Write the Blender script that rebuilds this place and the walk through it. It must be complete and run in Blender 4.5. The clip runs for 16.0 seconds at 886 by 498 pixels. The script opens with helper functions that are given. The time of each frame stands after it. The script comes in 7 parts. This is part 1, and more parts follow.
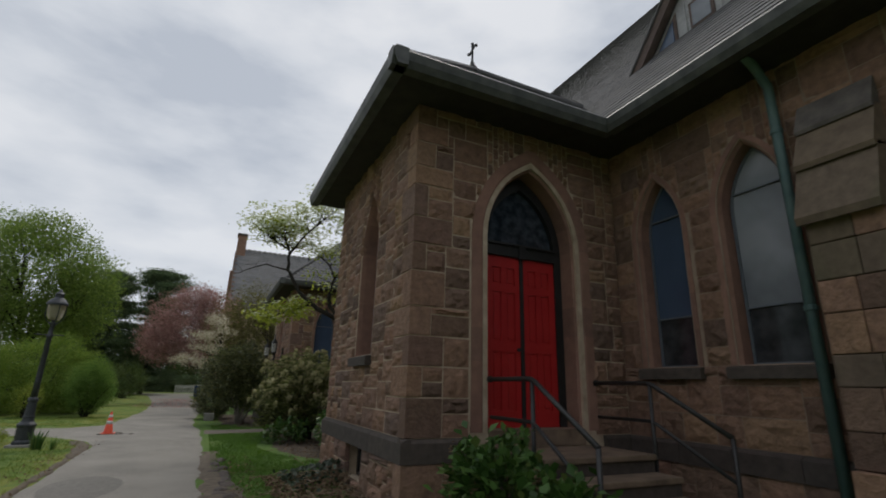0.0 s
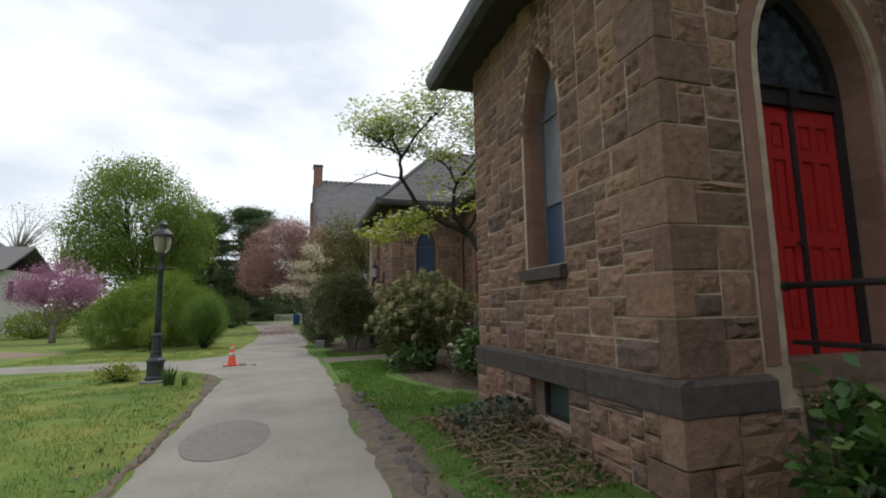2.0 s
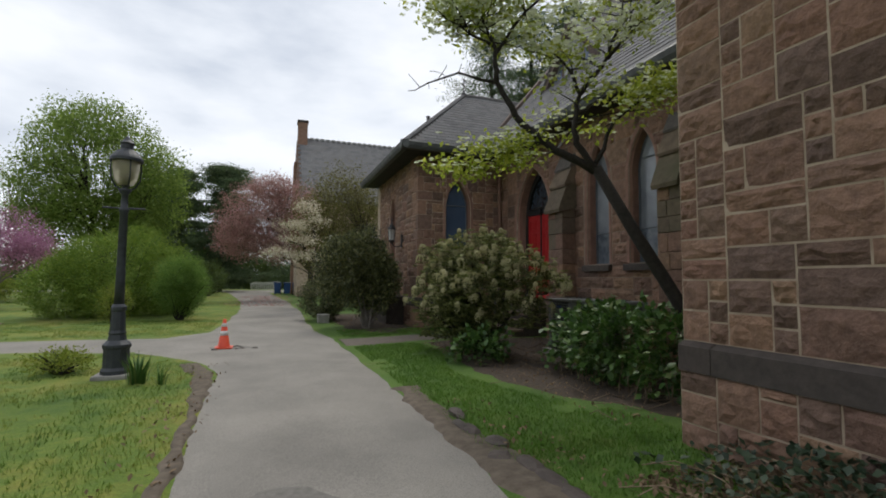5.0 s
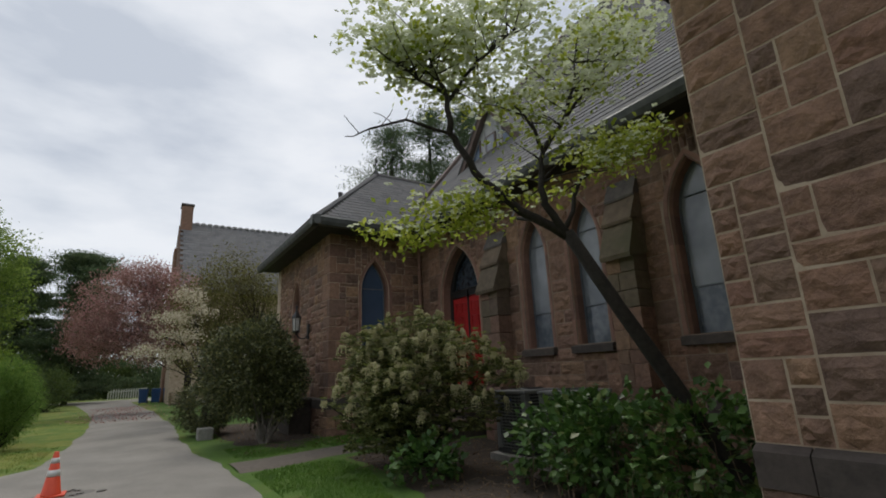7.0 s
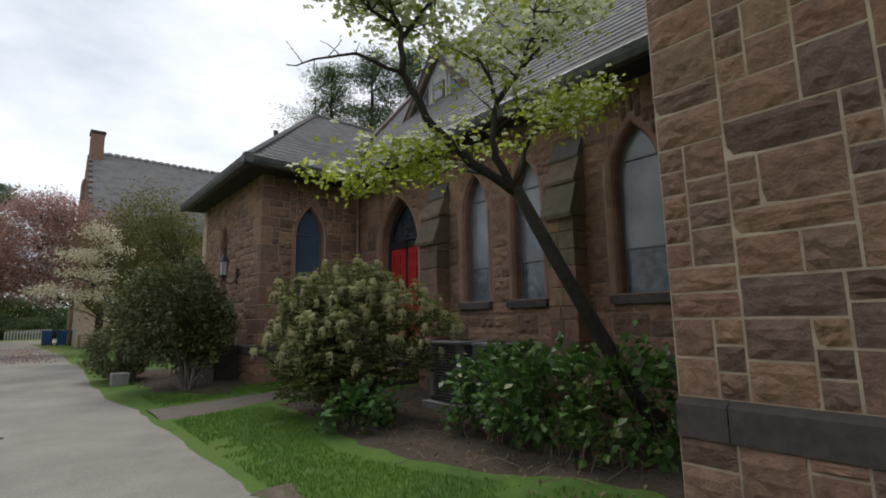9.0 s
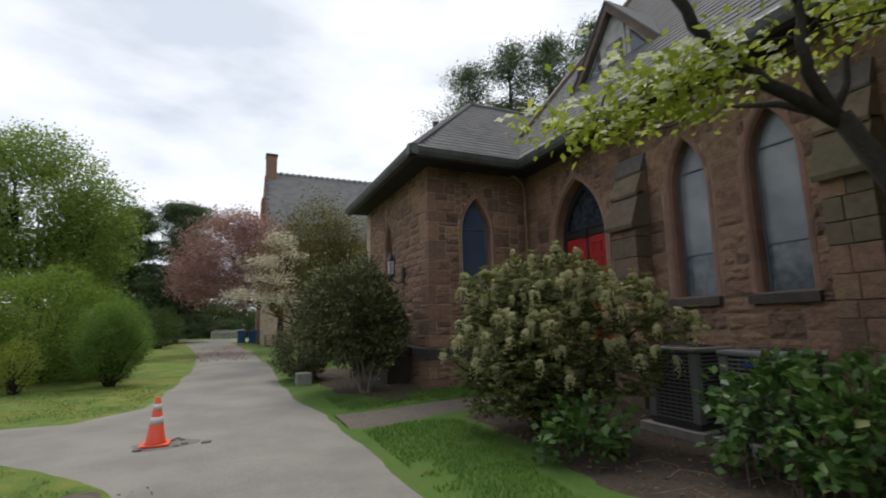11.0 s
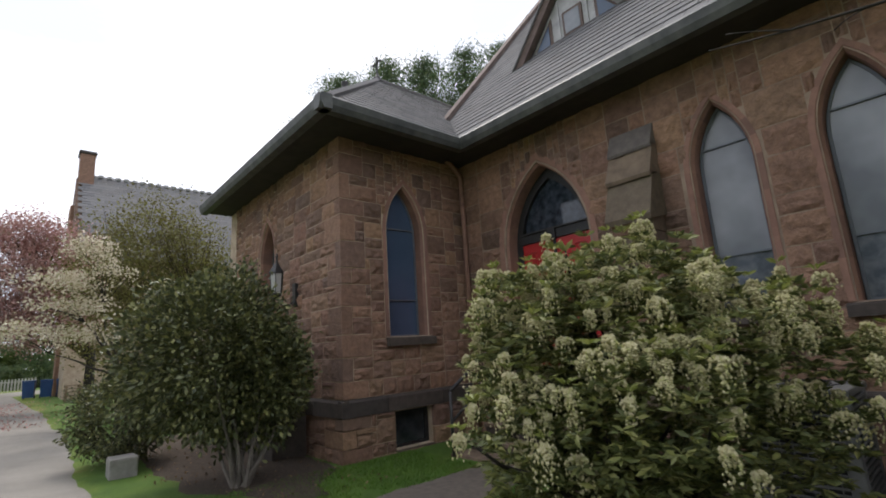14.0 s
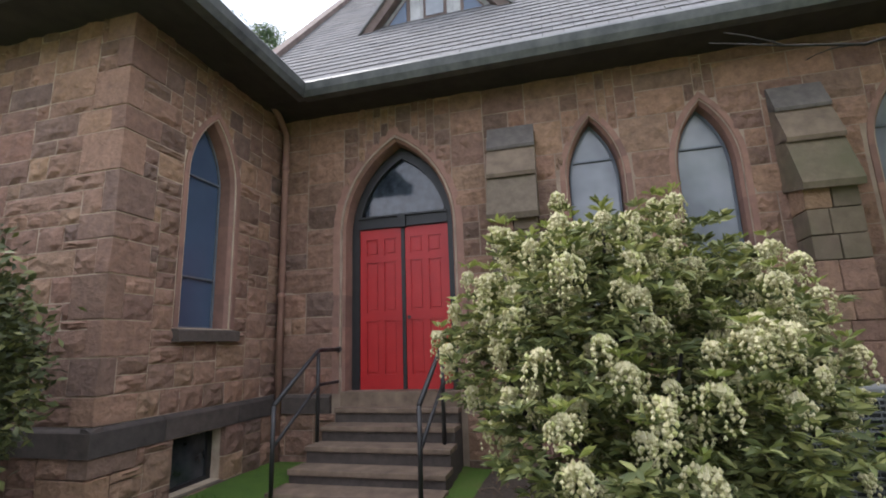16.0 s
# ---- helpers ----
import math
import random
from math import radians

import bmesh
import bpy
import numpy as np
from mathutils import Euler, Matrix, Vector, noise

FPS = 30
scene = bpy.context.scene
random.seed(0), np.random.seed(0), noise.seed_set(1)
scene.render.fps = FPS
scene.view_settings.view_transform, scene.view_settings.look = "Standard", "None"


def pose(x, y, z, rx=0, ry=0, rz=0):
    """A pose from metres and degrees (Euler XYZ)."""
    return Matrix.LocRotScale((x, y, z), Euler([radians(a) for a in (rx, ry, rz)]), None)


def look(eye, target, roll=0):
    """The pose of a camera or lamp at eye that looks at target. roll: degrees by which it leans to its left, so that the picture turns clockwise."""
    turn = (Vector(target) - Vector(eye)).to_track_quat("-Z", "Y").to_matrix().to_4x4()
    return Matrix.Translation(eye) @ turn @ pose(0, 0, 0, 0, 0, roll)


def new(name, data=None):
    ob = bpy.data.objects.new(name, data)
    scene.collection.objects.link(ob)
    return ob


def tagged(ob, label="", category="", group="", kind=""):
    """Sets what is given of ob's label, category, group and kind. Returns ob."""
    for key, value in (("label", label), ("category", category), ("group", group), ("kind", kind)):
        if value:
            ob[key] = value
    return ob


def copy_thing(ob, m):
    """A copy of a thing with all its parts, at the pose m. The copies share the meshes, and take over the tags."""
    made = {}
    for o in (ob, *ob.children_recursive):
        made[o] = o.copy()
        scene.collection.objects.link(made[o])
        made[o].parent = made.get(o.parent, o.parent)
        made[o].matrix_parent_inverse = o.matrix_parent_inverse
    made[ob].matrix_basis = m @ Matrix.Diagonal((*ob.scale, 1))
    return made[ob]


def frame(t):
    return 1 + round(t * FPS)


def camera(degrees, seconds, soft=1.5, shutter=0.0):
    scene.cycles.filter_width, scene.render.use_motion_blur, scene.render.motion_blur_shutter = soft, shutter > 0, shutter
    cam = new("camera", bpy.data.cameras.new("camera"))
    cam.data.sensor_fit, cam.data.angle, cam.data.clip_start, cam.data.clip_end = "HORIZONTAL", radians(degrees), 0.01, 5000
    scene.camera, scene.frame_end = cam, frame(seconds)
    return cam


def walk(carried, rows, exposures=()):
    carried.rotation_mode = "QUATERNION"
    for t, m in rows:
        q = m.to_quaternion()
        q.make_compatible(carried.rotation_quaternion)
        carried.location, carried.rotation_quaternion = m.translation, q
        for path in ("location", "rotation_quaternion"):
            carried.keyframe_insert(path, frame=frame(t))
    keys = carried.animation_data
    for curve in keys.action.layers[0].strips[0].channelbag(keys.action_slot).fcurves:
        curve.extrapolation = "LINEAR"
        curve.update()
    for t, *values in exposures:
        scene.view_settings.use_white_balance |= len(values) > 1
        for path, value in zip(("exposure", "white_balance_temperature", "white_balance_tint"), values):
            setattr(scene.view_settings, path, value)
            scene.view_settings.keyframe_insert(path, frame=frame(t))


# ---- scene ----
# camera and walk
cam = camera(86.3, 16.0, soft=1.8, shutter=0.15)
PATH = [
    (0, (0.75, 1.188, 1.373), (1.571, 2.921, 1.938), 1.5),
    (0.5, (0.564, 1.761, 1.373), (1.208, 3.601, 1.822), 0.6),
    (1, (0.395, 2.31, 1.38), (1.014, 4.169, 1.784), 0.6),
    (1.5, (0.226, 2.897, 1.377), (0.905, 4.735, 1.775), 0.4),
    (2, (0.187, 3.469, 1.366), (0.774, 5.365, 1.615), -1.0),
    (2.5, (0.094, 3.955, 1.386), (0.618, 5.877, 1.568), -2.0),
    (3, (0.008, 4.5, 1.393), (0.457, 6.443, 1.558), -2.4),
    (3.2, (-0.022, 4.703, 1.409), (0.416, 6.649, 1.555), -2.5),
    (5.3, (-0.636, 7.222, 1.325), (0.13, 9.064, 1.461), 0.1),
    (5.5, (-0.59, 7.458, 1.338), (0.241, 9.266, 1.537), -1.0),
    (6, (-0.592, 7.99, 1.304), (0.426, 9.671, 1.673), -2.6),
    (6.5, (-0.607, 8.292, 1.35), (0.472, 9.914, 1.803), -2.9),
    (7, (-0.606, 8.321, 1.372), (0.451, 9.945, 1.868), -2.7),
    (7.5, (-0.586, 8.349, 1.382), (0.678, 9.836, 1.823), -3.0),
    (8, (-0.598, 8.383, 1.403), (0.732, 9.85, 1.681), -1.2),
    (8.2, (-0.598, 8.381, 1.395), (0.728, 9.859, 1.633), -0.9),
    (10.3, (-0.531, 9.323, 1.372), (0.7, 10.847, 1.774), -1.0),
    (10.5, (-0.511, 9.53, 1.37), (0.691, 11.088, 1.73), -1.0),
    (11, (-0.604, 10.022, 1.383), (0.202, 11.826, 1.689), -1.1),
    (11.5, (-0.617, 10.619, 1.399), (0.011, 12.502, 1.645), -2.1),
    (12, (-0.568, 11.181, 1.428), (0.34, 12.953, 1.612), -3.2),
    (12.5, (-0.287, 11.697, 1.446), (1.225, 12.992, 1.628), -0.8),
    (13, (-0.256, 12.258, 1.51), (1.442, 13.28, 1.78), -0.9),
    (13.5, (-0.233, 12.827, 1.485), (1.248, 14.116, 1.866), -3.1),
    (14, (-0.164, 13.356, 1.534), (1.137, 14.823, 1.932), -3.7),
    (14.5, (-0.195, 13.956, 1.525), (1.288, 15.244, 1.904), -3.7),
    (15, (-0.175, 14.558, 1.481), (1.579, 15.42, 1.906), -4.0),
    (15.5, (-0.101, 15.058, 1.475), (1.702, 15.766, 1.97), -3.1),
    (16, (-0.026, 15.603, 1.442), (1.871, 16.095, 1.839), -2.0),
]
walk(cam, [(t, look(eye, target, roll)) for t, eye, target, roll in PATH], exposures=[(0.0, -0.42, 6500, 10), (1.0, 0.1, 6500, 10), (3.0, 0.22, 6500, 10), (5.5, -0.05, 6500, 10), (7.0, -0.22, 6500, 10), (8.0, 0.16, 6500, 10), (10.5, 0.05, 6500, 10), (11.0, 0.14, 6500, 10), (12.0, 0.16, 6450, 14), (13.0, 0.76, 6450, 14), (13.5, 0.88, 6450, 14), (14.0, 0.6, 6450, 14), (14.5, 0.65, 6450, 14), (15.0, 0.9, 6450, 14), (15.5, 0.93, 6400, 15), (16.0, 1.45, 6150, 16)])

# ---- world, sun, exposure ----
world = bpy.data.worlds.new("overcast_sky")
scene.world = world
world.use_nodes = True
wn, wl = world.node_tree.nodes, world.node_tree.links
wn.clear()
w_out = wn.new("ShaderNodeOutputWorld")
w_sky = wn.new("ShaderNodeTexSky")
w_sky.sky_type = 'NISHITA'
w_sky.sun_disc = False
w_sky.sun_elevation = radians(58)
w_sky.sun_rotation = radians(25)
w_coord = wn.new("ShaderNodeTexCoord")
w_map = wn.new("ShaderNodeMapping")
w_map.inputs["Scale"].default_value = (1.0, 1.0, 2.6)
w_noise = wn.new("ShaderNodeTexNoise")
w_noise.inputs["Scale"].default_value = 2.6
w_noise.inputs["Detail"].default_value = 7.0
w_noise.inputs["Roughness"].default_value = 0.5
w_ramp = wn.new("ShaderNodeValToRGB")
w_ramp.color_ramp.elements[0].position = 0.36
w_ramp.color_ramp.elements[0].color = (0.60, 0.65, 0.73, 1)
w_ramp.color_ramp.elements[1].position = 0.60
w_ramp.color_ramp.elements[1].color = (0.92, 0.945, 0.985, 1)
w_mid = w_ramp.color_ramp.elements.new(0.48)
w_mid.color = (0.78, 0.82, 0.88, 1)
w_bg_sky = wn.new("ShaderNodeBackground")
w_bg_sky.inputs["Strength"].default_value = 0.10
w_bg_cloud = wn.new("ShaderNodeBackground")
w_bg_cloud.inputs["Strength"].default_value = 1.12
w_mix = wn.new("ShaderNodeMixShader")
w_mix.inputs[0].default_value = 0.9
wl.new(w_coord.outputs["Generated"], w_map.inputs["Vector"])
wl.new(w_map.outputs["Vector"], w_noise.inputs["Vector"])
wl.new(w_noise.outputs["Fac"], w_ramp.inputs["Fac"])
wl.new(w_ramp.outputs["Color"], w_bg_cloud.inputs["Color"])
wl.new(w_sky.outputs["Color"], w_bg_sky.inputs["Color"])
wl.new(w_bg_sky.outputs[0], w_mix.inputs[1])
wl.new(w_bg_cloud.outputs[0], w_mix.inputs[2])
wl.new(w_mix.outputs[0], w_out.inputs["Surface"])
sun_data = bpy.data.lights.new("sun", 'SUN')
sun_data.energy, sun_data.angle, sun_data.color = 1.5, radians(28), (1.0, 0.95, 0.86)
sun = new("sun", sun_data)
sun.matrix_world = look((7, 28, 36), (0, 8, 0))

# ---- materials ----
rng = random.Random(7)


def mat_base(name, rough=0.8, metal=0.0):
    m = bpy.data.materials.new(name)
    m.use_nodes = True
    nt = m.node_tree
    b = nt.nodes["Principled BSDF"]
    b.inputs["Roughness"].default_value = rough
    b.inputs["Metallic"].default_value = metal
    return m, nt, b


def ramp_node(nt, stops):
    r = nt.nodes.new("ShaderNodeValToRGB")
    els = r.color_ramp.elements
    while len(els) < len(stops):
        els.new(0.5)
    for e, (p, c) in zip(els, stops):
        e.position, e.color = p, (*c, 1)
    return r


def noise_node(nt, scale, detail=4.0, rough=0.55, vec=None):
    n = nt.nodes.new("ShaderNodeTexNoise")
    n.inputs["Scale"].default_value = scale
    n.inputs["Detail"].default_value = detail
    n.inputs["Roughness"].default_value = rough
    if vec is not None:
        nt.links.new(vec, n.inputs["Vector"])
    return n


def world_pos(nt):
    return nt.nodes.new("ShaderNodeNewGeometry").outputs["Position"]


def mixed(nt, a, b, fac, blend='MIX'):
    m = nt.nodes.new("ShaderNodeMix")
    m.data_type, m.blend_type = 'RGBA', blend
    for sock, val in ((m.inputs[6], a), (m.inputs[7], b), (m.inputs[0], fac)):
        if isinstance(val, (int, float)):
            sock.default_value = val
        elif isinstance(val, tuple):
            sock.default_value = (*val, 1)
        else:
            nt.links.new(val, sock)
    return m.outputs[2]


def bump(nt, bsdf, height, strength=0.3, dist=0.02):
    b = nt.nodes.new("ShaderNodeBump")
    b.inputs["Strength"].default_value = strength
    b.inputs["Distance"].default_value = dist
    nt.links.new(height, b.inputs["Height"])
    nt.links.new(b.outputs["Normal"], bsdf.inputs["Normal"])


def piece_random(nt):
    oi = nt.nodes.new("ShaderNodeObjectInfo")
    ge = nt.nodes.new("ShaderNodeNewGeometry")
    a = nt.nodes.new("ShaderNodeMath")
    a.operation = 'ADD'
    f = nt.nodes.new("ShaderNodeMath")
    f.operation = 'FRACT'
    nt.links.new(oi.outputs["Random"], a.inputs[0])
    nt.links.new(ge.outputs["Random Per Island"], a.inputs[1])
    nt.links.new(a.outputs[0], f.inputs[0])
    return f.outputs[0]


def pieces_mat(name, stops, grain=(0.75, 1.25), scale=9.0, rough=0.85, bump_s=0.5, bump_d=0.02, stain=None):
    """A material for stones, slates and boards: a colour per piece, grain within it, and stains across."""
    m, nt, b = mat_base(name, rough)
    pos = world_pos(nt)
    r = ramp_node(nt, stops)
    nt.links.new(piece_random(nt), r.inputs["Fac"])
    n1 = noise_node(nt, scale, 6.0, 0.65, pos)
    n2 = noise_node(nt, 1.1, 3.0, 0.5, pos)
    g = ramp_node(nt, [(0.3, (grain[0],) * 3), (0.7, (grain[1],) * 3)])
    nt.links.new(n1.outputs["Fac"], g.inputs["Fac"])
    col = mixed(nt, r.outputs["Color"], g.outputs["Color"], 1.0, 'MULTIPLY')
    if stain:
        s = ramp_node(nt, [(0.48, (0, 0, 0)), (0.68, (1, 1, 1))])
        nt.links.new(n2.outputs["Fac"], s.inputs["Fac"])
        col = mixed(nt, col, stain, s.outputs["Color"])
    nt.links.new(col, b.inputs["Base Color"])
    bump(nt, b, n1.outputs["Fac"], bump_s, bump_d)
    return m


def plain_mat(name, c1, c2, scale=6.0, rough=0.7, metal=0.0, bump_s=0.2, bump_d=0.01, detail=4.0):
    m, nt, b = mat_base(name, rough, metal)
    pos = world_pos(nt)
    n1 = noise_node(nt, scale, detail, 0.6, pos)
    r = ramp_node(nt, [(0.3, c1), (0.7, c2)])
    nt.links.new(n1.outputs["Fac"], r.inputs["Fac"])
    nt.links.new(r.outputs["Color"], b.inputs["Base Color"])
    if bump_s:
        bump(nt, b, n1.outputs["Fac"], bump_s, bump_d)
    return m


def leaf_mat(name, stops, rough=0.5, trans=0.25):
    m, nt, b = mat_base(name, rough)
    r = ramp_node(nt, stops)
    nt.links.new(piece_random(nt), r.inputs["Fac"])
    nt.links.new(r.outputs["Color"], b.inputs["Base Color"])
    b.inputs["Specular IOR Level"].default_value = 0.35
    tr = nt.nodes.new("ShaderNodeBsdfTranslucent")
    nt.links.new(r.outputs["Color"], tr.inputs["Color"])
    mx = nt.nodes.new("ShaderNodeMixShader")
    mx.inputs[0].default_value = trans
    out = nt.nodes["Material Output"]
    nt.links.new(b.outputs[0], mx.inputs[1])
    nt.links.new(tr.outputs[0], mx.inputs[2])
    nt.links.new(mx.outputs[0], out.inputs["Surface"])
    return m


STONE = pieces_mat("brownstone", [(0.0, (0.121, 0.076, 0.056)), (0.18, (0.255, 0.149, 0.10)), (0.36, (0.176, 0.102, 0.076)),
                                  (0.55, (0.29, 0.171, 0.115)), (0.72, (0.149, 0.096, 0.076)), (0.88, (0.308, 0.19, 0.116)), (1.0, (0.226, 0.121, 0.087))],
                   grain=(0.68, 1.28), scale=11, bump_s=0.9, bump_d=0.045)
DRESSED = pieces_mat("dressed_sandstone", [(0.0, (0.229, 0.125, 0.095)), (0.5, (0.281, 0.157, 0.117)), (1.0, (0.194, 0.110, 0.086))],
                     grain=(0.82, 1.15), scale=7, bump_s=0.25, bump_d=0.015)
# also used on the step risers, where its darkness stands for shade
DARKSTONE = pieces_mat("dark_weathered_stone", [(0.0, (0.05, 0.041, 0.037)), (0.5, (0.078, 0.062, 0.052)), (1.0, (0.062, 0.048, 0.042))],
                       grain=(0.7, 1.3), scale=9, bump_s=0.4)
MOSSSTONE = pieces_mat("mossy_stone", [(0.0, (0.11, 0.085, 0.06)), (0.5, (0.15, 0.115, 0.075)), (1.0, (0.12, 0.085, 0.065))],
                       grain=(0.75, 1.25), scale=9, bump_s=0.4, stain=(0.10, 0.09, 0.05))
MORTAR = plain_mat("mortar", (0.33, 0.25, 0.18), (0.52, 0.425, 0.32), 5.0, 0.95, bump_s=0.4)
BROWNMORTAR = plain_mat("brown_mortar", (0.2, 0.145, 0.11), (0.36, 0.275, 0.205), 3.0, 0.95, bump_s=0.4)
SLATE = pieces_mat("roof_slate", [(0.0, (0.112, 0.112, 0.116)), (0.5, (0.156, 0.155, 0.158)), (1.0, (0.135, 0.131, 0.131))],
                   grain=(0.85, 1.12), scale=14, rough=0.92, bump_s=0.2, bump_d=0.005)
GUTTER = plain_mat("weathered_dark_gutter", (0.04, 0.044, 0.045), (0.10, 0.105, 0.10), 5.0, 0.55)
SOFFIT = plain_mat("dark_painted_soffit", (0.02, 0.018, 0.017), (0.04, 0.034, 0.03), 4.0, 0.8)
RED = plain_mat("red_door_paint", (0.36, 0.012, 0.014), (0.43, 0.02, 0.02), 3.0, 0.45, bump_s=0.05)
BLACKWOOD = plain_mat("black_painted_wood", (0.010, 0.010, 0.011), (0.02, 0.02, 0.021), 8.0, 0.5)
IRON = plain_mat("black_iron_paint", (0.014, 0.014, 0.015), (0.032, 0.03, 0.03), 14.0, 0.45)
LAMPIRON = plain_mat("dark_grey_cast_iron", (0.022, 0.026, 0.032), (0.045, 0.05, 0.06), 10.0, 0.5)
COPPER = plain_mat("green_copper_pipe", (0.06, 0.115, 0.115), (0.095, 0.155, 0.15), 6.0, 0.6)
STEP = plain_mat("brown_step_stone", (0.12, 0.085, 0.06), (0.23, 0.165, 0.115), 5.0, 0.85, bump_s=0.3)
CAPGREY = plain_mat("grey_weathered_cap_stone", (0.085, 0.075, 0.07), (0.15, 0.13, 0.115), 7.0, 0.95, bump_s=0.4)
CAPBROWN = plain_mat("brown_weathered_cap_stone", (0.12, 0.09, 0.065), (0.2, 0.15, 0.105), 6.0, 0.95, bump_s=0.4)


# ---- mesh helpers ----
def obj(name, bm, material, smooth=False):
    me = bpy.data.meshes.new(name)
    bm.to_mesh(me)
    bm.free()
    if material:
        me.materials.append(material)
    if smooth:
        for p in me.polygons:
            p.use_smooth = True
    return new(name, me)


def part(name, bm, material, parent, label="", smooth=False):
    ob = obj(name, bm, material, smooth)
    ob.parent = parent
    if label:
        ob["label"] = label
    return ob


def raw(name, verts, faces, material, parent=None, smooth=False):
    me = bpy.data.meshes.new(name)
    me.from_pydata(verts, [], faces)
    me.update()
    if material:
        me.materials.append(material)
    if smooth:
        for p in me.polygons:
            p.use_smooth = True
    ob = new(name, me)
    if parent:
        ob.parent = parent
    return ob


def empty(name, label="", category="", group="", kind=""):
    return tagged(new(name), label, category, group, kind)


def add_prism(bm, poly, f0, f1):
    """A solid between two copies of a polygon; f0 and f1 turn its 2D points into places."""
    a = [bm.verts.new(f0(p)) for p in poly]
    b = [bm.verts.new(f1(p)) for p in poly]
    n = len(poly)
    bm.faces.new(a)
    bm.faces.new(list(reversed(b)))
    for i in range(n):
        bm.faces.new((a[i], b[i], b[(i + 1) % n], a[(i + 1) % n]))


def add_box(bm, lo, hi, m=None, bevel=0.0):
    v = [bm.verts.new((x, y, z)) for x in (lo[0], hi[0]) for y in (lo[1], hi[1]) for z in (lo[2], hi[2])]
    fs = [bm.faces.new([v[i] for i in f]) for f in ((0, 1, 3, 2), (4, 6, 7, 5), (0, 4, 5, 1), (2, 3, 7, 6), (0, 2, 6, 4), (1, 5, 7, 3))]
    if bevel:
        es = list({e for f in fs for e in f.edges})
        r = bmesh.ops.bevel(bm, geom=es, offset=bevel, segments=2, affect='EDGES', profile=0.6)
        v = list({w for f in r["faces"] for w in f.verts} | {w for w in v if w.is_valid})
    if m is not None:
        bmesh.ops.transform(bm, matrix=m, verts=[w for w in v if w.is_valid])
    return v


def box_bm(lo, hi, bevel=0.0):
    bm = bmesh.new()
    add_box(bm, lo, hi, None, bevel)
    bmesh.ops.recalc_face_normals(bm, faces=bm.faces)
    return bm


def tube(bm, pts, radii, seg=8):
    """A tube through places, with a radius at each."""
    pts = [Vector(p) for p in pts]
    if isinstance(radii, (int, float)):
        radii = [radii] * len(pts)
    rings = []
    up = Vector((0.123, 0.31, 0.94)).normalized()
    for i, p in enumerate(pts):
        d = (pts[min(i + 1, len(pts) - 1)] - pts[max(i - 1, 0)]).normalized()
        a = d.cross(up)
        if a.length < 0.05:
            a = d.cross(Vector((1, 0, 0)))
        a.normalize()
        b = d.cross(a)
        rings.append([bm.verts.new(p + (a * math.cos(6.2832 * k / seg) + b * math.sin(6.2832 * k / seg)) * radii[i]) for k in range(seg)])
    for r0, r1 in zip(rings, rings[1:]):
        for k in range(seg):
            bm.faces.new((r0[k], r0[(k + 1) % seg], r1[(k + 1) % seg], r1[k]))
    bm.faces.new(rings[0][::-1])
    bm.faces.new(rings[-1])


def lathe(bm, profile, centre=(0, 0, 0), seg=16):
    """A turned shape from (radius, height) pairs."""
    rings = []
    for r, z in profile:
        rings.append([bm.verts.new((centre[0] + r * math.cos(6.2832 * k / seg), centre[1] + r * math.sin(6.2832 * k / seg), centre[2] + z)) for k in range(seg)])
    for r0, r1 in zip(rings, rings[1:]):
        for k in range(seg):
            bm.faces.new((r0[k], r0[(k + 1) % seg], r1[(k + 1) % seg], r1[k]))
    bm.faces.new(rings[0][::-1])
    bm.faces.new(rings[-1])


def arch_points(w, spring, apex, n=8):
    """A pointed arch of half width w, from its left springing over the apex to the right."""
    h = apex - spring
    R = (w * w + h * h) / (2 * w)
    top = math.asin(min(1, h / R))
    right = [(w - R + R * math.cos(top * i / n), spring + R * math.sin(top * i / n)) for i in range(n + 1)]
    return [(-u, z) for u, z in right] + right[-2::-1]


def arch_top(u, w, spring, apex):
    h = apex - spring
    R = (w * w + h * h) / (2 * w)
    return spring + math.sqrt(max(0.0, R * R - (abs(u) + R - w) ** 2))


# ---- ground ----
def smooth01(a, b, x):
    t = min(1.0, max(0.0, (x - a) / (b - a)))
    return t * t * (3 - 2 * t)


def ground_z(x, y):
    """The lie of the land: level, with the planting bed sinking towards the church wall."""
    dip = smooth01(2.2, 4.6, x) * smooth01(10.2, 12.5, y) * (1 - smooth01(14.6, 17.0, y))
    return -0.12 * dip


# ---- stone walls ----
STONE_MESHES = []


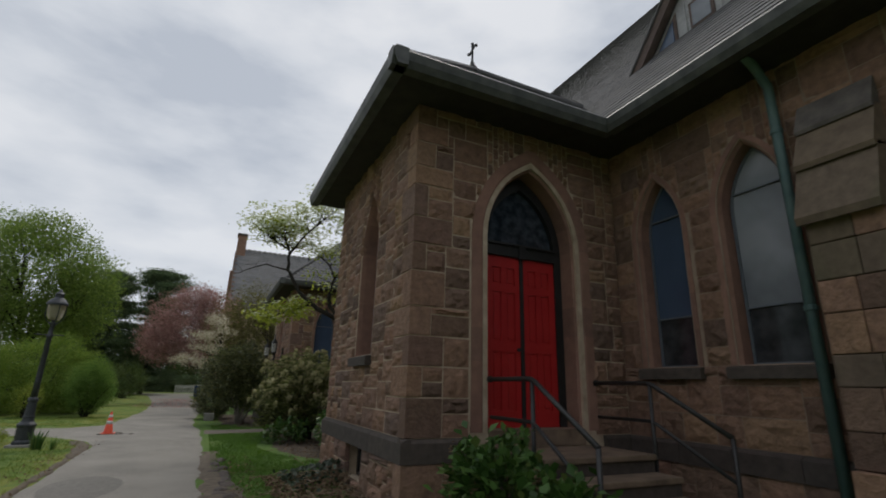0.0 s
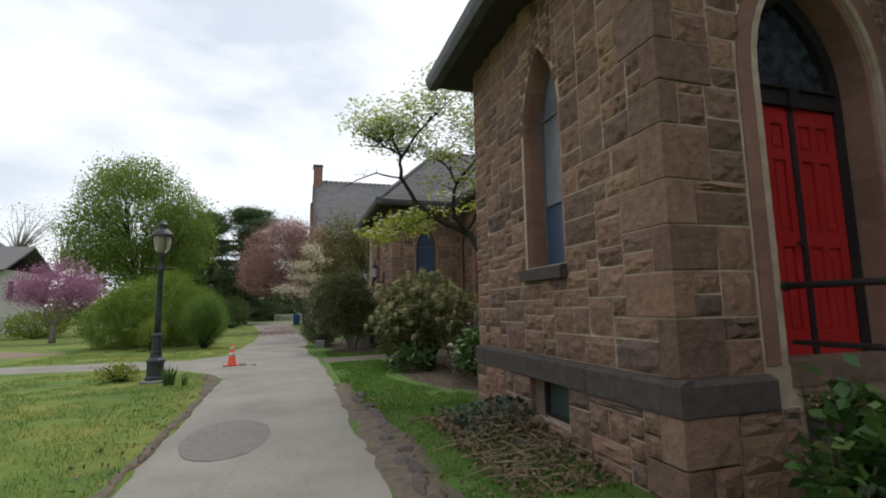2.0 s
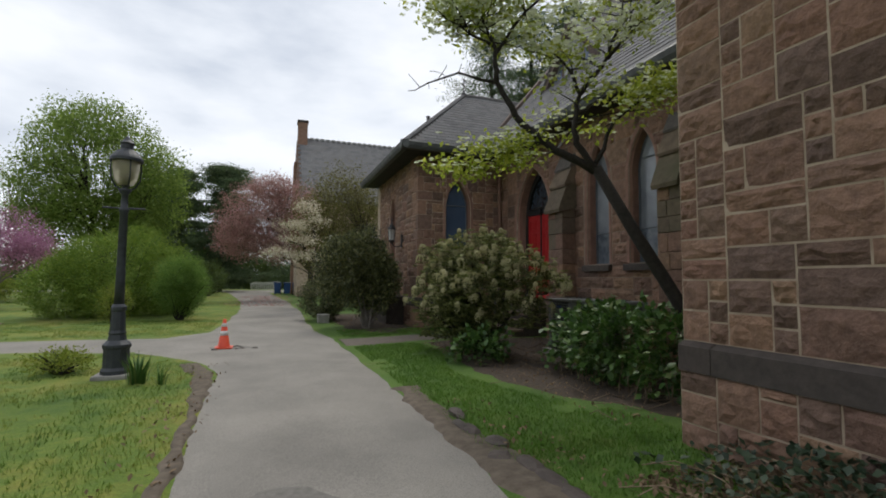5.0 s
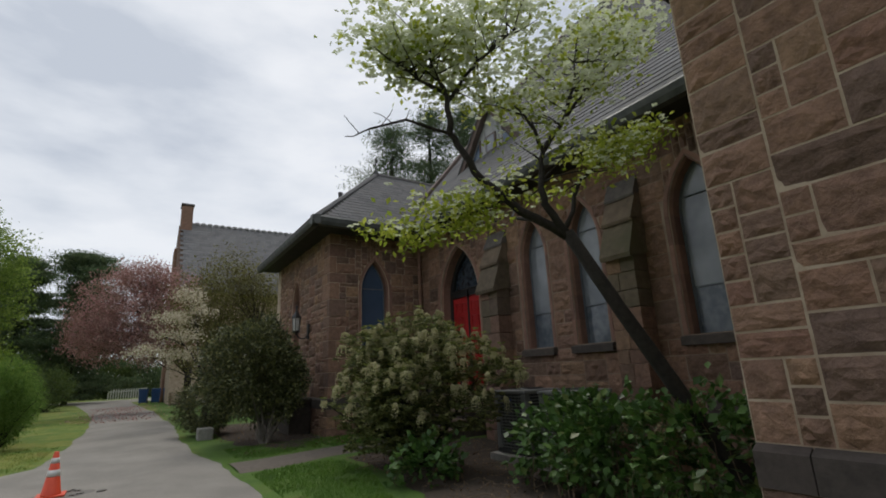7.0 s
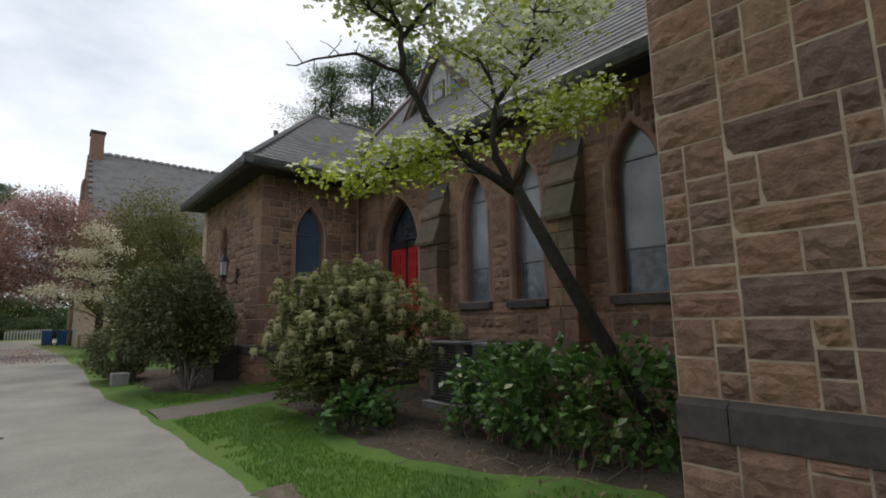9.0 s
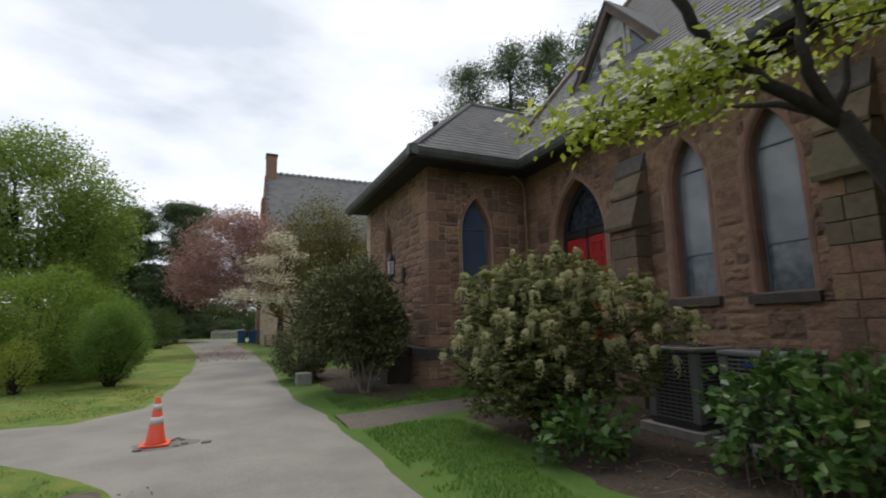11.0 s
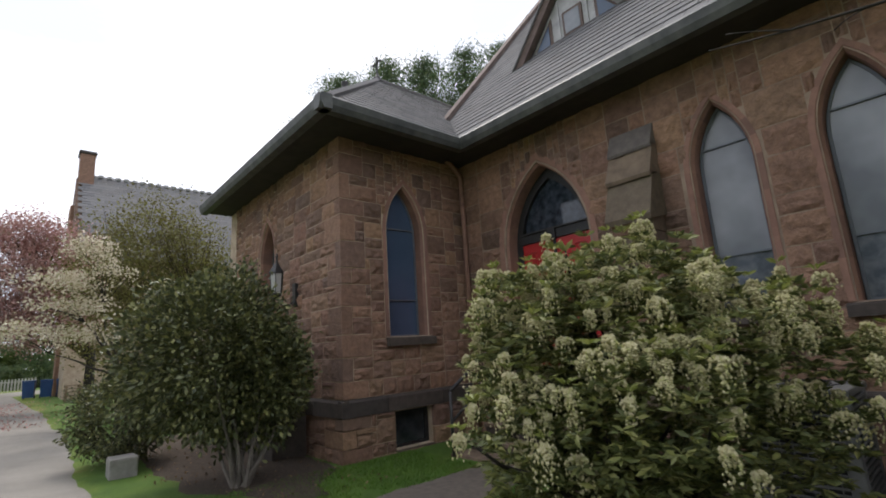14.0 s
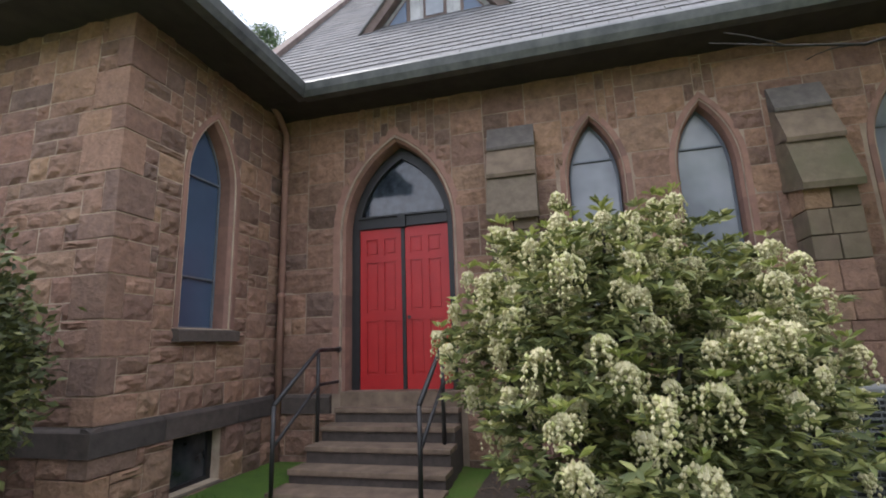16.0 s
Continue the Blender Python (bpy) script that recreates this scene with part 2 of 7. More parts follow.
def make_stone_meshes():
    for k in range(10):
        r = random.Random(100 + k)
        n = 5
        vs, fs = [], []
        tilt_x, tilt_z = r.uniform(-0.12, 0.12), r.uniform(-0.12, 0.12)
        for i in range(n):
            for j in range(n):
                edge = i in (0, n - 1) or j in (0, n - 1)
                u, z = i / (n - 1) - 0.5, j / (n - 1) - 0.5
                d = (0.52 + r.uniform(-0.05, 0.06)) if edge else 0.95 + r.uniform(-0.36, 0.34)
                d += tilt_x * u + tilt_z * z
                if edge:
                    u *= 1 - r.uniform(0.0, 0.012)
                    z *= 1 - r.uniform(0.0, 0.018)
                vs.append((u, -d, z))
        idx = lambda i, j: i * n + j
        for i in range(n - 1):
            for j in range(n - 1):
                fs.append((idx(i, j), idx(i + 1, j), idx(i + 1, j + 1), idx(i, j + 1)))
        border = [idx(i, 0) for i in range(n)] + [idx(n - 1, j) for j in range(1, n)] + [idx(i, n - 1) for i in range(n - 2, -1, -1)] + [idx(0, j) for j in range(n - 2, 0, -1)]
        back = []
        for b in border:
            back.append(len(vs))
            vs.append((vs[b][0], 0.6, vs[b][2]))
        m = len(border)
        for i in range(m):
            fs.append((border[i], back[i], back[(i + 1) % m], border[(i + 1) % m]))
        me = bpy.data.meshes.new("stone")
        me.from_pydata(vs, [], fs)
        me.update()
        me.materials.append(STONE)
        STONE_MESHES.append((me, vs, fs))


make_stone_meshes()


class Wall:
    """A wall with a face to the west (out: -x) or south (out: -y). u runs along it, d out of it."""

    def __init__(self, name, facing, place, u0, u1, z0, z1, thick, label):
        self.facing, self.place, self.u0, self.u1, self.z0, self.z1, self.thick = facing, place, u0, u1, z0, z1, thick
        self.openings = []
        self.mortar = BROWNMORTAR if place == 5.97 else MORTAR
        self.root = empty(name, label, "wall", "", "structure")

    def at(self, u, z, d=0.0):
        return (self.place - d, u, z) if self.facing == 'W' else (u, self.place - d, z)

    def stone_pose(self, u, z, d, w, h, depth):
        turn = Matrix.Rotation(-math.pi / 2, 4, 'Z') if self.facing == 'W' else Matrix.Identity(4)
        return Matrix.Translation(self.at(u, z, d)) @ turn @ Matrix.Diagonal((w, depth, h, 1))

    def opening(self, c, w, sill, spring, apex):
        self.openings.append((c, w, sill, spring, apex))

    def backing(self):
        bm = bmesh.new()
        f0, f1 = (lambda p: self.at(p[0], p[1], 0.0)), (lambda p: self.at(p[0], p[1], -self.thick))
        u = self.u0 + (0.003 if self.facing == 'S' else 0.02)
        quad = lambda a, b, c, d: add_prism(bm, [(a, c), (b, c), (b, d), (a, d)], f0, f1)
        cols = {}
        for o in sorted(self.openings):
            o = (o[0], o[1] + 0.03, o[2], o[3], o[4] + (0.04 if o[4] > o[3] + 0.01 else 0.0))
            cols.setdefault((round(o[0] - o[1], 3), round(o[0] + o[1], 3)), []).append(o)
        for (a, b), os in sorted(cols.items()):
            quad(u, a, self.z0, self.z1)
            z = self.z0
            for c, w, sill, spring, apex in sorted(os, key=lambda o: o[2]):
                if sill > z:
                    quad(a, b, z, sill)
                z = spring
                if apex > spring + 0.01:
                    pts = arch_points(w, spring, apex)
                    for p, q in zip(pts, pts[1:]):
                        add_prism(bm, [(c + p[0], p[1]), (c + q[0], q[1]), (c + q[0], apex), (c + p[0], apex)] if abs(p[1] - apex) > 1e-4 and abs(q[1] - apex) > 1e-4
                                  else ([(c + p[0], p[1]), (c + q[0], apex), (c + p[0], apex)] if abs(q[1] - apex) < 1e-4 else [(c + p[0], apex), (c + q[0], q[1]), (c + q[0], apex)]), f0, f1)
                    z = apex
            quad(a, b, z, self.z1)
            u = b
        quad(u, self.u1, self.z0, self.z1)
        bmesh.ops.recalc_face_normals(bm, faces=bm.faces)
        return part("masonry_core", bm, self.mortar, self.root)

    def blocked(self, u, z, margin):
        for c, w, sill, spring, apex in self.openings:
            m = margin if apex > spring + 0.01 else 0.02
            if abs(u - c) < w + m and z > sill - 0.02 and z < spring:
                return True
            if spring <= z < apex + m and abs(u - c) < w + m and z < arch_top(u - c, w + m, spring, apex + m * 1.2):
                return True
        return False

    def stones(self, za, zb, seed, d=0.0, cell=0.085, margin=0.12, limit=300, near=None, skip=(), ext=(0.0, 0.0), joint=0.009):
        """Squared rubble of mixed sizes between two heights; the nearest are objects of their own."""
        r = random.Random(seed)
        lo_u, hi_u = self.u0 - ext[0], self.u1 + ext[1]
        if d > 0.01:
            holes = sorted([(c - w - 0.03, c + w + 0.03) for c, w, sl, sp, ap in self.openings if sl < zb] + [(a, b) for a, b, e, f in skip])
            bm, at = bmesh.new(), lo_u + 0.004
            for a, b in holes + [(hi_u, hi_u)]:
                if a > at:
                    g0, g1 = at, a
                    add_prism(bm, [(0.001, za - 0.05), (d - 0.003, za - 0.05), (d - 0.003, zb), (0.001, zb)], lambda p: self.at(g0, p[1], p[0]), lambda p: self.at(g1, p[1], p[0]))
                at = max(at, b)
            bmesh.ops.recalc_face_normals(bm, faces=bm.faces)
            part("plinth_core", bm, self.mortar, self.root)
        nu, nz = max(1, round((hi_u - lo_u) / cell)), max(1, round((zb - za) / cell))
        cu, cz = (hi_u - lo_u) / nu, (zb - za) / nz
        busy = [[self.blocked(lo_u + (i + 0.5) * cu, za + (j + 0.5) * cz, margin) or any(a < lo_u + (i + 0.5) * cu < b and e < za + (j + 0.5) * cz < f for a, b, e, f in skip) for j in range(nz)] for i in range(nu)]
        out = []
        for j in range(nz):
            i = 0
            while i < nu:
                if busy[i][j]:
                    i += 1
                    continue
                h = r.choice((2, 2, 3, 3, 3, 4))
                w = r.choice((3, 4, 4, 5, 6, 7)) if h > 2 else r.choice((2, 3, 4, 5, 6, 7))
                h = min(h, nz - j)
                if nz - j - h == 1:
                    h += 1
                ww = 0
                while ww < w and i + ww < nu and not busy[i + ww][j]:
                    ww += 1
                rest = 0
                while i + ww + rest < nu and not busy[i + ww + rest][j] and rest < 2:
                    rest += 1
                if rest == 1:
                    ww += 1
                h = min(h, max(2, ww))
                hh = 0
                while hh < h and j + hh < nz and all(not busy[i + k][j + hh] for k in range(ww)):
                    hh += 1
                for k in range(ww):
                    for q in range(hh):
                        busy[i + k][j + q] = True
                out.append((lo_u + (i + ww / 2) * cu, za + (j + hh / 2) * cz, ww * cu - joint, hh * cz - joint))
                i += ww
        if near is not None:
            out.sort(key=lambda s: abs(s[0] - near))
        vs, fs = [], []
        for k, (u, z, w, h) in enumerate(out):
            me, mv, mf = STONE_MESHES[r.randrange(10)]
            depth = 0.046 + r.uniform(-0.01, 0.016)
            p = self.stone_pose(u, z, d + 0.003 - 0.5 * depth, w, h, depth)
            if k < limit:
                ob = new("stone", me)
                ob.parent = self.root
                ob.matrix_basis = p
            else:
                o = len(vs)
                vs.extend(tuple(p @ Vector(v)) for v in mv)
                fs.extend(tuple(o + a for a in f) for f in mf)
        if vs:
            tagged(raw("far_stones", vs, fs, STONE, self.root), "brown squared stones", "", "", "stuff")

    def quoins(self, other, za, zb, seed, d=0.0):
        """Corner blocks shared with another wall, long and short by turns; gives the stretches that they take up."""
        r = random.Random(seed)
        nz = max(1, round((zb - za) / 0.085))
        cz = (zb - za) / nz
        rows = [0]
        while rows[-1] < nz:
            h = r.choice((3, 4, 4, 5))
            rows.append(nz if nz - rows[-1] - h < 2 else rows[-1] + h)
        cuts = [za + k * cz for k in rows]
        cells = [(w.u1 - w.u0) / max(1, round((w.u1 - w.u0) / 0.085)) for w in (self, other)]
        mine, theirs = [], []
        cx, cy = self.place, other.place
        for k, (a, b) in enumerate(zip(cuts, cuts[1:])):
            ly, lx = ((r.choice((2, 3)), r.choice((5, 6))), (r.choice((4, 5, 6)), r.choice((2, 3))))[k % 2]
            ly, lx = ly * cells[0], lx * cells[1]
            g = d + 0.014
            bm = box_bm((cx - g, cy - g, a + 0.007), (cx + lx - 0.007, cy + ly - 0.007, b - 0.007), 0.008)
            for v in bm.verts:
                q = v.co.copy()
                v.co.x += 0.008 * noise.noise(q * 7)
                v.co.y += 0.008 * noise.noise(q * 7 + Vector((5, 0, 0)))
            part("quoin", bm, STONE, self.root)
            mine.append((cy - 1, cy + ly, a, b))
            theirs.append((cx - 1, cx + lx, a, b))
        return mine, theirs

    def band(self, za, zb, d, material, name, piece=0.9, seed=3, slope=0.04, gaps=()):
        """A course of long blocks with a weathered slope on top."""
        r = random.Random(seed)
        u = self.u0 - (d if self.facing == 'W' or True else 0)
        end = self.u1
        while u < end - 0.05:
            w = min(piece * r.uniform(0.75, 1.3), end - u)
            if end - u - w < 0.3:
                w = end - u
            if not any(a < u + w / 2 < b for a, b in gaps):
                bm = bmesh.new()
                poly = [(-0.05, za), (d, za), (d, zb - slope), (d - 0.02, zb - slope * 0.6), (0.0, zb), (-0.05, zb)]
                g0, g1 = u + 0.004, u + w - 0.004
                add_prism(bm, poly, lambda p: self.at(g0, p[1], p[0]), lambda p: self.at(g1, p[1], p[0]))
                bmesh.ops.recalc_face_normals(bm, faces=bm.faces)
                part(name, bm, material, self.root)
            u += w

    def surround(self, c, w, sill, spring, apex, ring=0.11, reveal=0.24, proud=0.012, material=None, voussoir=0.34):
        """Dressed jambs and voussoirs round an opening, chamfered towards it."""
        path = [(-w, sill)]
        z = sill
        nj = max(1, round((spring - sill) / 0.42))
        for k in range(1, nj + 1):
            path.append((-w, sill + (spring - sill) * k / nj))
        arc = arch_points(w, spring, apex, 8)
        path += arc[1:]
        for k in range(nj - 1, -1, -1):
            path.append((w, sill + (spring - sill) * k / nj))

        def outer(p, k):
            a, b = Vector(path[max(k - 1, 0)]), Vector(path[min(k + 1, len(path) - 1)])
            t = (b - a).normalized()
            nrm = Vector((-t.y, t.x))
            if abs(p[0]) < 1e-6:
                return (0, p[1] + ring * 1.35)
            if p[1] < spring - 1e-3 or k in (0, len(path) - 1):
                return (p[0] + math.copysign(ring, p[0]), p[1])
            return (p[0] + nrm.x * ring, p[1] + nrm.y * ring)
        groups, k = [], 0
        while k < len(path) - 1:
            step = 1 if path[k][1] < spring - 1e-3 or path[k + 1][1] < spring - 1e-3 else 2
            groups.append((k, min(k + step, len(path) - 1)))
            k += step
        for a, b in groups:
            bm = bmesh.new()
            rings = []
            for q in range(a, b + 1):
                i, o = path[q], outer(path[q], q)
                ch = (i[0] + (o[0] - i[0]) * 0.45, i[1] + (o[1] - i[1]) * 0.45)
                rings.append([bm.verts.new(self.at(c + o[0], o[1], -0.05)), bm.verts.new(self.at(c + o[0], o[1], proud)),
                              bm.verts.new(self.at(c + ch[0], ch[1], proud)), bm.verts.new(self.at(c + i[0], i[1], -0.06)),
                              bm.verts.new(self.at(c + i[0], i[1], -reveal)), bm.verts.new(self.at(c + o[0], o[1], -reveal))])
            for r0, r1 in zip(rings, rings[1:]):
                for s in range(6):
                    bm.faces.new((r0[s], r0[(s + 1) % 6], r1[(s + 1) % 6], r1[s]))
            bm.faces.new(rings[0][::-1])
            bm.faces.new(rings[-1])
            bmesh.ops.recalc_face_normals(bm, faces=bm.faces)
            part("voussoir" if path[a][1] >= spring - 1e-3 else "jamb_stone", bm, material or DRESSED, self.root)


def lancet(name, wall, c, w, sill, spring, apex, bars, pane_mat, label, sill_ext=0.12, recess=0.2, lower=None, sill_mat=None):
    """A pointed window: frame, panes between bars, and a stone sill."""
    root = empty(name, label, "window", "", "structure")
    wi = w - 0.012
    prof = [(-wi, sill)] + arch_points(wi, spring, apex - 0.012, 8) + [(wi, sill)]
    fw = 0.028
    inner = [(-(wi - fw), sill + fw)] + arch_points(wi - fw, spring, apex - 0.012 - fw * 1.4, 8) + [(wi - fw, sill + fw)]
    hi_, wq = apex - 0.012 - fw * 1.4 - spring, wi - fw
    RR = (wq * wq + hi_ * hi_) / (2 * wq)
    half_at = lambda z: wq if z <= spring else max(0.01, wq - RR + math.sqrt(max(0.0, RR * RR - (z - spring) ** 2)))
    bm = bmesh.new()
    d0, d1 = -recess, -recess - 0.06
    n = len(prof)
    rings = []
    for d, pr in ((d1, prof), (d0, prof), (d0, inner), (d1, inner)):
        rings.append([bm.verts.new(wall.at(c + p[0], p[1], d)) for p in pr])
    for a, b in ((0, 1), (1, 2), (2, 3)):
        for k in range(n):
            bm.faces.new((rings[a][k], rings[a][(k + 1) % n], rings[b][(k + 1) % n], rings[b][k]))
    for z in bars:
        half = half_at(z)
        lo, hi = wall.at(c - half - 0.01, z - 0.011, d0 + 0.008), wall.at(c + half + 0.01, z + 0.011, d1)
        add_box(bm, tuple(map(min, lo, hi)), tuple(map(max, lo, hi)))
    bmesh.ops.recalc_face_normals(bm, faces=bm.faces)
    part("window_frame", bm, WINFRAME, root)
    cuts = [sill + fw] + sorted(bars) + [apex]
    for a, b in zip(cuts, cuts[1:]):
        pts = []
        top = min(b, apex - 0.02)
        if a < spring:
            pts += [(-(wi - fw), a)]
        if b <= spring:
            pts = [(-(wi - fw), a), (wi - fw, a), (wi - fw, b), (-(wi - fw), b)]
        else:
            arc = [p for p in inner if max(a, spring) - 1e-6 <= p[1] <= b + 1e-6]
            lo_w = half_at(a)
            top_w = half_at(b)
            head = [(-top_w, b), (top_w, b)] if b < apex - 0.05 else []
            pts = [(-lo_w, a)] + [p for p in arc if p[0] < 0] + (head or [p for p in arc if p[0] == 0]) + [p for p in arc if p[0] > 0] + [(lo_w, a)]
            pts = [p for i, p in enumerate(pts) if i == 0 or (abs(p[0] - pts[i - 1][0]) + abs(p[1] - pts[i - 1][1])) > 1e-4]
        bm = bmesh.new()
        add_prism(bm, pts, lambda p: wall.at(c + p[0], p[1], d0 - 0.02), lambda p: wall.at(c + p[0], p[1], d0 - 0.03))
        bmesh.ops.recalc_face_normals(bm, faces=bm.faces)
        part("pane", bm, lower if (lower and a < cuts[1] - 0.01) else pane_mat, root)
    bm = bmesh.new()
    add_prism(bm, prof, lambda p: wall.at(c + p[0] * 1.06, p[1], d1 - 0.01), lambda p: wall.at(c + p[0] * 1.06, p[1], d1 - 0.03))
    bmesh.ops.recalc_face_normals(bm, faces=bm.faces)
    part("backing_board", bm, BLACKWOOD, root)
    if sill_ext is not None:
        bm = bmesh.new()
        poly = [(-recess - 0.05, sill - 0.15), (0.10, sill - 0.15), (0.10, sill - 0.035), (0.07, sill - 0.02), (-recess - 0.05, sill + 0.01)]
        add_prism(bm, poly, lambda p: wall.at(c - w - sill_ext, p[1], p[0]), lambda p: wall.at(c + w + sill_ext, p[1], p[0]))
        bmesh.ops.recalc_face_normals(bm, faces=bm.faces)
        part("window_sill", bm, sill_mat or DARKSTONE, root, "dark stone sill")
    return root


def pane_material(name, c1, c2, rough=0.12, scale=1.4):
    m, nt, b = mat_base(name, rough)
    n = noise_node(nt, scale, 3.0, 0.5, world_pos(nt))
    r = ramp_node(nt, [(0.35, c1), (0.65, c2)])
    nt.links.new(n.outputs["Fac"], r.inputs["Fac"])
    nt.links.new(r.outputs["Color"], b.inputs["Base Color"])
    b.inputs["Specular IOR Level"].default_value = 0.6
    return m


WINFRAME = plain_mat("blue_grey_window_frame", (0.085, 0.10, 0.12), (0.125, 0.14, 0.165), 6.0, 0.5)
STORM = pane_material("clouded_storm_pane", (0.13, 0.145, 0.165), (0.25, 0.265, 0.29), 0.22)
BLUEPANE = pane_material("blue_painted_pane", (0.045, 0.075, 0.125), (0.06, 0.095, 0.155), 0.22)
DARKPANE = pane_material("dark_window_glass", (0.018, 0.021, 0.025), (0.05, 0.055, 0.062), 0.08, 5.0)
LEADED = pane_material("leaded_stained_glass", (0.07, 0.085, 0.105), (0.14, 0.16, 0.185), 0.15, 9.0)

# the walls of the church: nave, front porch, rear porch
WT0, WT1 = 0.60, 0.845
nave = Wall("wall_nave", 'W', 5.97, 9.96, 19.65, -0.3, 5.0, 0.5, "brown squared stone church wall with pointed windows and a red door")
nave_s = Wall("wall_nave_south", 'W', 5.97, -9.0, 6.19, -0.3, 5.0, 0.5, "brown squared stone church wall with pointed windows")
pa_w = Wall("wall_porch_west", 'W', 2.73, 6.19, 9.96, -0.3, 5.0, 0.45, "brown squared stone porch wall with a narrow pointed window")
pa_s = Wall("wall_porch_south", 'S', 6.19, 2.73, 5.97, -0.3, 5.0, 0.45, "brown squared stone porch wall with an arched red doorway")
pb_w = Wall("wall_vestry_west", 'W', 3.34, 19.65, 24.5, -0.3, 5.0, 0.45, "brown squared stone vestry wall with a small pointed window")
pb_s = Wall("wall_vestry_south", 'S', 19.65, 3.34, 5.97, -0.3, 5.0, 0.45, "brown squared stone vestry wall with a blue pointed window")
NAVE_WINDOWS = [(15.14, 0.32), (13.84, 0.32), (11.76, 0.36), (10.47, 0.38)]
SOUTH_WINDOWS = [(5.42, 0.33), (4.17, 0.37)]
DOOR_B, DOOR_A = (17.82, 0.79), (4.47, 0.69)
for c, w in NAVE_WINDOWS:
    nave.opening(c, w, 1.70, 3.45, 4.25)
nave.opening(DOOR_B[0], DOOR_B[1], 0.85, 3.05, 4.36)
for c, w in SOUTH_WINDOWS:
    nave_s.opening(c, w, 1.70, 3.45, 4.22)
pa_w.opening(7.97, 0.37, 1.80, 3.4, 4.27)
pa_w.opening(7.97, 0.37, 0.17, 0.58, 0.58)
pa_s.opening(DOOR_A[0], DOOR_A[1], 0.90, 3.28, 4.36)
pb_w.opening(22.62, 0.36, 1.70, 3.4, 4.16)
pb_s.opening(4.58, 0.36, 1.72, 3.45, 4.26)
pb_s.opening(4.58, 0.36, 0.02, 0.58, 0.58)
WALLS = (nave, nave_s, pa_w, pa_s, pb_w, pb_s)
for wl_ in WALLS:
    wl_.backing()
# plain walls that close the church behind
for nm, lo, hi in (("wall_east", (23.3, -9, -0.3), (23.7, 24.9, 5.0)), ("wall_north", (3.34, 24.5, -0.3), (23.3, 24.9, 5.0)), ("wall_south", (6.47, -9, -0.3), (23.3, -8.6, 5.0)),
                   ("wall_porch_north", (3.18, 9.53, -0.3), (5.97, 9.96, 5.0))):
    tagged(obj(nm, box_bm(lo, hi), MORTAR), "plain brown stone church wall", "wall", "", "structure")


# ---- ground, road, path ----
def ground_material():
    m, nt, b = mat_base("lawn_and_soil", 0.95)
    pos = world_pos(nt)
    big = noise_node(nt, 0.55, 4.0, 0.6, pos)
    mid = noise_node(nt, 3.5, 5.0, 0.65, pos)
    fine = noise_node(nt, 60.0, 3.0, 0.7, pos)
    g1 = ramp_node(nt, [(0.36, (0.05, 0.11, 0.012)), (0.48, (0.10, 0.16, 0.018)), (0.58, (0.17, 0.19, 0.03)), (0.69, (0.205, 0.17, 0.06))])
    mx = nt.nodes.new("ShaderNodeMath")
    mx.operation = 'MULTIPLY_ADD'
    mx.inputs[1].default_value = 0.55
    nt.links.new(big.outputs["Fac"], mx.inputs[0])
    ml = nt.nodes.new("ShaderNodeMath")
    ml.operation = 'MULTIPLY'
    ml.inputs[1].default_value = 0.45
    nt.links.new(mid.outputs["Fac"], ml.inputs[0])
    nt.links.new(ml.outputs[0], mx.inputs[2])
    nt.links.new(mx.outputs[0], g1.inputs["Fac"])
    f = ramp_node(nt, [(0.3, (0.65, 0.65, 0.6)), (0.7, (1.35, 1.3, 1.2))])
    nt.links.new(fine.outputs["Fac"], f.inputs["Fac"])
    col = mixed(nt, g1.outputs["Color"], f.outputs["Color"], 1.0, 'MULTIPLY')
    # the verge along the church is lusher
    sep = nt.nodes.new("ShaderNodeSeparateXYZ")
    nt.links.new(pos, sep.inputs[0])
    side = nt.nodes.new("ShaderNodeMapRange")
    side.inputs["From Min"].default_value, side.inputs["From Max"].default_value = 0.4, 0.8
    nt.links.new(sep.outputs["X"], side.inputs["Value"])
    lush = ramp_node(nt, [(0.35, (0.042, 0.10, 0.01)), (0.54, (0.07, 0.14, 0.013)), (0.66, (0.10, 0.12, 0.028)), (0.76, (0.12, 0.095, 0.045))])
    nt.links.new(mx.outputs[0], lush.inputs["Fac"])
    lush_col = mixed(nt, lush.outputs["Color"], f.outputs["Color"], 1.0, 'MULTIPLY')
    col = mixed(nt, col, lush_col, side.outputs["Result"])
    nt.links.new(col, b.inputs["Base Color"])
    bump(nt, b, fine.outputs["Fac"], 0.6, 0.02)
    return m


def asphalt_material():
    m, nt, b = mat_base("old_pale_asphalt", 0.9)
    pos = world_pos(nt)
    big = noise_node(nt, 0.8, 5.0, 0.6, pos)
    fine = noise_node(nt, 90.0, 2.0, 0.7, pos)
    r = ramp_node(nt, [(0.3, (0.175, 0.163, 0.145)), (0.55, (0.23, 0.214, 0.19)), (0.75, (0.27, 0.25, 0.22))])
    nt.links.new(big.outputs["Fac"], r.inputs["Fac"])
    f = ramp_node(nt, [(0.35, (0.8, 0.8, 0.8)), (0.65, (1.18, 1.18, 1.18))])
    nt.links.new(fine.outputs["Fac"], f.inputs["Fac"])
    col = mixed(nt, r.outputs["Color"], f.outputs["Color"], 1.0, 'MULTIPLY')
    nt.links.new(col, b.inputs["Base Color"])
    bump(nt, b, fine.outputs["Fac"], 0.4, 0.006)
    return m


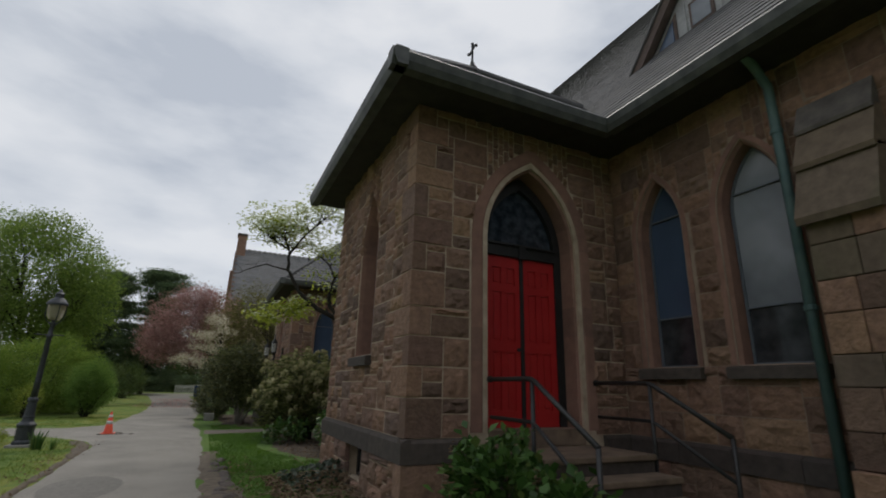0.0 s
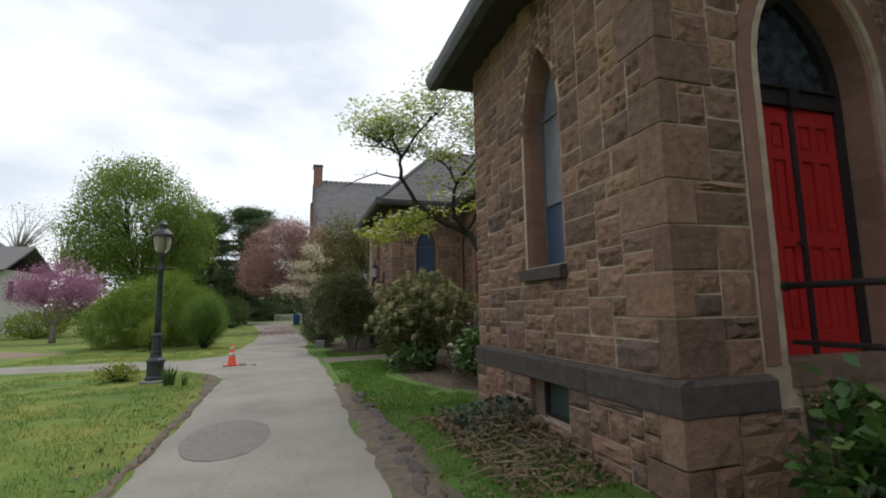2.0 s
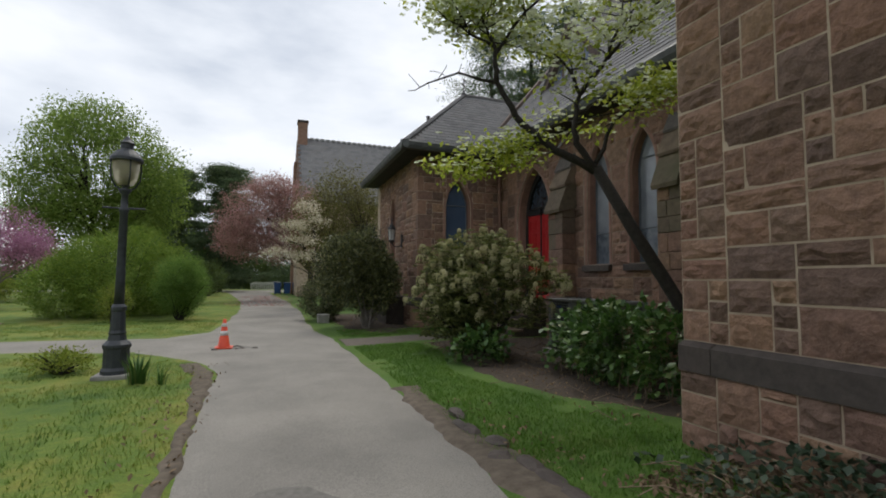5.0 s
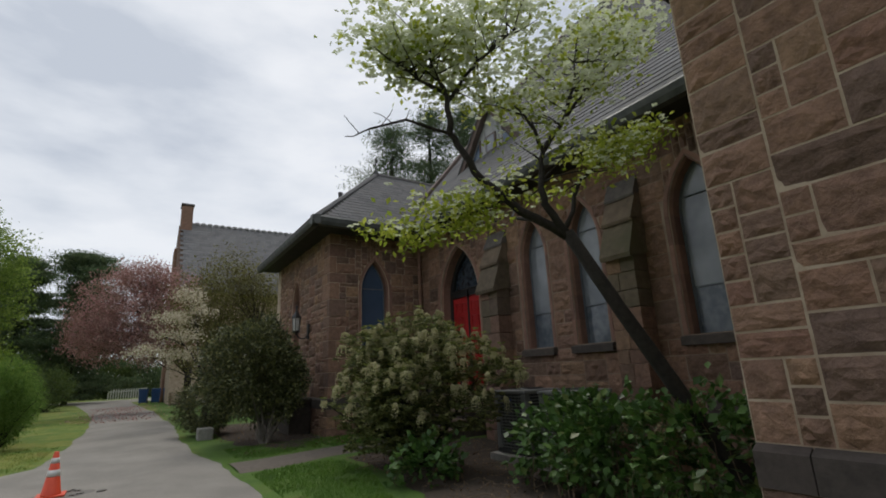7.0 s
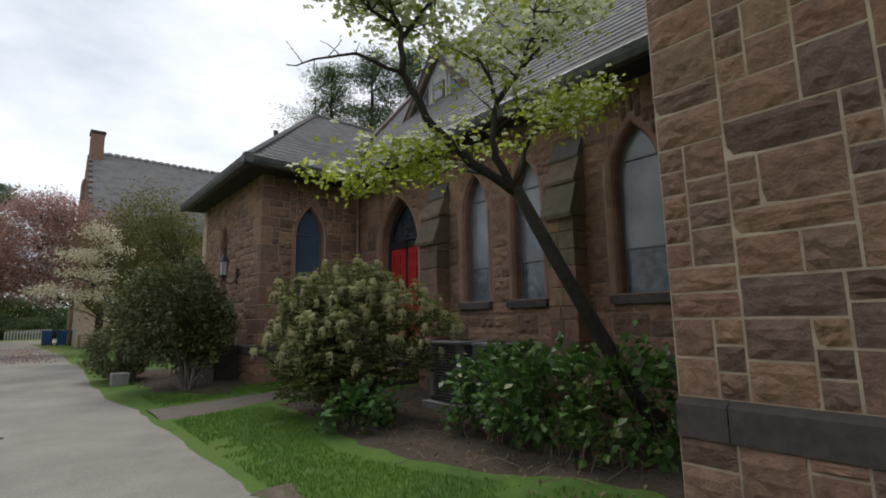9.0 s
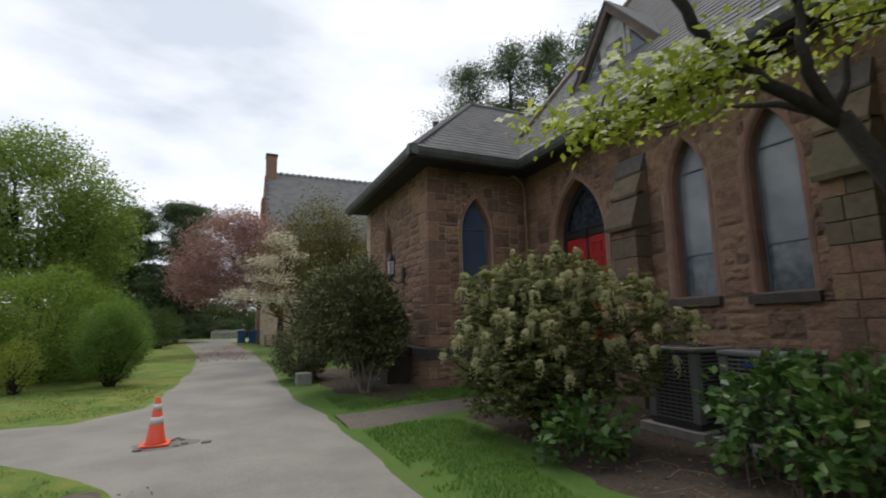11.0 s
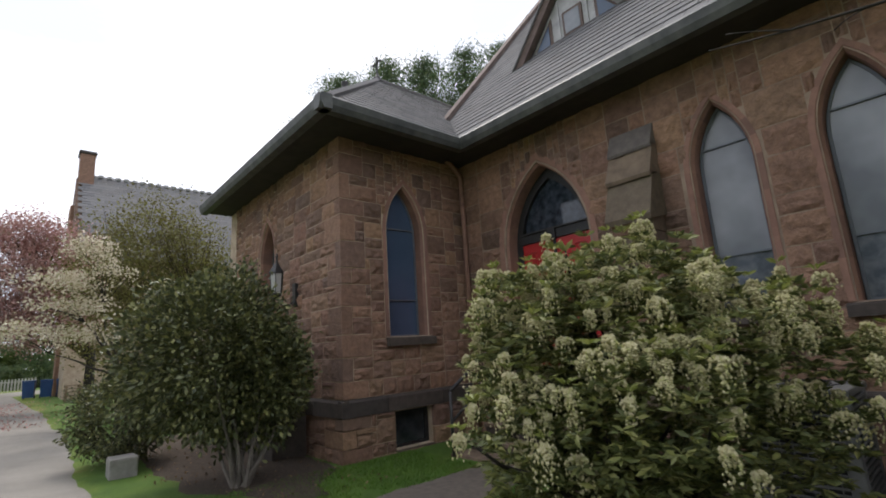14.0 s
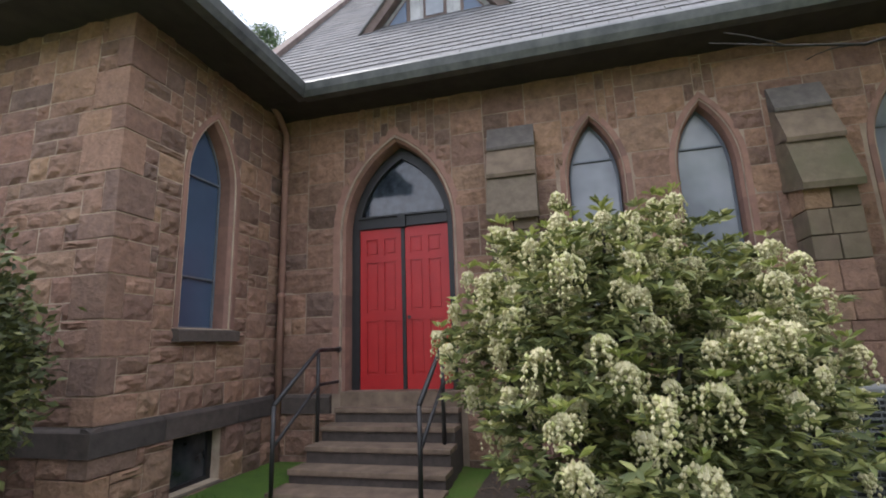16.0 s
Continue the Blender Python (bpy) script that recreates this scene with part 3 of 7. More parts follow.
LAWN = ground_material()
ASPHALT = asphalt_material()
PATCH = plain_mat("dark_asphalt_patch", (0.125, 0.117, 0.105), (0.19, 0.178, 0.16), 20.0, 0.9, bump_s=0.4)
SOIL = plain_mat("dark_bed_mulch", (0.03, 0.022, 0.016), (0.085, 0.06, 0.042), 22.0, 1.0, bump_s=0.9, bump_d=0.03, detail=8.0)
DIRT = plain_mat("bare_road_edge_dirt", (0.07, 0.055, 0.04), (0.15, 0.12, 0.09), 9.0, 1.0, bump_s=0.7, bump_d=0.02, detail=8.0)
BAREEARTH = plain_mat("bare_reddish_earth", (0.15, 0.105, 0.08), (0.25, 0.18, 0.14), 6.0, 1.0, bump_s=0.5, detail=7.0)
PATHM = plain_mat("brown_tarmac_path", (0.10, 0.085, 0.07), (0.155, 0.13, 0.105), 12.0, 0.95, bump_s=0.4)


def build_ground():
    xs = [-1500, -400, -150, -60, -35] + list(np.arange(-25, 10.01, 0.5)) + [14, 25, 60, 150, 400, 1500]
    ys = [-1500, -400, -100, -30, -12] + list(np.arange(-6, 40.01, 0.5)) + [46, 55, 70, 100, 180, 400, 1500]
    vs, fs = [], []
    for y in ys:
        for x in xs:
            z = ground_z(x, y)
            if -25 < x < 9 and -6 < y < 40:
                z += 0.012 * noise.noise(Vector((x * 0.8, y * 0.8, 0))) - 0.006
            vs.append((float(x), float(y), z))
    n = len(xs)
    for j in range(len(ys) - 1):
        for i in range(n - 1):
            a = j * n + i
            fs.append((a, a + 1, a + n + 1, a + n))
    tagged(raw("ground", vs, fs, LAWN, None, True), "patchy spring lawn with yellowed grass", "ground", "", "structure")


build_ground()


def interp(x, table):
    for (a, va), (b, vb) in zip(table, table[1:]):
        if x <= b:
            t = max(0.0, (x - a) / (b - a))
            return va + (vb - va) * t
    return table[-1][1]


ROAD_L = [(-40, -1.25), (8, -1.22), (10.5, -1.24), (14.3, -1.33), (15.3, -1.7), (16.8, -2.9), (19.0, -2.8), (20.0, -2.0), (24, -1.85), (29.5, -1.8), (36, -2.1), (46, -3.2), (56, -4.4), (62, -7)]
ROAD_R = [(-40, 0.95), (6, 1.02), (9, 0.95), (14, 0.97), (17, 1.0), (18.4, 0.85), (20.5, 0.65), (24, 0.7), (27.7, 0.8), (36, 0.6), (46, 0.2), (56, -0.3), (62, 6)]


def strip(name, ys, left, right, z, material, label, category, jag=0.03, cols=7, swap=False, seed=0):
    vs, fs = [], []
    for k, y in enumerate(ys):
        a = left(y) + jag * noise.noise(Vector((y * 2.3, seed, 1))) + jag * 0.6 * noise.noise(Vector((y * 7.1, seed, 5)))
        b = right(y) + jag * noise.noise(Vector((y * 2.1, seed, 9))) + jag * 0.6 * noise.noise(Vector((y * 6.7, seed, 13)))
        for c in range(cols):
            t = c / (cols - 1)
            x = a + (b - a) * t
            crown = 0.012 * (1 - (2 * t - 1) ** 2)
            px, py = (y, x) if swap else (x, y)
            vs.append((px, py, z + crown + ground_z(px, py) - (0.03 if c in (0, cols - 1) else 0)))
    for k in range(len(ys) - 1):
        for c in range(cols - 1):
            a = k * cols + c
            fs.append((a, a + 1, a + cols + 1, a + cols))
    return tagged(raw(name, vs, fs, material, None, True), label, category, "", "structure")


strip("road", [float(v) for v in np.arange(-40, 62.01, 0.25)], lambda y: interp(y, ROAD_L), lambda y: interp(y, ROAD_R), 0.016, ASPHALT,
      "narrow pale worn asphalt drive", "road", 0.05)
strip("road_side", [float(v) for v in np.arange(-70, -1.0, 0.4)], lambda x: 17.25 - 0.5 * smooth01(-5.0, -2.6, x), lambda x: 19.25 - 0.2 * smooth01(-5.0, -2.6, x), 0.012, ASPHALT,
      "pale asphalt side drive", "road", 0.05, swap=True, seed=4)
strip("road_cross", [float(v) for v in np.arange(-80, 60.1, 2.0)], lambda x: 61.0, lambda x: 66.0, 0.02, ASPHALT, "pale asphalt street crossing beyond", "road", 0.05, swap=True, seed=6)
strip("path", [float(v) for v in np.arange(0.9, 4.81, 0.2)], lambda x: 16.45 + 0.6 * smooth01(1.0, 3.2, x), lambda x: 17.75 + 0.35 * smooth01(1.0, 3.2, x), 0.012, PATHM, "brown tarmac footpath to the church steps", "path", 0.03, swap=True, seed=8)
strip("road_edge_dirt", [float(v) for v in np.arange(-12, 12.6, 0.15)], lambda y: interp(y, ROAD_R) - 0.12, lambda y: interp(y, ROAD_R) + 0.22 + 0.25 * smooth01(5.5, 8, y) * (1 - smooth01(8.5, 11, y)), 0.010, DIRT,
      "bare dirt and old leaves along the drive", "dirt", 0.16, seed=12)
strip("road_edge_soil", [float(v) for v in np.arange(-12, 15.2, 0.15)], lambda y: interp(y, ROAD_L) - 0.05 - 0.2 * smooth01(12, 14.5, y), lambda y: interp(y, ROAD_L) + 0.08, 0.010, DIRT,
      "bare dirt along the lawn", "dirt", 0.08, seed=15)
strip("planting_bed", [float(v) for v in np.arange(9.82, 16.7, 0.2)], lambda y: 2.3 + 0.25 * math.sin(y * 1.3) + 0.5 * (1 - smooth01(10.3, 12, y)), lambda y: 5.98, 0.012, SOIL,
      "dark mulch planting bed with twigs", "planting bed", 0.12, seed=21)
strip("planting_bed_holly", [float(v) for v in np.arange(18.5, 25.5, 0.25)], lambda y: 2.0 - 0.75 * smooth01(18.8, 20.2, y), lambda y: 3.36 - 0.8 * (1 - smooth01(18.8, 19.8, y)), 0.008, SOIL,
      "dark bed under the holly bush", "planting bed", 0.15, seed=23)
strip("bare_earth", [float(v) for v in np.arange(-26, -7.3, 0.4)], lambda x: 23.7 - 4.2 * (1 - smooth01(-11, -7.3, x)) - 0.25 * max(0.0, -9 - x), lambda x: 23.8 + 2.9 * (1 - smooth01(-11, -7.3, x)), 0.008, BAREEARTH,
      "bare reddish earth worn into the far lawn", "dirt", 0.3, swap=True, seed=27)
bm = bmesh.new()
pv = [bm.verts.new((-0.5 + 0.44 * math.cos(a) * (1 + 0.12 * noise.noise(Vector((math.cos(a) * 1.6, math.sin(a) * 1.6, 3))) + 0.05 * noise.noise(Vector((math.cos(a) * 9, math.sin(a) * 9, 3)))), 9.22 + 0.84 * math.sin(a) * (1 + 0.05 * noise.noise(Vector((math.cos(a) * 8, math.sin(a) * 8, 9)))), 0.0305)) for a in np.linspace(0, 2 * math.pi, 90, endpoint=False)]
bm.faces.new(pv)
tagged(obj("asphalt_patch", bm, PATCH), "round dark patch in the asphalt drive", "patch", "", "structure")


# ---- roofs ----
def slates(name, origin, along, up, length, rise, inside, parent, label, w=0.26, e=0.19, seed=1):
    """Rows of overlapping slates on a slope; inside(u, v) tells where the slope ends."""
    r = random.Random(seed)
    o, a, v = Vector(origin), Vector(along).normalized(), Vector(up).normalized()
    nrm = a.cross(v).normalized()
    if nrm.z < 0:
        nrm = -nrm
    vs, fs = [], []
    row, t = 0, -0.02
    while t < rise:
        u = -(0.5 * w if row % 2 else 0.0)
        while u < length:
            if inside(u + w / 2, t + e / 2):
                g = 0.004
                k = len(vs)
                th = 0.010 + r.uniform(-0.002, 0.003)
                low, high = 0.016 + r.uniform(0, 0.004), 0.002
                for (uu, tt, hh) in ((u + g, t, low), (u + w - g, t + r.uniform(-0.006, 0.006), low), (u + w - g, t + e * 1.25, high), (u + g, t + e * 1.25, high)):
                    p = o + a * uu + v * tt
                    vs.append(tuple(p + nrm * hh))
                for q in range(4):
                    vs.append(tuple(Vector(vs[k + q]) - nrm * th))
                fs += [(k, k + 1, k + 2, k + 3), (k, k + 4, k + 5, k + 1), (k + 1, k + 5, k + 6, k + 2), (k + 3, k + 7, k + 4, k)]
            u += w
        t += e
        row += 1
    return tagged(raw(name, vs, fs, SLATE, parent), label, "", "", "stuff")


def slab(name, quads, thick, material, parent):
    bm = bmesh.new()
    for q in quads:
        vs = [Vector(p) for p in q]
        n = (vs[1] - vs[0]).cross(vs[2] - vs[0]).normalized()
        if n.z < 0:
            n = -n
        a = [bm.verts.new(p) for p in vs]
        b = [bm.verts.new(p - n * thick) for p in vs]
        m = len(a)
        bm.faces.new(a)
        bm.faces.new(b[::-1])
        for i in range(m):
            bm.faces.new((a[i], b[i], b[(i + 1) % m], a[(i + 1) % m]))
    bmesh.ops.recalc_face_normals(bm, faces=bm.faces)
    return part(name, bm, material, parent)


EAVE = 5.06


def hip_roof(name, x0, y0, y1, apex, x_end, label):
    """A hipped porch roof: west hip and two long slopes running into the nave roof."""
    root = empty(name, label, "roof", "", "structure")
    ax, ay, az = apex
    A, B, C = (x0, y0, EAVE), (x0, y1, EAVE), (ax, ay, az)
    S, N, E = (x_end, y0, EAVE), (x_end, y1, EAVE), (x_end + 3.5, ay, az)
    slab("roof_deck", [(A, B, C), (A, S, E, C), (B, C, E, N)], 0.06, SOFFIT, root)
    rise_w = math.hypot(ax - x0, az - EAVE)
    slates("slates", A, (0, 1, 0), Vector(C) - Vector((x0, ay, EAVE)), y1 - y0, rise_w,
           lambda u, t: (ay - y0) * t / rise_w + 0.1 < u < (y1 - y0) - (y1 - ay) * t / rise_w - 0.1, root, "grey roof slates", seed=5)
    rise_s = math.hypot(ay - y0, az - EAVE)
    slates("slates", A, (1, 0, 0), Vector((x0, ay, az)) - Vector(A), x_end - x0 + 3.5, rise_s,
           lambda u, t: (ax - x0) * t / rise_s + 0.1 < u < (x_end - x0 + 0.1) + 3.4 * t / rise_s, root, "grey roof slates", seed=6)
    # hips and ridge
    for p, q in ((A, C), (B, C), (C, E)):
        bm = bmesh.new()
        n = 14
        P, Q = Vector(p), Vector(q)
        tube(bm, [P + (Q - P) * k / n + Vector((0, 0, 0.0)) for k in range(n + 1)], 0.075, 6)
        part("hip_cap", bm, SLATE, root)
    # gutter boards along the eaves, and the soffit under them
    for p, q in (((x0, y1 + 0.02), (x0, y0 - 0.02)), ((x0 - 0.02, y0), (x_end, y0))):
        bm = bmesh.new()
        west = p[0] == q[0]
        prof = [(0.10, -0.18), (-0.03, -0.18), (-0.07, -0.10), (-0.09, 0.0), (-0.05, 0.05), (0.10, 0.045)]
        if west:
            add_prism(bm, prof, lambda s: (x0 + s[0], p[1], EAVE + s[1]), lambda s: (x0 + s[0], q[1] - 0.07, EAVE + s[1]))
        else:
            add_prism(bm, prof, lambda s: (p[0] - 0.07, y0 + s[0], EAVE + s[1]), lambda s: (q[0], y0 + s[0], EAVE + s[1]))
        bmesh.ops.recalc_face_normals(bm, faces=bm.faces)
        part("gutter", bm, GUTTER, root, "dark weathered gutter")
    return root


roof_a = hip_roof("roof_porch", 2.2, 5.58, 10.48, (4.5, 8.0, 7.27), 5.42, "grey slate hipped porch roof")
roof_b = hip_roof("roof_vestry", 2.72, 18.95, 25.0, (5.7, 21.95, 7.86), 5.42, "grey slate hipped vestry roof")
for nm, lo, hi in (("ceiling_porch", (2.25, 5.63, 4.90), (5.95, 10.43, 4.96)), ("ceiling_vestry", (2.77, 19.0, 4.90), (5.95, 24.95, 4.96)), ("ceiling_nave", (5.42, -9.5, 4.895), (23.5, 20.4, 4.955))):
    tagged(obj(nm, box_bm(lo, hi), SOFFIT), "dark painted boarded soffit under the eaves", "soffit", "", "structure")

nave_roof = empty("roof_nave", "steep grey slate church roof with triangular gablets", "roof", "", "structure")
SLOPE = math.radians(50)
NX0, NRUN = 5.36, 9.5
NZ1 = EAVE + NRUN * math.tan(SLOPE)
slab("roof_deck", [((NX0, -9.5, EAVE), (NX0, 20.4, EAVE), (NX0 + NRUN, 20.4, NZ1), (NX0 + NRUN, -9.5, NZ1)),
                   ((NX0 + NRUN, -9.5, NZ1), (NX0 + NRUN, 20.4, NZ1), (NX0 + 2 * NRUN, 20.4, EAVE), (NX0 + 2 * NRUN, -9.5, EAVE))], 0.08, SOFFIT, nave_roof)
slates("slates", (NX0, 2.0, EAVE), (0, 1, 0), (math.cos(SLOPE), 0, math.sin(SLOPE)), 18.4, NRUN / math.cos(SLOPE),
       lambda u, t: True, nave_roof, "grey roof slates", 0.27, 0.2, 9)
for a, b in ((-9.5, 5.56), (10.49, 18.94)):
    bm = bmesh.new()
    prof = [(0.10, -0.18), (-0.03, -0.18), (-0.07, -0.10), (-0.09, 0.0), (-0.05, 0.05), (0.10, 0.045)]
    add_prism(bm, prof, lambda s: (NX0 + s[0], a, EAVE + s[1]), lambda s: (NX0 + s[0], b, EAVE + s[1]))
    bmesh.ops.recalc_face_normals(bm, faces=bm.faces)
    part("gutter", bm, GUTTER, nave_roof, "dark weathered gutter")


# ---- windows and doors of the church ----
for k, (c, w) in enumerate(NAVE_WINDOWS):
    nave.surround(c, w, 1.70, 3.45, 4.25)
    lancet("window_%d" % (k + 1), nave, c, w, 1.70, 3.45, 4.25, (2.37, 3.74), STORM, "pointed church window with a clouded storm pane over stained glass", lower=LEADED)
for k, (c, w) in enumerate(SOUTH_WINDOWS):
    nave_s.surround(c, w, 1.70, 3.45, 4.22)
    lancet("window_%d" % (k + 5), nave_s, c, w, 1.70, 3.45, 4.22, (2.33, 3.7), STORM if k else BLUEPANE, "pointed church window with a clouded pane", lower=DARKPANE)
pa_w.surround(7.97, 0.37, 1.80, 3.4, 4.27, ring=0.03, proud=0.004)
lancet("window_7", pa_w, 7.97, 0.37, 1.80, 3.4, 4.27, (2.52, 3.55), STORM, "narrow pointed porch window with a blue lower pane", lower=BLUEPANE, recess=0.22, sill_ext=0.07)
pb_w.surround(22.62, 0.36, 1.70, 3.4, 4.16)
lancet("window_8", pb_w, 22.62, 0.36, 1.70, 3.4, 4.16, (2.4, 3.4), DARKPANE, "dark pointed vestry window", recess=0.25)
pb_s.surround(4.58, 0.36, 1.72, 3.45, 4.26)
lancet("window_9", pb_s, 4.58, 0.36, 1.72, 3.45, 4.26, (2.32, 3.55), BLUEPANE, "pointed vestry window with a blue pane")


def cellar_window(name, wall, c, w, z0, z1, pane):
    root = empty(name, "small cellar window under the dark stone course", "window", "", "structure")
    bm = bmesh.new()
    for lo, hi in (((c - w - 0.03, z0), (c - w + 0.04, z1)), ((c + w - 0.04, z0), (c + w + 0.03, z1)), ((c - w + 0.04, z0), (c + w - 0.04, z0 + 0.04)), ((c - w + 0.04, z1 - 0.03), (c + w - 0.04, z1))):
        p, q = wall.at(lo[0], lo[1], -0.14), wall.at(hi[0], hi[1], -0.2)
        add_box(bm, tuple(map(min, p, q)), tuple(map(max, p, q)))
    part("window_frame", bm, BLACKWOOD, root)
    p, q = wall.at(c - w, z0, -0.17), wall.at(c + w, z1, -0.18)
    part("pane", box_bm(tuple(map(min, p, q)), tuple(map(max, p, q))), pane, root)
    p, q = wall.at(c - w - 0.02, z0 - 0.09, 0.05), wall.at(c + w + 0.02, z0 - 0.004, -0.2)
    part("window_sill", box_bm(tuple(map(min, p, q)), tuple(map(max, p, q)), 0.01), DIRT, root, "pale worn sill")


GREENPANE = pane_material("green_cellar_pane", (0.035, 0.06, 0.052), (0.05, 0.08, 0.07), 0.3)
cellar_window("window_10", pa_w, 7.97, 0.37, 0.17, 0.58, GREENPANE)
cellar_window("window_11", pb_s, 4.58, 0.36, 0.02, 0.58, DARKPANE)


def red_door(name, wall, c, w, sill, spring, apex, recess, label):
    """A pair of red leaves in a black frame, with a glazed pointed head over a transom."""
    root = empty(name, label, "door", "", "structure")
    box = lambda bm, u0, u1, z0, z1, d0, d1, bv=0.0: add_box(bm, tuple(map(min, wall.at(u0, z0, d0), wall.at(u1, z1, d1))), tuple(map(max, wall.at(u0, z0, d0), wall.at(u1, z1, d1))), None, bv)
    top = 3.14
    d = -recess
    bm = bmesh.new()
    wi = w - 0.005
    prof = [(-wi, sill)] + arch_points(wi, spring, apex - 0.01, 10) + [(wi, sill)]
    fw = 0.115
    inner = [(-(wi - fw), sill)] + arch_points(wi - fw, spring, apex - 0.01 - fw * 1.5, 10) + [(wi - fw, sill)]
    n = len(prof)
    rings = [[bm.verts.new(wall.at(c + p[0], p[1], dd)) for p in pr] for dd, pr in ((d - 0.12, prof), (d + 0.03, prof), (d + 0.03, inner), (d - 0.12, inner))]
    for a, b in ((0, 1), (1, 2), (2, 3)):
        for k in range(n - 1):
            bm.faces.new((rings[a][k], rings[a][k + 1], rings[b][k + 1], rings[b][k]))
    bmesh.ops.recalc_face_normals(bm, faces=bm.faces)
    part("door_frame", bm, BLACKWOOD, root, "black painted frame")
    bm = bmesh.new()
    box(bm, c - wi + fw, c + wi - fw, top, top + 0.15, d + 0.05, d - 0.1)
    box(bm, c - wi + fw, c + wi - fw, top + 0.15, top + 0.18, d + 0.08, d - 0.1)
    box(bm, c - 0.06, c + 0.06, top - 0.02, top + 0.16, d + 0.085, d + 0.04)
    part("transom", bm, BLACKWOOD, root, "black moulded transom")
    arc = [p for p in inner if p[1] > top + 0.19]
    lo = max(abs(p[0]) for p in arc)
    bm = bmesh.new()
    add_prism(bm, [(-lo, top + 0.17)] + arc + [(lo, top + 0.17)], lambda p: wall.at(c + p[0], p[1], d - 0.04), lambda p: wall.at(c + p[0], p[1], d - 0.05))
    bmesh.ops.recalc_face_normals(bm, faces=bm.faces)
    part("fanlight", bm, FANGLASS, root, "glazed pointed head")
    half = wi - fw
    for sgn in (-1, 1):
        u0, u1 = (c - half + 0.004, c - 0.004) if sgn < 0 else (c + 0.004, c + half - 0.004)
        bm = bmesh.new()
        box(bm, u0, u1, sill + 0.02, top - 0.005, d - 0.01, d - 0.06)
        st, mid = 0.10, (u0 + u1) / 2
        for a, b in ((u0, u0 + st), (mid - 0.04, mid + 0.04), (u1 - st, u1)):
            box(bm, a, b, sill + 0.02, top - 0.005, d + 0.012, d - 0.02)
        for za, zb in ((sill + 0.02, sill + 0.22), (sill + 0.95, sill + 1.08), (top - 0.50, top - 0.40), (top - 0.16, top - 0.005)):
            box(bm, u0 + st, mid - 0.04, za, zb, d + 0.0125, d - 0.02)
            box(bm, mid + 0.04, u1 - st, za, zb, d + 0.0125, d - 0.02)
        leaf = part("door_leaf", bm, RED, root, "red painted panelled leaf")
        for a, b in ((u0 + st, mid - 0.04), (mid + 0.04, u1 - st)):
            for za, zb in ((sill + 0.22, sill + 0.95), (sill + 1.08, top - 0.50), (top - 0.40, top - 0.16)):
                bm = bmesh.new()
                box(bm, a + 0.03, b - 0.03, za + 0.03, zb - 0.03, d + 0.004, d - 0.02, 0.008)
                part("door_panel", bm, RED, leaf)
    bm = bmesh.new()
    box(bm, c - 0.028, c + 0.028, sill + 0.02, top, d + 0.035, d + 0.008, 0.008)
    part("astragal", bm, BLACKWOOD, root, "black meeting strip")
    bm = bmesh.new()
    tube(bm, [wall.at(c - 0.09, sill + 0.98, d + 0.03), wall.at(c - 0.09, sill + 0.98, d + 0.075)], [0.012, 0.028], 8)
    part("door_handle", bm, IRON, root)
    bm = bmesh.new()
    box(bm, c - w - 0.02, c + w + 0.02, sill - 0.16, sill + 0.02, 0.03, -recess - 0.1)
    part("threshold", bm, STEP, root, "worn brown stone threshold")
    return root


FANGLASS = pane_material("fanlight_glass", (0.015, 0.02, 0.028), (0.05, 0.065, 0.085), 0.06, 9.0)
nave.surround(DOOR_B[0], DOOR_B[1], 0.85, 3.05, 4.36, ring=0.16, reveal=0.34)
red_door("door_1", nave, DOOR_B[0], DOOR_B[1], 0.85, 3.05, 4.36, 0.30, "closed red double door in a pointed stone arch")
pa_s.surround(DOOR_A[0], DOOR_A[1], 0.90, 3.28, 4.36, ring=0.26, reveal=0.42)
red_door("door_2", pa_s, DOOR_A[0], DOOR_A[1], 0.90, 3.28, 4.36, 0.32, "closed red double door in the pointed porch arch")


# steps to the nave door, going down westwards
steps_b = empty("entrance_steps", "worn brown stone steps up to the red nave door", "steps", "entrance steps")
lev = [(0.69, 5.74), (0.52, 5.45), (0.35, 5.15), (0.17, 4.85), (0.03, 4.5)]
for k, (z, x) in enumerate(lev):
    back = 5.95 if k == 0 else lev[k - 1][1] + 0.03
    # riser coloured dark to carry the shade below the tread's nosing
    part("riser", box_bm((x + 0.035, 16.99 - 0.02 * k, -0.1), (back, 18.61 + 0.03 * k, z - 0.06)), DARKSTONE, steps_b, "stone riser with shade in its dark colour")
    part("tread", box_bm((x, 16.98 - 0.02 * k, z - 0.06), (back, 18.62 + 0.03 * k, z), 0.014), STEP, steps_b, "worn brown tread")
# steps to the porch door, going down southwards
steps_a = empty("entrance_steps", "worn brown stone steps up to the red porch door", "steps", "entrance steps")
lev = [(0.73, 5.25), (0.55, 4.93), (0.37, 4.61), (0.19, 4.29)]
for k, (z, y) in enumerate(lev):
    back = 6.17 if k == 0 else lev[k - 1][1] + 0.03
    # porch risers get the same painted shade against their lit treads
    part("riser", box_bm((3.85 - 0.015 * k, y + 0.035, -0.1), (5.355, back, z - 0.06)), DARKSTONE, steps_a, "stone riser with shade in its dark colour")
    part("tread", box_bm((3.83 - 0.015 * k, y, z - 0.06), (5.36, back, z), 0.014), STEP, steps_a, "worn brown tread")


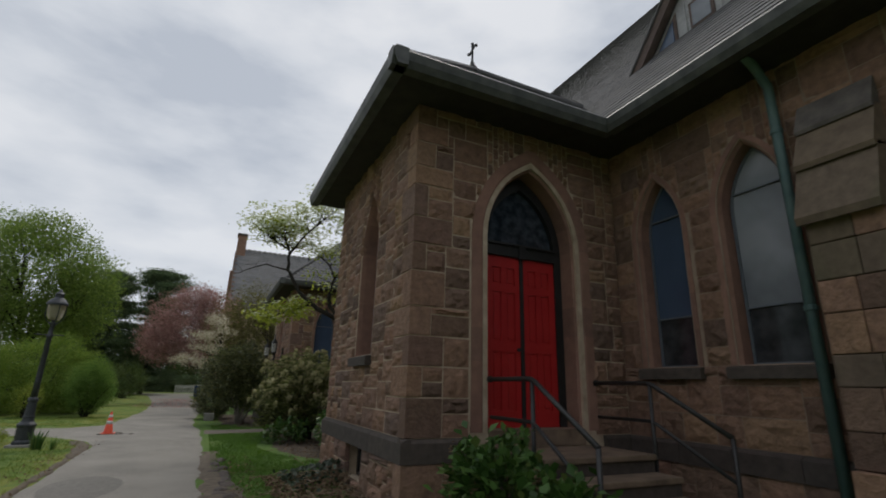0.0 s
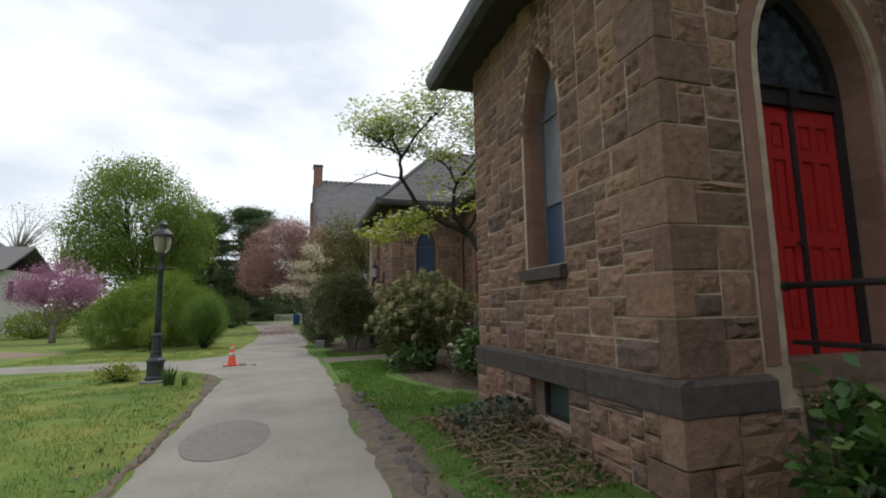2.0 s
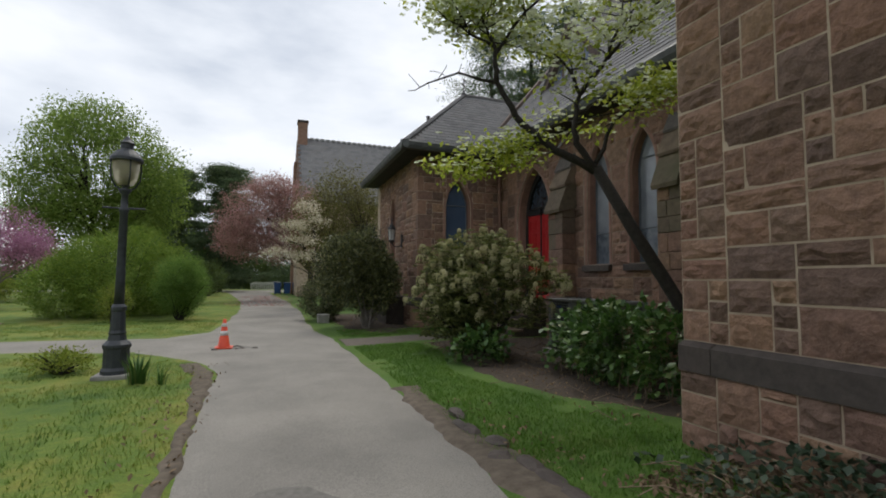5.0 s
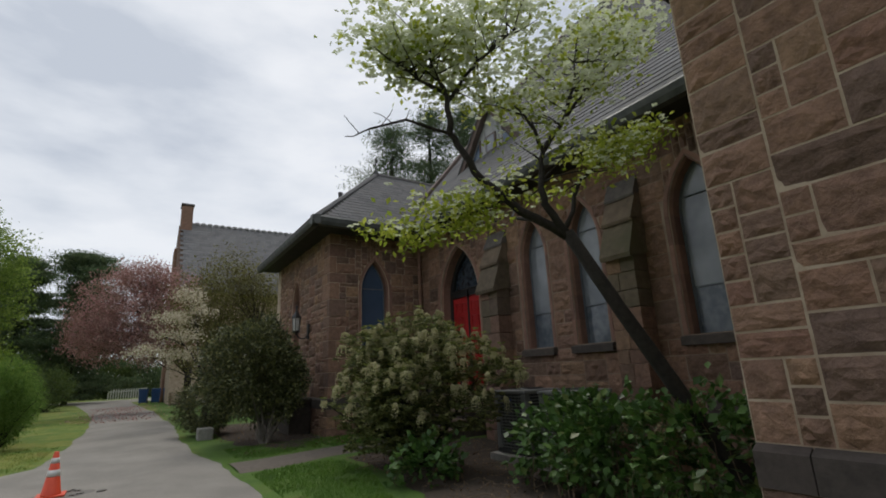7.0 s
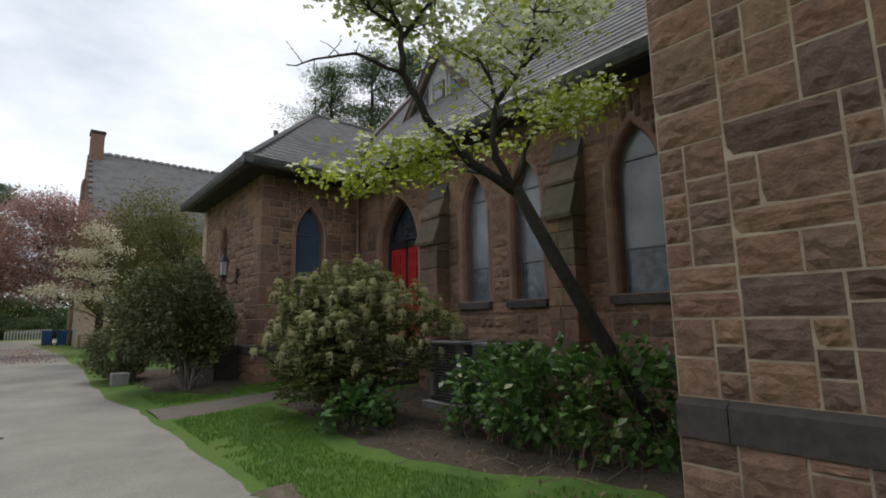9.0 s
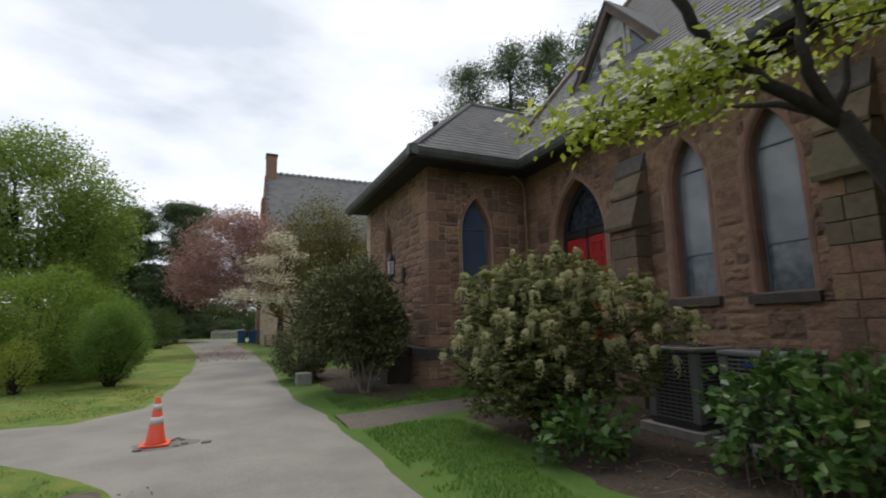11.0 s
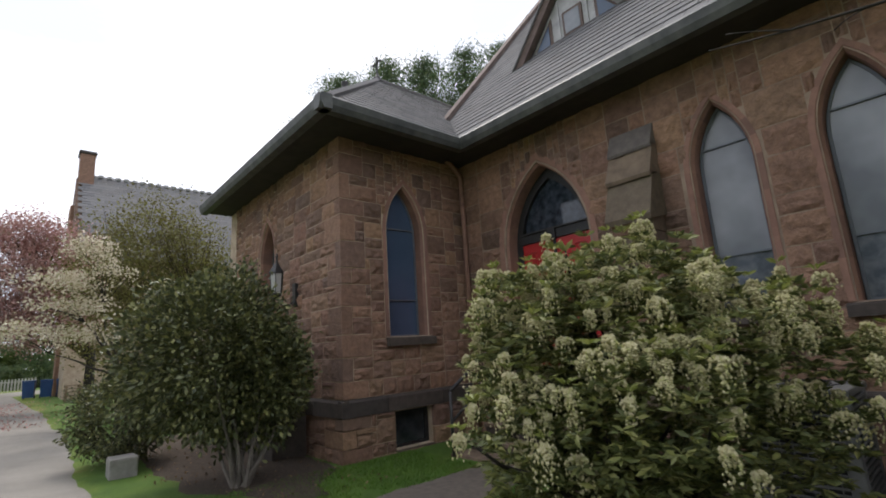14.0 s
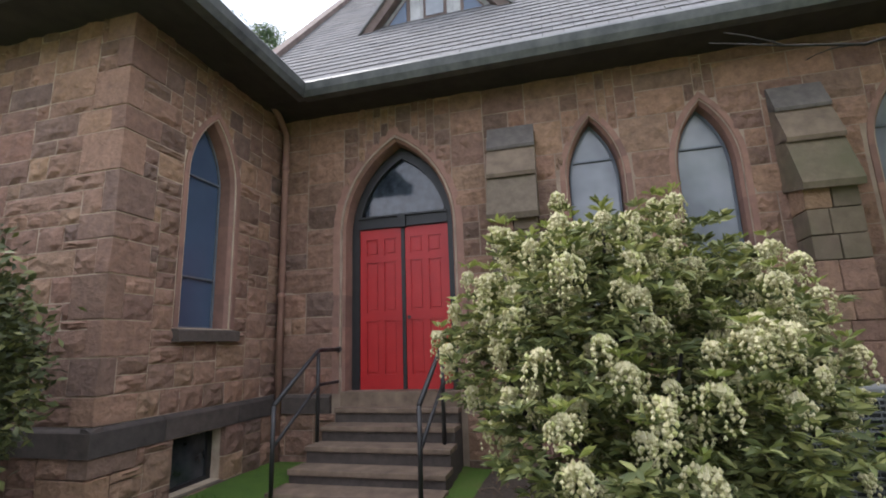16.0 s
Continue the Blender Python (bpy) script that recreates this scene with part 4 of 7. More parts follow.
def handrail(name, top, bend, foot, ground_top, ground_foot, label):
    """An iron rail: level at the top, bent down the steps, with two bars and posts."""
    root = empty(name, label, "handrail", "handrails")
    T, B, F = Vector(top), Vector(bend), Vector(foot)
    for nm, dz, r in (("top_rail", 0.0, 0.026), ("lower_rail", -0.42, 0.02)):
        bm = bmesh.new()
        off = Vector((0, 0, dz))
        a = B + (T - B).normalized() * 0.06
        b = B + (F - B).normalized() * 0.06
        tube(bm, [T + off, a + off, B + off - Vector((0, 0, 0.008)), b + off, F + off], r, 8)
        part(nm, bm, IRON, root, smooth=True)
    for p, g in ((B, ground_top), (F, ground_foot)):
        bm = bmesh.new()
        tube(bm, [(p.x, p.y, g), (p.x, p.y, p.z - 0.004)], 0.024, 8)
        part("post", bm, IRON, root, smooth=True)
    bm = bmesh.new()
    tube(bm, [T, T + (T - B).normalized() * 0.03], 0.04, 10)
    part("wall_flange", bm, IRON, root)
    return root


handrail("handrail", (5.93, 18.66, 1.43), (5.4, 18.66, 1.43), (4.5, 18.66, 0.88), 0.35, 0.0, "black iron handrail beside the nave steps")
handrail("handrail", (5.93, 17.07, 1.43), (5.4, 17.07, 1.43), (4.5, 17.07, 0.88), 0.35, 0.0, "black iron handrail beside the nave steps")
handrail("handrail", (3.77, 6.15, 1.49), (3.75, 5.31, 1.49), (3.62, 4.28, 0.95), 0.0, 0.0, "black iron handrail beside the porch steps")
handrail("handrail", (5.40, 6.15, 1.49), (5.41, 5.31, 1.49), (5.52, 4.45, 0.97), 0.0, 0.0, "black iron handrail beside the porch steps")


# ---- buttresses ----
def buttress(y0, y1, seed, label):
    root = empty("buttress", label, "buttress", "buttresses")
    X = 5.97 - 0.012
    profs = [[(0.0, 3.99), (0.17, 3.92), (0.18, 3.96), (0.03, 4.28), (0.0, 4.28)], [(0.0, 3.57), (0.31, 3.49), (0.325, 3.54), (0.12, 3.975), (0.0, 3.975)], [(0.0, 3.0), (0.46, 2.90), (0.48, 2.97), (0.25, 3.555), (0.0, 3.555)]]
    for p, cap_mat in zip(profs, (CAPGREY, CAPBROWN, MOSSSTONE)):
        bm = bmesh.new()
        add_prism(bm, p, lambda s: (X - s[0], y0 - 0.025, s[1]), lambda s: (X - s[0], y1 + 0.025, s[1]))
        bmesh.ops.recalc_face_normals(bm, faces=bm.faces)
        part("weathering_stone", bm, cap_mat, root, "sloping weathered stone")
    r = random.Random(seed)
    z = -0.3
    while z < 2.96:
        h = min(r.uniform(0.2, 0.36), 2.99 - z)
        if 2.99 - z - h < 0.12:
            h = 2.99 - z
        d = 0.36 if z > 0.8 else 0.44
        split = y0 + (y1 - y0) * r.choice((1.0, 0.4, 0.6, 0.5))
        for a, b in ((y0, split), (split, y1)):
            if b - a < 0.05:
                continue
            bm = box_bm((X - d - r.uniform(0, 0.02), a + 0.004, z + 0.004), (X - 0.02, b - 0.004, z + h - 0.004), 0.012)
            for v in bm.verts:
                if v.co.x < X - d + 0.03:
                    v.co.x += 0.012 * noise.noise(v.co * 9)
            part("block", bm, MOSSSTONE if r.random() < (0.6 if z > 1.4 else 0.2) else STONE, root)
        z += h


buttress(15.88, 16.45, 1, "stepped stone buttress with mossy sloping caps on the church wall")
buttress(12.6, 13.11, 2, "stepped stone buttress with mossy sloping caps on the church wall")
buttress(2.9, 3.5, 3, "stepped stone buttress with mossy sloping caps on the church wall")


def downpipe(x, y, z0, z1, r, material, label):
    root = empty("downpipe", label, "downpipe", "downpipes")
    bm = bmesh.new()
    tube(bm, [(x - 0.35, y, z1 + 0.12), (x - 0.2, y, z1 + 0.05), (x, y, z1 - 0.15), (x, y, z1 - 0.6), (x, y, z0)], r, 10)
    part("pipe", bm, material, root, smooth=True)
    for k in range(3):
        z = z0 + 0.3 + (z1 - z0 - 1.0) * k / 2
        bm = bmesh.new()
        lathe(bm, [(r + 0.001, -0.03), (r + 0.012, -0.02), (r + 0.012, 0.02), (r + 0.001, 0.03)], (x, y, z), 10)
        add_box(bm, (x, y - 0.015, z - 0.015), (5.98, y + 0.015, z + 0.015))
        part("pipe_bracket", bm, material, root)


downpipe(5.87, 3.72, 0.0, 4.8, 0.05, COPPER, "green weathered copper downpipe on the church wall")
downpipe(5.86, 19.52, 0.0, 4.8, 0.045, DRESSED, "brown painted downpipe in the corner of the church")

# ---- string course, gablets, roof details ----
for wobj, sd in ((nave, 31), (nave_s, 32), (pa_w, 33), (pa_s, 34), (pb_w, 35), (pb_s, 36)):
    gaps = []
    if wobj is nave:
        gaps = [(16.9, 18.7), (15.8, 16.5), (12.45, 13.15)]
    if wobj is nave_s:
        gaps = [(2.85, 3.55)]
    if wobj is pa_s:
        gaps = [(3.78, 5.4)]
    wobj.band(WT0, WT1, 0.07, DARKSTONE, "string_course_block", 0.85 if wobj is not pa_w else 1.05, sd, gaps=gaps)

BARGE = plain_mat("weathered_brown_timber", (0.085, 0.06, 0.052), (0.15, 0.11, 0.095), 5.0, 0.85, bump_s=0.3)
GABLETFACE = plain_mat("peeling_grey_white_board", (0.30, 0.30, 0.31), (0.46, 0.46, 0.46), 7.0, 0.8, bump_s=0.2)


def gablet(y0, y1, xf, label):
    """A small triangular roof gable with boards, a little window and timber verges."""
    root = empty("roof_gablet", label, "dormer", "roof gablets")
    c, zb = (y0 + y1) / 2, EAVE + (xf - NX0) * math.tan(SLOPE)
    h = (y1 - y0) / 2 * 1.2
    za = zb + h
    xr = xf + h / math.tan(SLOPE)
    bm = bmesh.new()
    add_prism(bm, [(y0 + 0.18, zb - 0.02), (y1 - 0.18, zb - 0.02), (c, za - 0.2)], lambda p: (xf + 0.1, p[0], p[1]), lambda p: (xf + 0.2, p[0], p[1]))
    bmesh.ops.recalc_face_normals(bm, faces=bm.faces)
    part("face_board", bm, GABLETFACE, root, "peeling pale boards")
    half = (y1 - y0) / 2
    for dy in (-0.3, 0.3):
        part("batten", box_bm((xf + 0.075, c + dy - 0.02, zb), (xf + 0.1, c + dy + 0.02, zb + (1 - abs(dy) / half) * h - 0.3)), GABLETFACE, root)
    sash = part("sash", box_bm((xf + 0.06, c - 0.21, zb + 0.08), (xf + 0.1, c + 0.21, zb + 0.6), 0.01), BARGE, root, "small weathered sash")
    part("pane", box_bm((xf + 0.05, c - 0.16, zb + 0.13), (xf + 0.058, c + 0.16, zb + 0.54)), STORM, sash)
    for sgn in (-1, 1):
        for nm, inset, x0, material in (("corner_frame", 0.0, 0.07, BARGE), ("pane", 0.06, 0.055, BLUEPANE)):
            near, far = 0.36 * half + inset, 0.74 * half - 1.6 * inset
            tall = (1 - near / half) * h - 0.34 - inset
            bm = bmesh.new()
            add_prism(bm, [(c + sgn * near, zb + 0.02 + inset), (c + sgn * far, zb + 0.02 + inset), (c + sgn * near, zb + tall)], lambda p: (xf + x0, p[0], p[1]), lambda p: (xf + x0 + 0.02, p[0], p[1]))
            bmesh.ops.recalc_face_normals(bm, faces=bm.faces)
            part(nm, bm, material, root)
    for ye in (y0 - 0.1, y1 + 0.1):
        bm = bmesh.new()
        zlow = zb - 0.1 * 1.2
        pts = [(ye, zlow), (c, za + 0.02), (c, za - 0.22), (ye + (c - ye) * 0.13, zlow - 0.05)]
        add_prism(bm, pts, lambda p: (xf - 0.08, p[0], p[1]), lambda p: (xf + 0.06, p[0], p[1]))
        bmesh.ops.recalc_face_normals(bm, faces=bm.faces)
        part("barge_board", bm, BARGE, root, "weathered brown barge board")
        slab("gablet_roof", [((xf - 0.12, ye, zlow + 0.03), (xf - 0.12, c, za + 0.06), (xr + 0.1, c, za + 0.06), (NX0 + (zlow - EAVE) / math.tan(SLOPE) + 0.1, ye, zlow + 0.03))], 0.03, SLATE, root)


gablet(16.15, 18.72, 6.98, "triangular roof gablet with peeling boards and small panes")
gablet(3.75, 6.3, 6.98, "triangular roof gablet with peeling boards and small panes")
# timber verge at the north end of the nave roof
bm = bmesh.new()
nv = Vector((-math.sin(SLOPE), 0, math.cos(SLOPE)))
add_prism(bm, [(20.22, -0.12), (20.46, -0.12), (20.46, 0.10), (20.22, 0.10)], lambda p: Vector((NX0 + 0.9, p[0], EAVE + 0.9 * math.tan(SLOPE))) + nv * p[1], lambda p: Vector((NX0 + NRUN, p[0], NZ1)) + nv * p[1])
bmesh.ops.recalc_face_normals(bm, faces=bm.faces)
part("verge_board", bm, BARGE, nave_roof, "weathered brown timber verge")
# the gable end under that verge
bm = bmesh.new()
add_prism(bm, [(6.0, 4.97), (2 * (NX0 + NRUN) - 6.0, 4.97), (NX0 + NRUN, NZ1 - 0.2)], lambda p: (p[0], 20.0, p[1]), lambda p: (p[0], 20.3, p[1]))
bmesh.ops.recalc_face_normals(bm, faces=bm.faces)
tagged(obj("wall_gable", bm, MORTAR), "plain brown stone gable wall of the nave", "wall", "", "structure")


def roof_cross(p, label):
    root = empty("roof_cross", label, "finial", "roof crosses")
    x, y, z = p
    bm = bmesh.new()
    lathe(bm, [(0.11, -0.1), (0.09, 0.0), (0.05, 0.06), (0.035, 0.12)], p, 8)
    part("base", bm, IRON, root)
    bm = bmesh.new()
    tube(bm, [(x, y, z + 0.1), (x, y, z + 0.52)], 0.022, 6)
    tube(bm, [(x - 0.02, y - 0.14, z + 0.40), (x + 0.02, y + 0.14, z + 0.40)], 0.022, 6)
    part("cross", bm, IRON, root)
    for q in ((0, -0.15, 0.40), (0, 0.15, 0.40), (0, 0, 0.54)):
        bm = bmesh.new()
        bmesh.ops.create_icosphere(bm, subdivisions=1, radius=0.035, matrix=Matrix.Translation((x + q[0], y + q[1], z + q[2])))
        part("knob", bm, IRON, root)


roof_cross((4.5, 8.0, 7.33), "small dark iron cross on the porch roof")
roof_cross((5.7, 21.95, 7.92), "small dark iron cross on the vestry roof")
vent = empty("vent_pipe", "short dark vent pipe on the slate roof", "vent pipe")
bm = bmesh.new()
lathe(bm, [(0.055, -0.25), (0.055, 0.42), (0.065, 0.42), (0.065, 0.47), (0.045, 0.47)], (3.8, 20.2, 5.82), 10)
part("pipe", bm, IRON, vent)
bm = bmesh.new()
lathe(bm, [(0.13, -0.12), (0.07, 0.05)], (3.8, 20.2, 5.82), 10)
part("flashing", bm, GUTTER, vent)

GLOWGLASS = pane_material("frosted_lantern_glass", (0.42, 0.42, 0.40), (0.55, 0.55, 0.52), 0.3)


def wall_lantern(y):
    root = empty("wall_lantern", "black iron wall lantern with frosted panes on the stone wall", "lantern", "wall lanterns")
    x = 2.97
    bm = bmesh.new()
    add_box(bm, (3.27, y - 0.06, 2.35), (3.335, y + 0.06, 2.75), None, 0.01)
    part("wall_plate", bm, IRON, root)
    bm = bmesh.new()
    tube(bm, [(3.3, y, 2.45), (3.18, y, 2.36), (3.05, y, 2.38), (x, y, 2.5)], 0.016, 8)
    part("bracket", bm, IRON, root)
    bm = bmesh.new()
    lathe(bm, [(0.02, 2.46), (0.05, 2.5), (0.10, 2.53), (0.105, 2.56), (0.09, 2.57)], (x, y, 0), 6)
    part("base", bm, IRON, root)
    bm = bmesh.new()
    lathe(bm, [(0.082, 2.57), (0.105, 2.9)], (x, y, 0), 6)
    part("pane", bm, GLOWGLASS, root, "frosted glass")
    for k in range(6):
        a = k * math.pi / 3
        bm = bmesh.new()
        tube(bm, [(x + 0.088 * math.cos(a), y + 0.088 * math.sin(a), 2.56), (x + 0.112 * math.cos(a), y + 0.112 * math.sin(a), 2.91)], 0.008, 5)
        part("bar", bm, IRON, root)
    bm = bmesh.new()
    lathe(bm, [(0.135, 2.9), (0.13, 2.93), (0.07, 3.03), (0.03, 3.08), (0.018, 3.16), (0.028, 3.2), (0.01, 3.26)], (x, y, 0), 6)
    part("cap", bm, IRON, root)


wall_lantern(21.2)
wall_lantern(23.75)
# low cellar bulkhead against the vestry
bulk = empty("cellar_bulkhead", "low dark stone cellar bulkhead with a slab top", "bulkhead")
part("body", box_bm((2.72, 20.7, -0.1), (3.26, 23.9, 0.74), 0.01), DARKSTONE, bulk)
part("slab", box_bm((2.66, 20.64, 0.745), (3.262, 23.96, 0.84), 0.012), DARKSTONE, bulk)


# ---- air conditioners ----
ACGREY = plain_mat("grey_painted_steel", (0.15, 0.155, 0.155), (0.2, 0.205, 0.205), 3.0, 0.5, bump_s=0.05)
ACDARK = plain_mat("dark_condenser_fins", (0.02, 0.02, 0.022), (0.045, 0.045, 0.047), 30.0, 0.6)
CONCRETE = plain_mat("weathered_concrete", (0.22, 0.21, 0.195), (0.34, 0.325, 0.3), 8.0, 0.95, bump_s=0.3)


def air_conditioner(x0, y0, s, z0, z1):
    root = empty("air_conditioner", "grey steel air conditioner unit on a concrete pad", "air conditioner", "air conditioners")
    part("pad", box_bm((x0 - 0.1, y0 - 0.1, z0 - 0.3), (x0 + s + 0.1, y0 + s + 0.1, z0), 0.01), CONCRETE, root, "concrete pad")
    part("coil", box_bm((x0 + 0.03, y0 + 0.03, z0 + 0.06), (x0 + s - 0.03, y0 + s - 0.03, z1 - 0.05)), ACDARK, root, "dark cooling fins")
    part("base_pan", box_bm((x0, y0, z0 + 0.01), (x0 + s, y0 + s, z0 + 0.07), 0.01), ACDARK, root)
    for a, b in ((0, 0), (0, 1), (1, 0), (1, 1)):
        cx, cy = x0 + a * (s - 0.11), y0 + b * (s - 0.11)
        part("corner_post", box_bm((cx, cy, z0 + 0.072), (cx + 0.11, cy + 0.11, z1 - 0.062), 0.02), ACGREY, root)
    n = 17
    for side in range(3):
        for k in range(n):
            z = z0 + 0.1 + (z1 - z0 - 0.2) * k / (n - 1)
            bm = bmesh.new()
            if side == 0:
                add_box(bm, (x0 + 0.004, y0 + 0.112, z - 0.008), (x0 + 0.02, y0 + s - 0.112, z + 0.008))
            else:
                yy = y0 + 0.004 if side == 1 else y0 + s - 0.02
                add_box(bm, (x0 + 0.112, yy, z - 0.008), (x0 + s - 0.112, yy + 0.016, z + 0.008))
            part("louvre", bm, ACGREY, root)
        for k in range(6):
            u = 0.112 + (s - 0.224) * (k + 0.5) / 6
            if side == 0:
                part("wire", box_bm((x0 + 0.002, y0 + u - 0.004, z0 + 0.08), (x0 + 0.0055, y0 + u + 0.004, z1 - 0.07)), ACGREY, root)
    bm = box_bm((x0 - 0.012, y0 - 0.012, z1 - 0.06), (x0 + s + 0.012, y0 + s + 0.012, z1), 0.02)
    part("lid", bm, ACGREY, root)
    bm = bmesh.new()
    for r_ in (0.08, 0.15, 0.22, 0.29):
        tube(bm, [(x0 + s / 2 + r_ * math.cos(a), y0 + s / 2 + r_ * math.sin(a), z1 + 0.012) for a in np.linspace(0, 2 * math.pi, 25)], 0.005, 5)
    part("fan_guard", bm, IRON, root)
    part("badge", box_bm((x0 - 0.001, y0 + s * 0.45, z1 - 0.17), (x0 + 0.004, y0 + s * 0.62, z1 - 0.13)), BADGE, root, "small blue badge")
    return root


BADGE = plain_mat("blue_badge", (0.02, 0.05, 0.2), (0.03, 0.07, 0.26), 9.0, 0.4, bump_s=0)
air_conditioner(4.62, 13.14, 0.76, 0.02, 1.0)
air_conditioner(4.62, 14.2, 0.76, 0.02, 1.0)


# ---- plants ----
def leaf_mesh(name, centres, sizes, material, parent, seed, aspect=0.45, up=0.35, outward=None, droop=0.0):
    """Folded leaves, one at each place, of the given lengths."""
    r = np.random.RandomState(seed)
    C = np.asarray(centres, float)
    n = len(C)
    L = np.asarray(sizes, float).reshape(n, 1)
    d = r.normal(size=(n, 3))
    if outward is not None:
        d = d * 0.6 + np.asarray(outward) * 1.0
    d[:, 2] -= droop
    d /= np.linalg.norm(d, axis=1, keepdims=True) + 1e-9
    nn = r.normal(size=(n, 3)) * (1 - up) + np.array([0, 0, 1.0]) * up * 2
    s = np.cross(d, nn)
    s /= np.linalg.norm(s, axis=1, keepdims=True) + 1e-9
    nrm = np.cross(s, d)
    tip = C + d * L * 0.5
    base = C - d * L * 0.5
    mid = C + d * L * 0.02 + nrm * L * 0.10
    a = mid + s * L * aspect * 0.5
    b = mid - s * L * aspect * 0.5
    V = np.stack([base, a, tip, b], 1).reshape(-1, 3)
    me = bpy.data.meshes.new(name)
    k = np.arange(n) * 4
    Fc = np.stack([k, k + 1, k + 2, k, k + 2, k + 3], 1).reshape(-1, 3)
    me.vertices.add(len(V))
    me.vertices.foreach_set("co", V.ravel())
    me.loops.add(Fc.size)
    me.loops.foreach_set("vertex_index", Fc.ravel().astype(np.int32))
    me.polygons.add(len(Fc))
    me.polygons.foreach_set("loop_start", (np.arange(len(Fc)) * 3).astype(np.int32))
    me.polygons.foreach_set("loop_total", np.full(len(Fc), 3, np.int32))
    me.update(calc_edges=True)
    me.materials.append(material)
    ob = new(name, me)
    if parent:
        ob.parent = parent
    return ob


def clustered(blobs, clusters, per, spread, seed, shell=0.55, floor=0.05):
    """Places of leaves: clusters in the outer part of ellipsoids, each with a bundle of leaves."""
    r = np.random.RandomState(seed)
    vol = np.array([b[1][0] * b[1][1] + b[1][1] * b[1][2] + b[1][0] * b[1][2] for b in blobs])
    pick = r.choice(len(blobs), clusters, p=vol / vol.sum())
    C = np.array([b[0] for b in blobs], float)[pick]
    R = np.array([b[1] for b in blobs], float)[pick]
    u = r.normal(size=(clusters, 3))
    u /= np.linalg.norm(u, axis=1, keepdims=True)
    rad = shell + (1 - shell) * r.rand(clusters, 1) ** 0.7
    lump = 1 + 0.16 * np.sin(u[:, :1] * 5.1 + pick[:, None]) * np.cos(u[:, 1:2] * 4.3 + 1.7 * pick[:, None])
    cen = C + u * R * rad * lump
    pts = np.repeat(cen, per, 0) + r.normal(size=(clusters * per, 3)) * spread
    out = np.repeat(u, per, 0)
    keep = pts[:, 2] > floor
    return pts[keep], out[keep], cen, u


def branches(bm, start, ends, r0, seed, seg=6, bend=0.18, steps=5):
    """Limbs from one place to several, bending and thinning."""
    r = random.Random(seed)
    s = Vector(start)
    for e in ends:
        e = Vector(e)
        ln = (e - s).length
        mid = (s + e) / 2 + Vector((r.uniform(-1, 1), r.uniform(-1, 1), r.uniform(-0.2, 1))) * ln * bend
        pts = []
        for k in range(steps + 1):
            t = k / steps
            pts.append((1 - t) ** 2 * s + 2 * t * (1 - t) * mid + t * t * e + Vector((r.uniform(-1, 1), r.uniform(-1, 1), r.uniform(-1, 1))) * ln * 0.018 * (0 < k < steps))
        tube(bm, pts, [max(0.004, r0 * (1 - 0.8 * k / steps)) for k in range(steps + 1)], seg)


BARK = plain_mat("dark_wet_bark", (0.013, 0.011, 0.009), (0.036, 0.03, 0.025), 16.0, 0.95, bump_s=0.8, bump_d=0.02, detail=8.0)
PALEBARK = plain_mat("pale_grey_bark", (0.12, 0.105, 0.09), (0.21, 0.185, 0.16), 12.0, 0.95, bump_s=0.6, bump_d=0.02, detail=8.0)
L_DOG = leaf_mat("dogwood_leaf", [(0.0, (0.20, 0.26, 0.03)), (0.5, (0.32, 0.38, 0.05)), (1.0, (0.46, 0.49, 0.09))], 0.5, 0.7)
L_WHITE = leaf_mat("white_bract", [(0.0, (0.5, 0.54, 0.34)), (0.5, (0.68, 0.71, 0.55)), (1.0, (0.42, 0.48, 0.24))], 0.6, 0.6)
L_PIERIS = leaf_mat("pieris_leaf", [(0.0, (0.07, 0.088, 0.032)), (0.5, (0.14, 0.16, 0.056)), (0.8, (0.215, 0.23, 0.08)), (1.0, (0.30, 0.30, 0.10))], 0.55, 0.3)
L_PIERNEW = leaf_mat("young_pieris_leaf", [(0.0, (0.16, 0.2, 0.045)), (1.0, (0.26, 0.28, 0.08))], 0.45, 0.3)
L_FLOWER = leaf_mat("cream_flower", [(0.0, (0.50, 0.46, 0.25)), (0.6, (0.63, 0.58, 0.37)), (1.0, (0.43, 0.44, 0.17))], 0.6, 0.3)
L_HOLLY = leaf_mat("holly_leaf", [(0.0, (0.04, 0.05, 0.022)), (0.6, (0.10, 0.115, 0.045)), (1.0, (0.23, 0.23, 0.085))], 0.42, 0.15)
L_HYD = leaf_mat("hydrangea_leaf", [(0.0, (0.032, 0.078, 0.018)), (0.5, (0.062, 0.13, 0.028)), (0.85, (0.10, 0.19, 0.042)), (1.0, (0.13, 0.15, 0.045))], 0.4, 0.25)
L_BROWN = leaf_mat("dry_brown_stem", [(0.0, (0.09, 0.06, 0.035)), (1.0, (0.24, 0.17, 0.10))], 0.9, 0.1)
L_SPRING = leaf_mat("spring_leaf", [(0.0, (0.085, 0.17, 0.03)), (0.5, (0.14, 0.24, 0.045)), (1.0, (0.21, 0.31, 0.075))], 0.6, 0.55)
L_YELLOW = leaf_mat("yellow_green_leaf", [(0.0, (0.15, 0.21, 0.025)), (0.5, (0.23, 0.29, 0.038)), (1.0, (0.31, 0.33, 0.065))], 0.6, 0.35)
L_MOUND = leaf_mat("mound_leaf", [(0.0, (0.11, 0.19, 0.025)), (0.5, (0.17, 0.26, 0.035)), (1.0, (0.25, 0.33, 0.055))], 0.6, 0.3)
L_OLIVE = leaf_mat("olive_young_leaf", [(0.0, (0.10, 0.085, 0.03)), (0.5, (0.14, 0.13, 0.035)), (1.0, (0.19, 0.19, 0.05))], 0.6, 0.3)
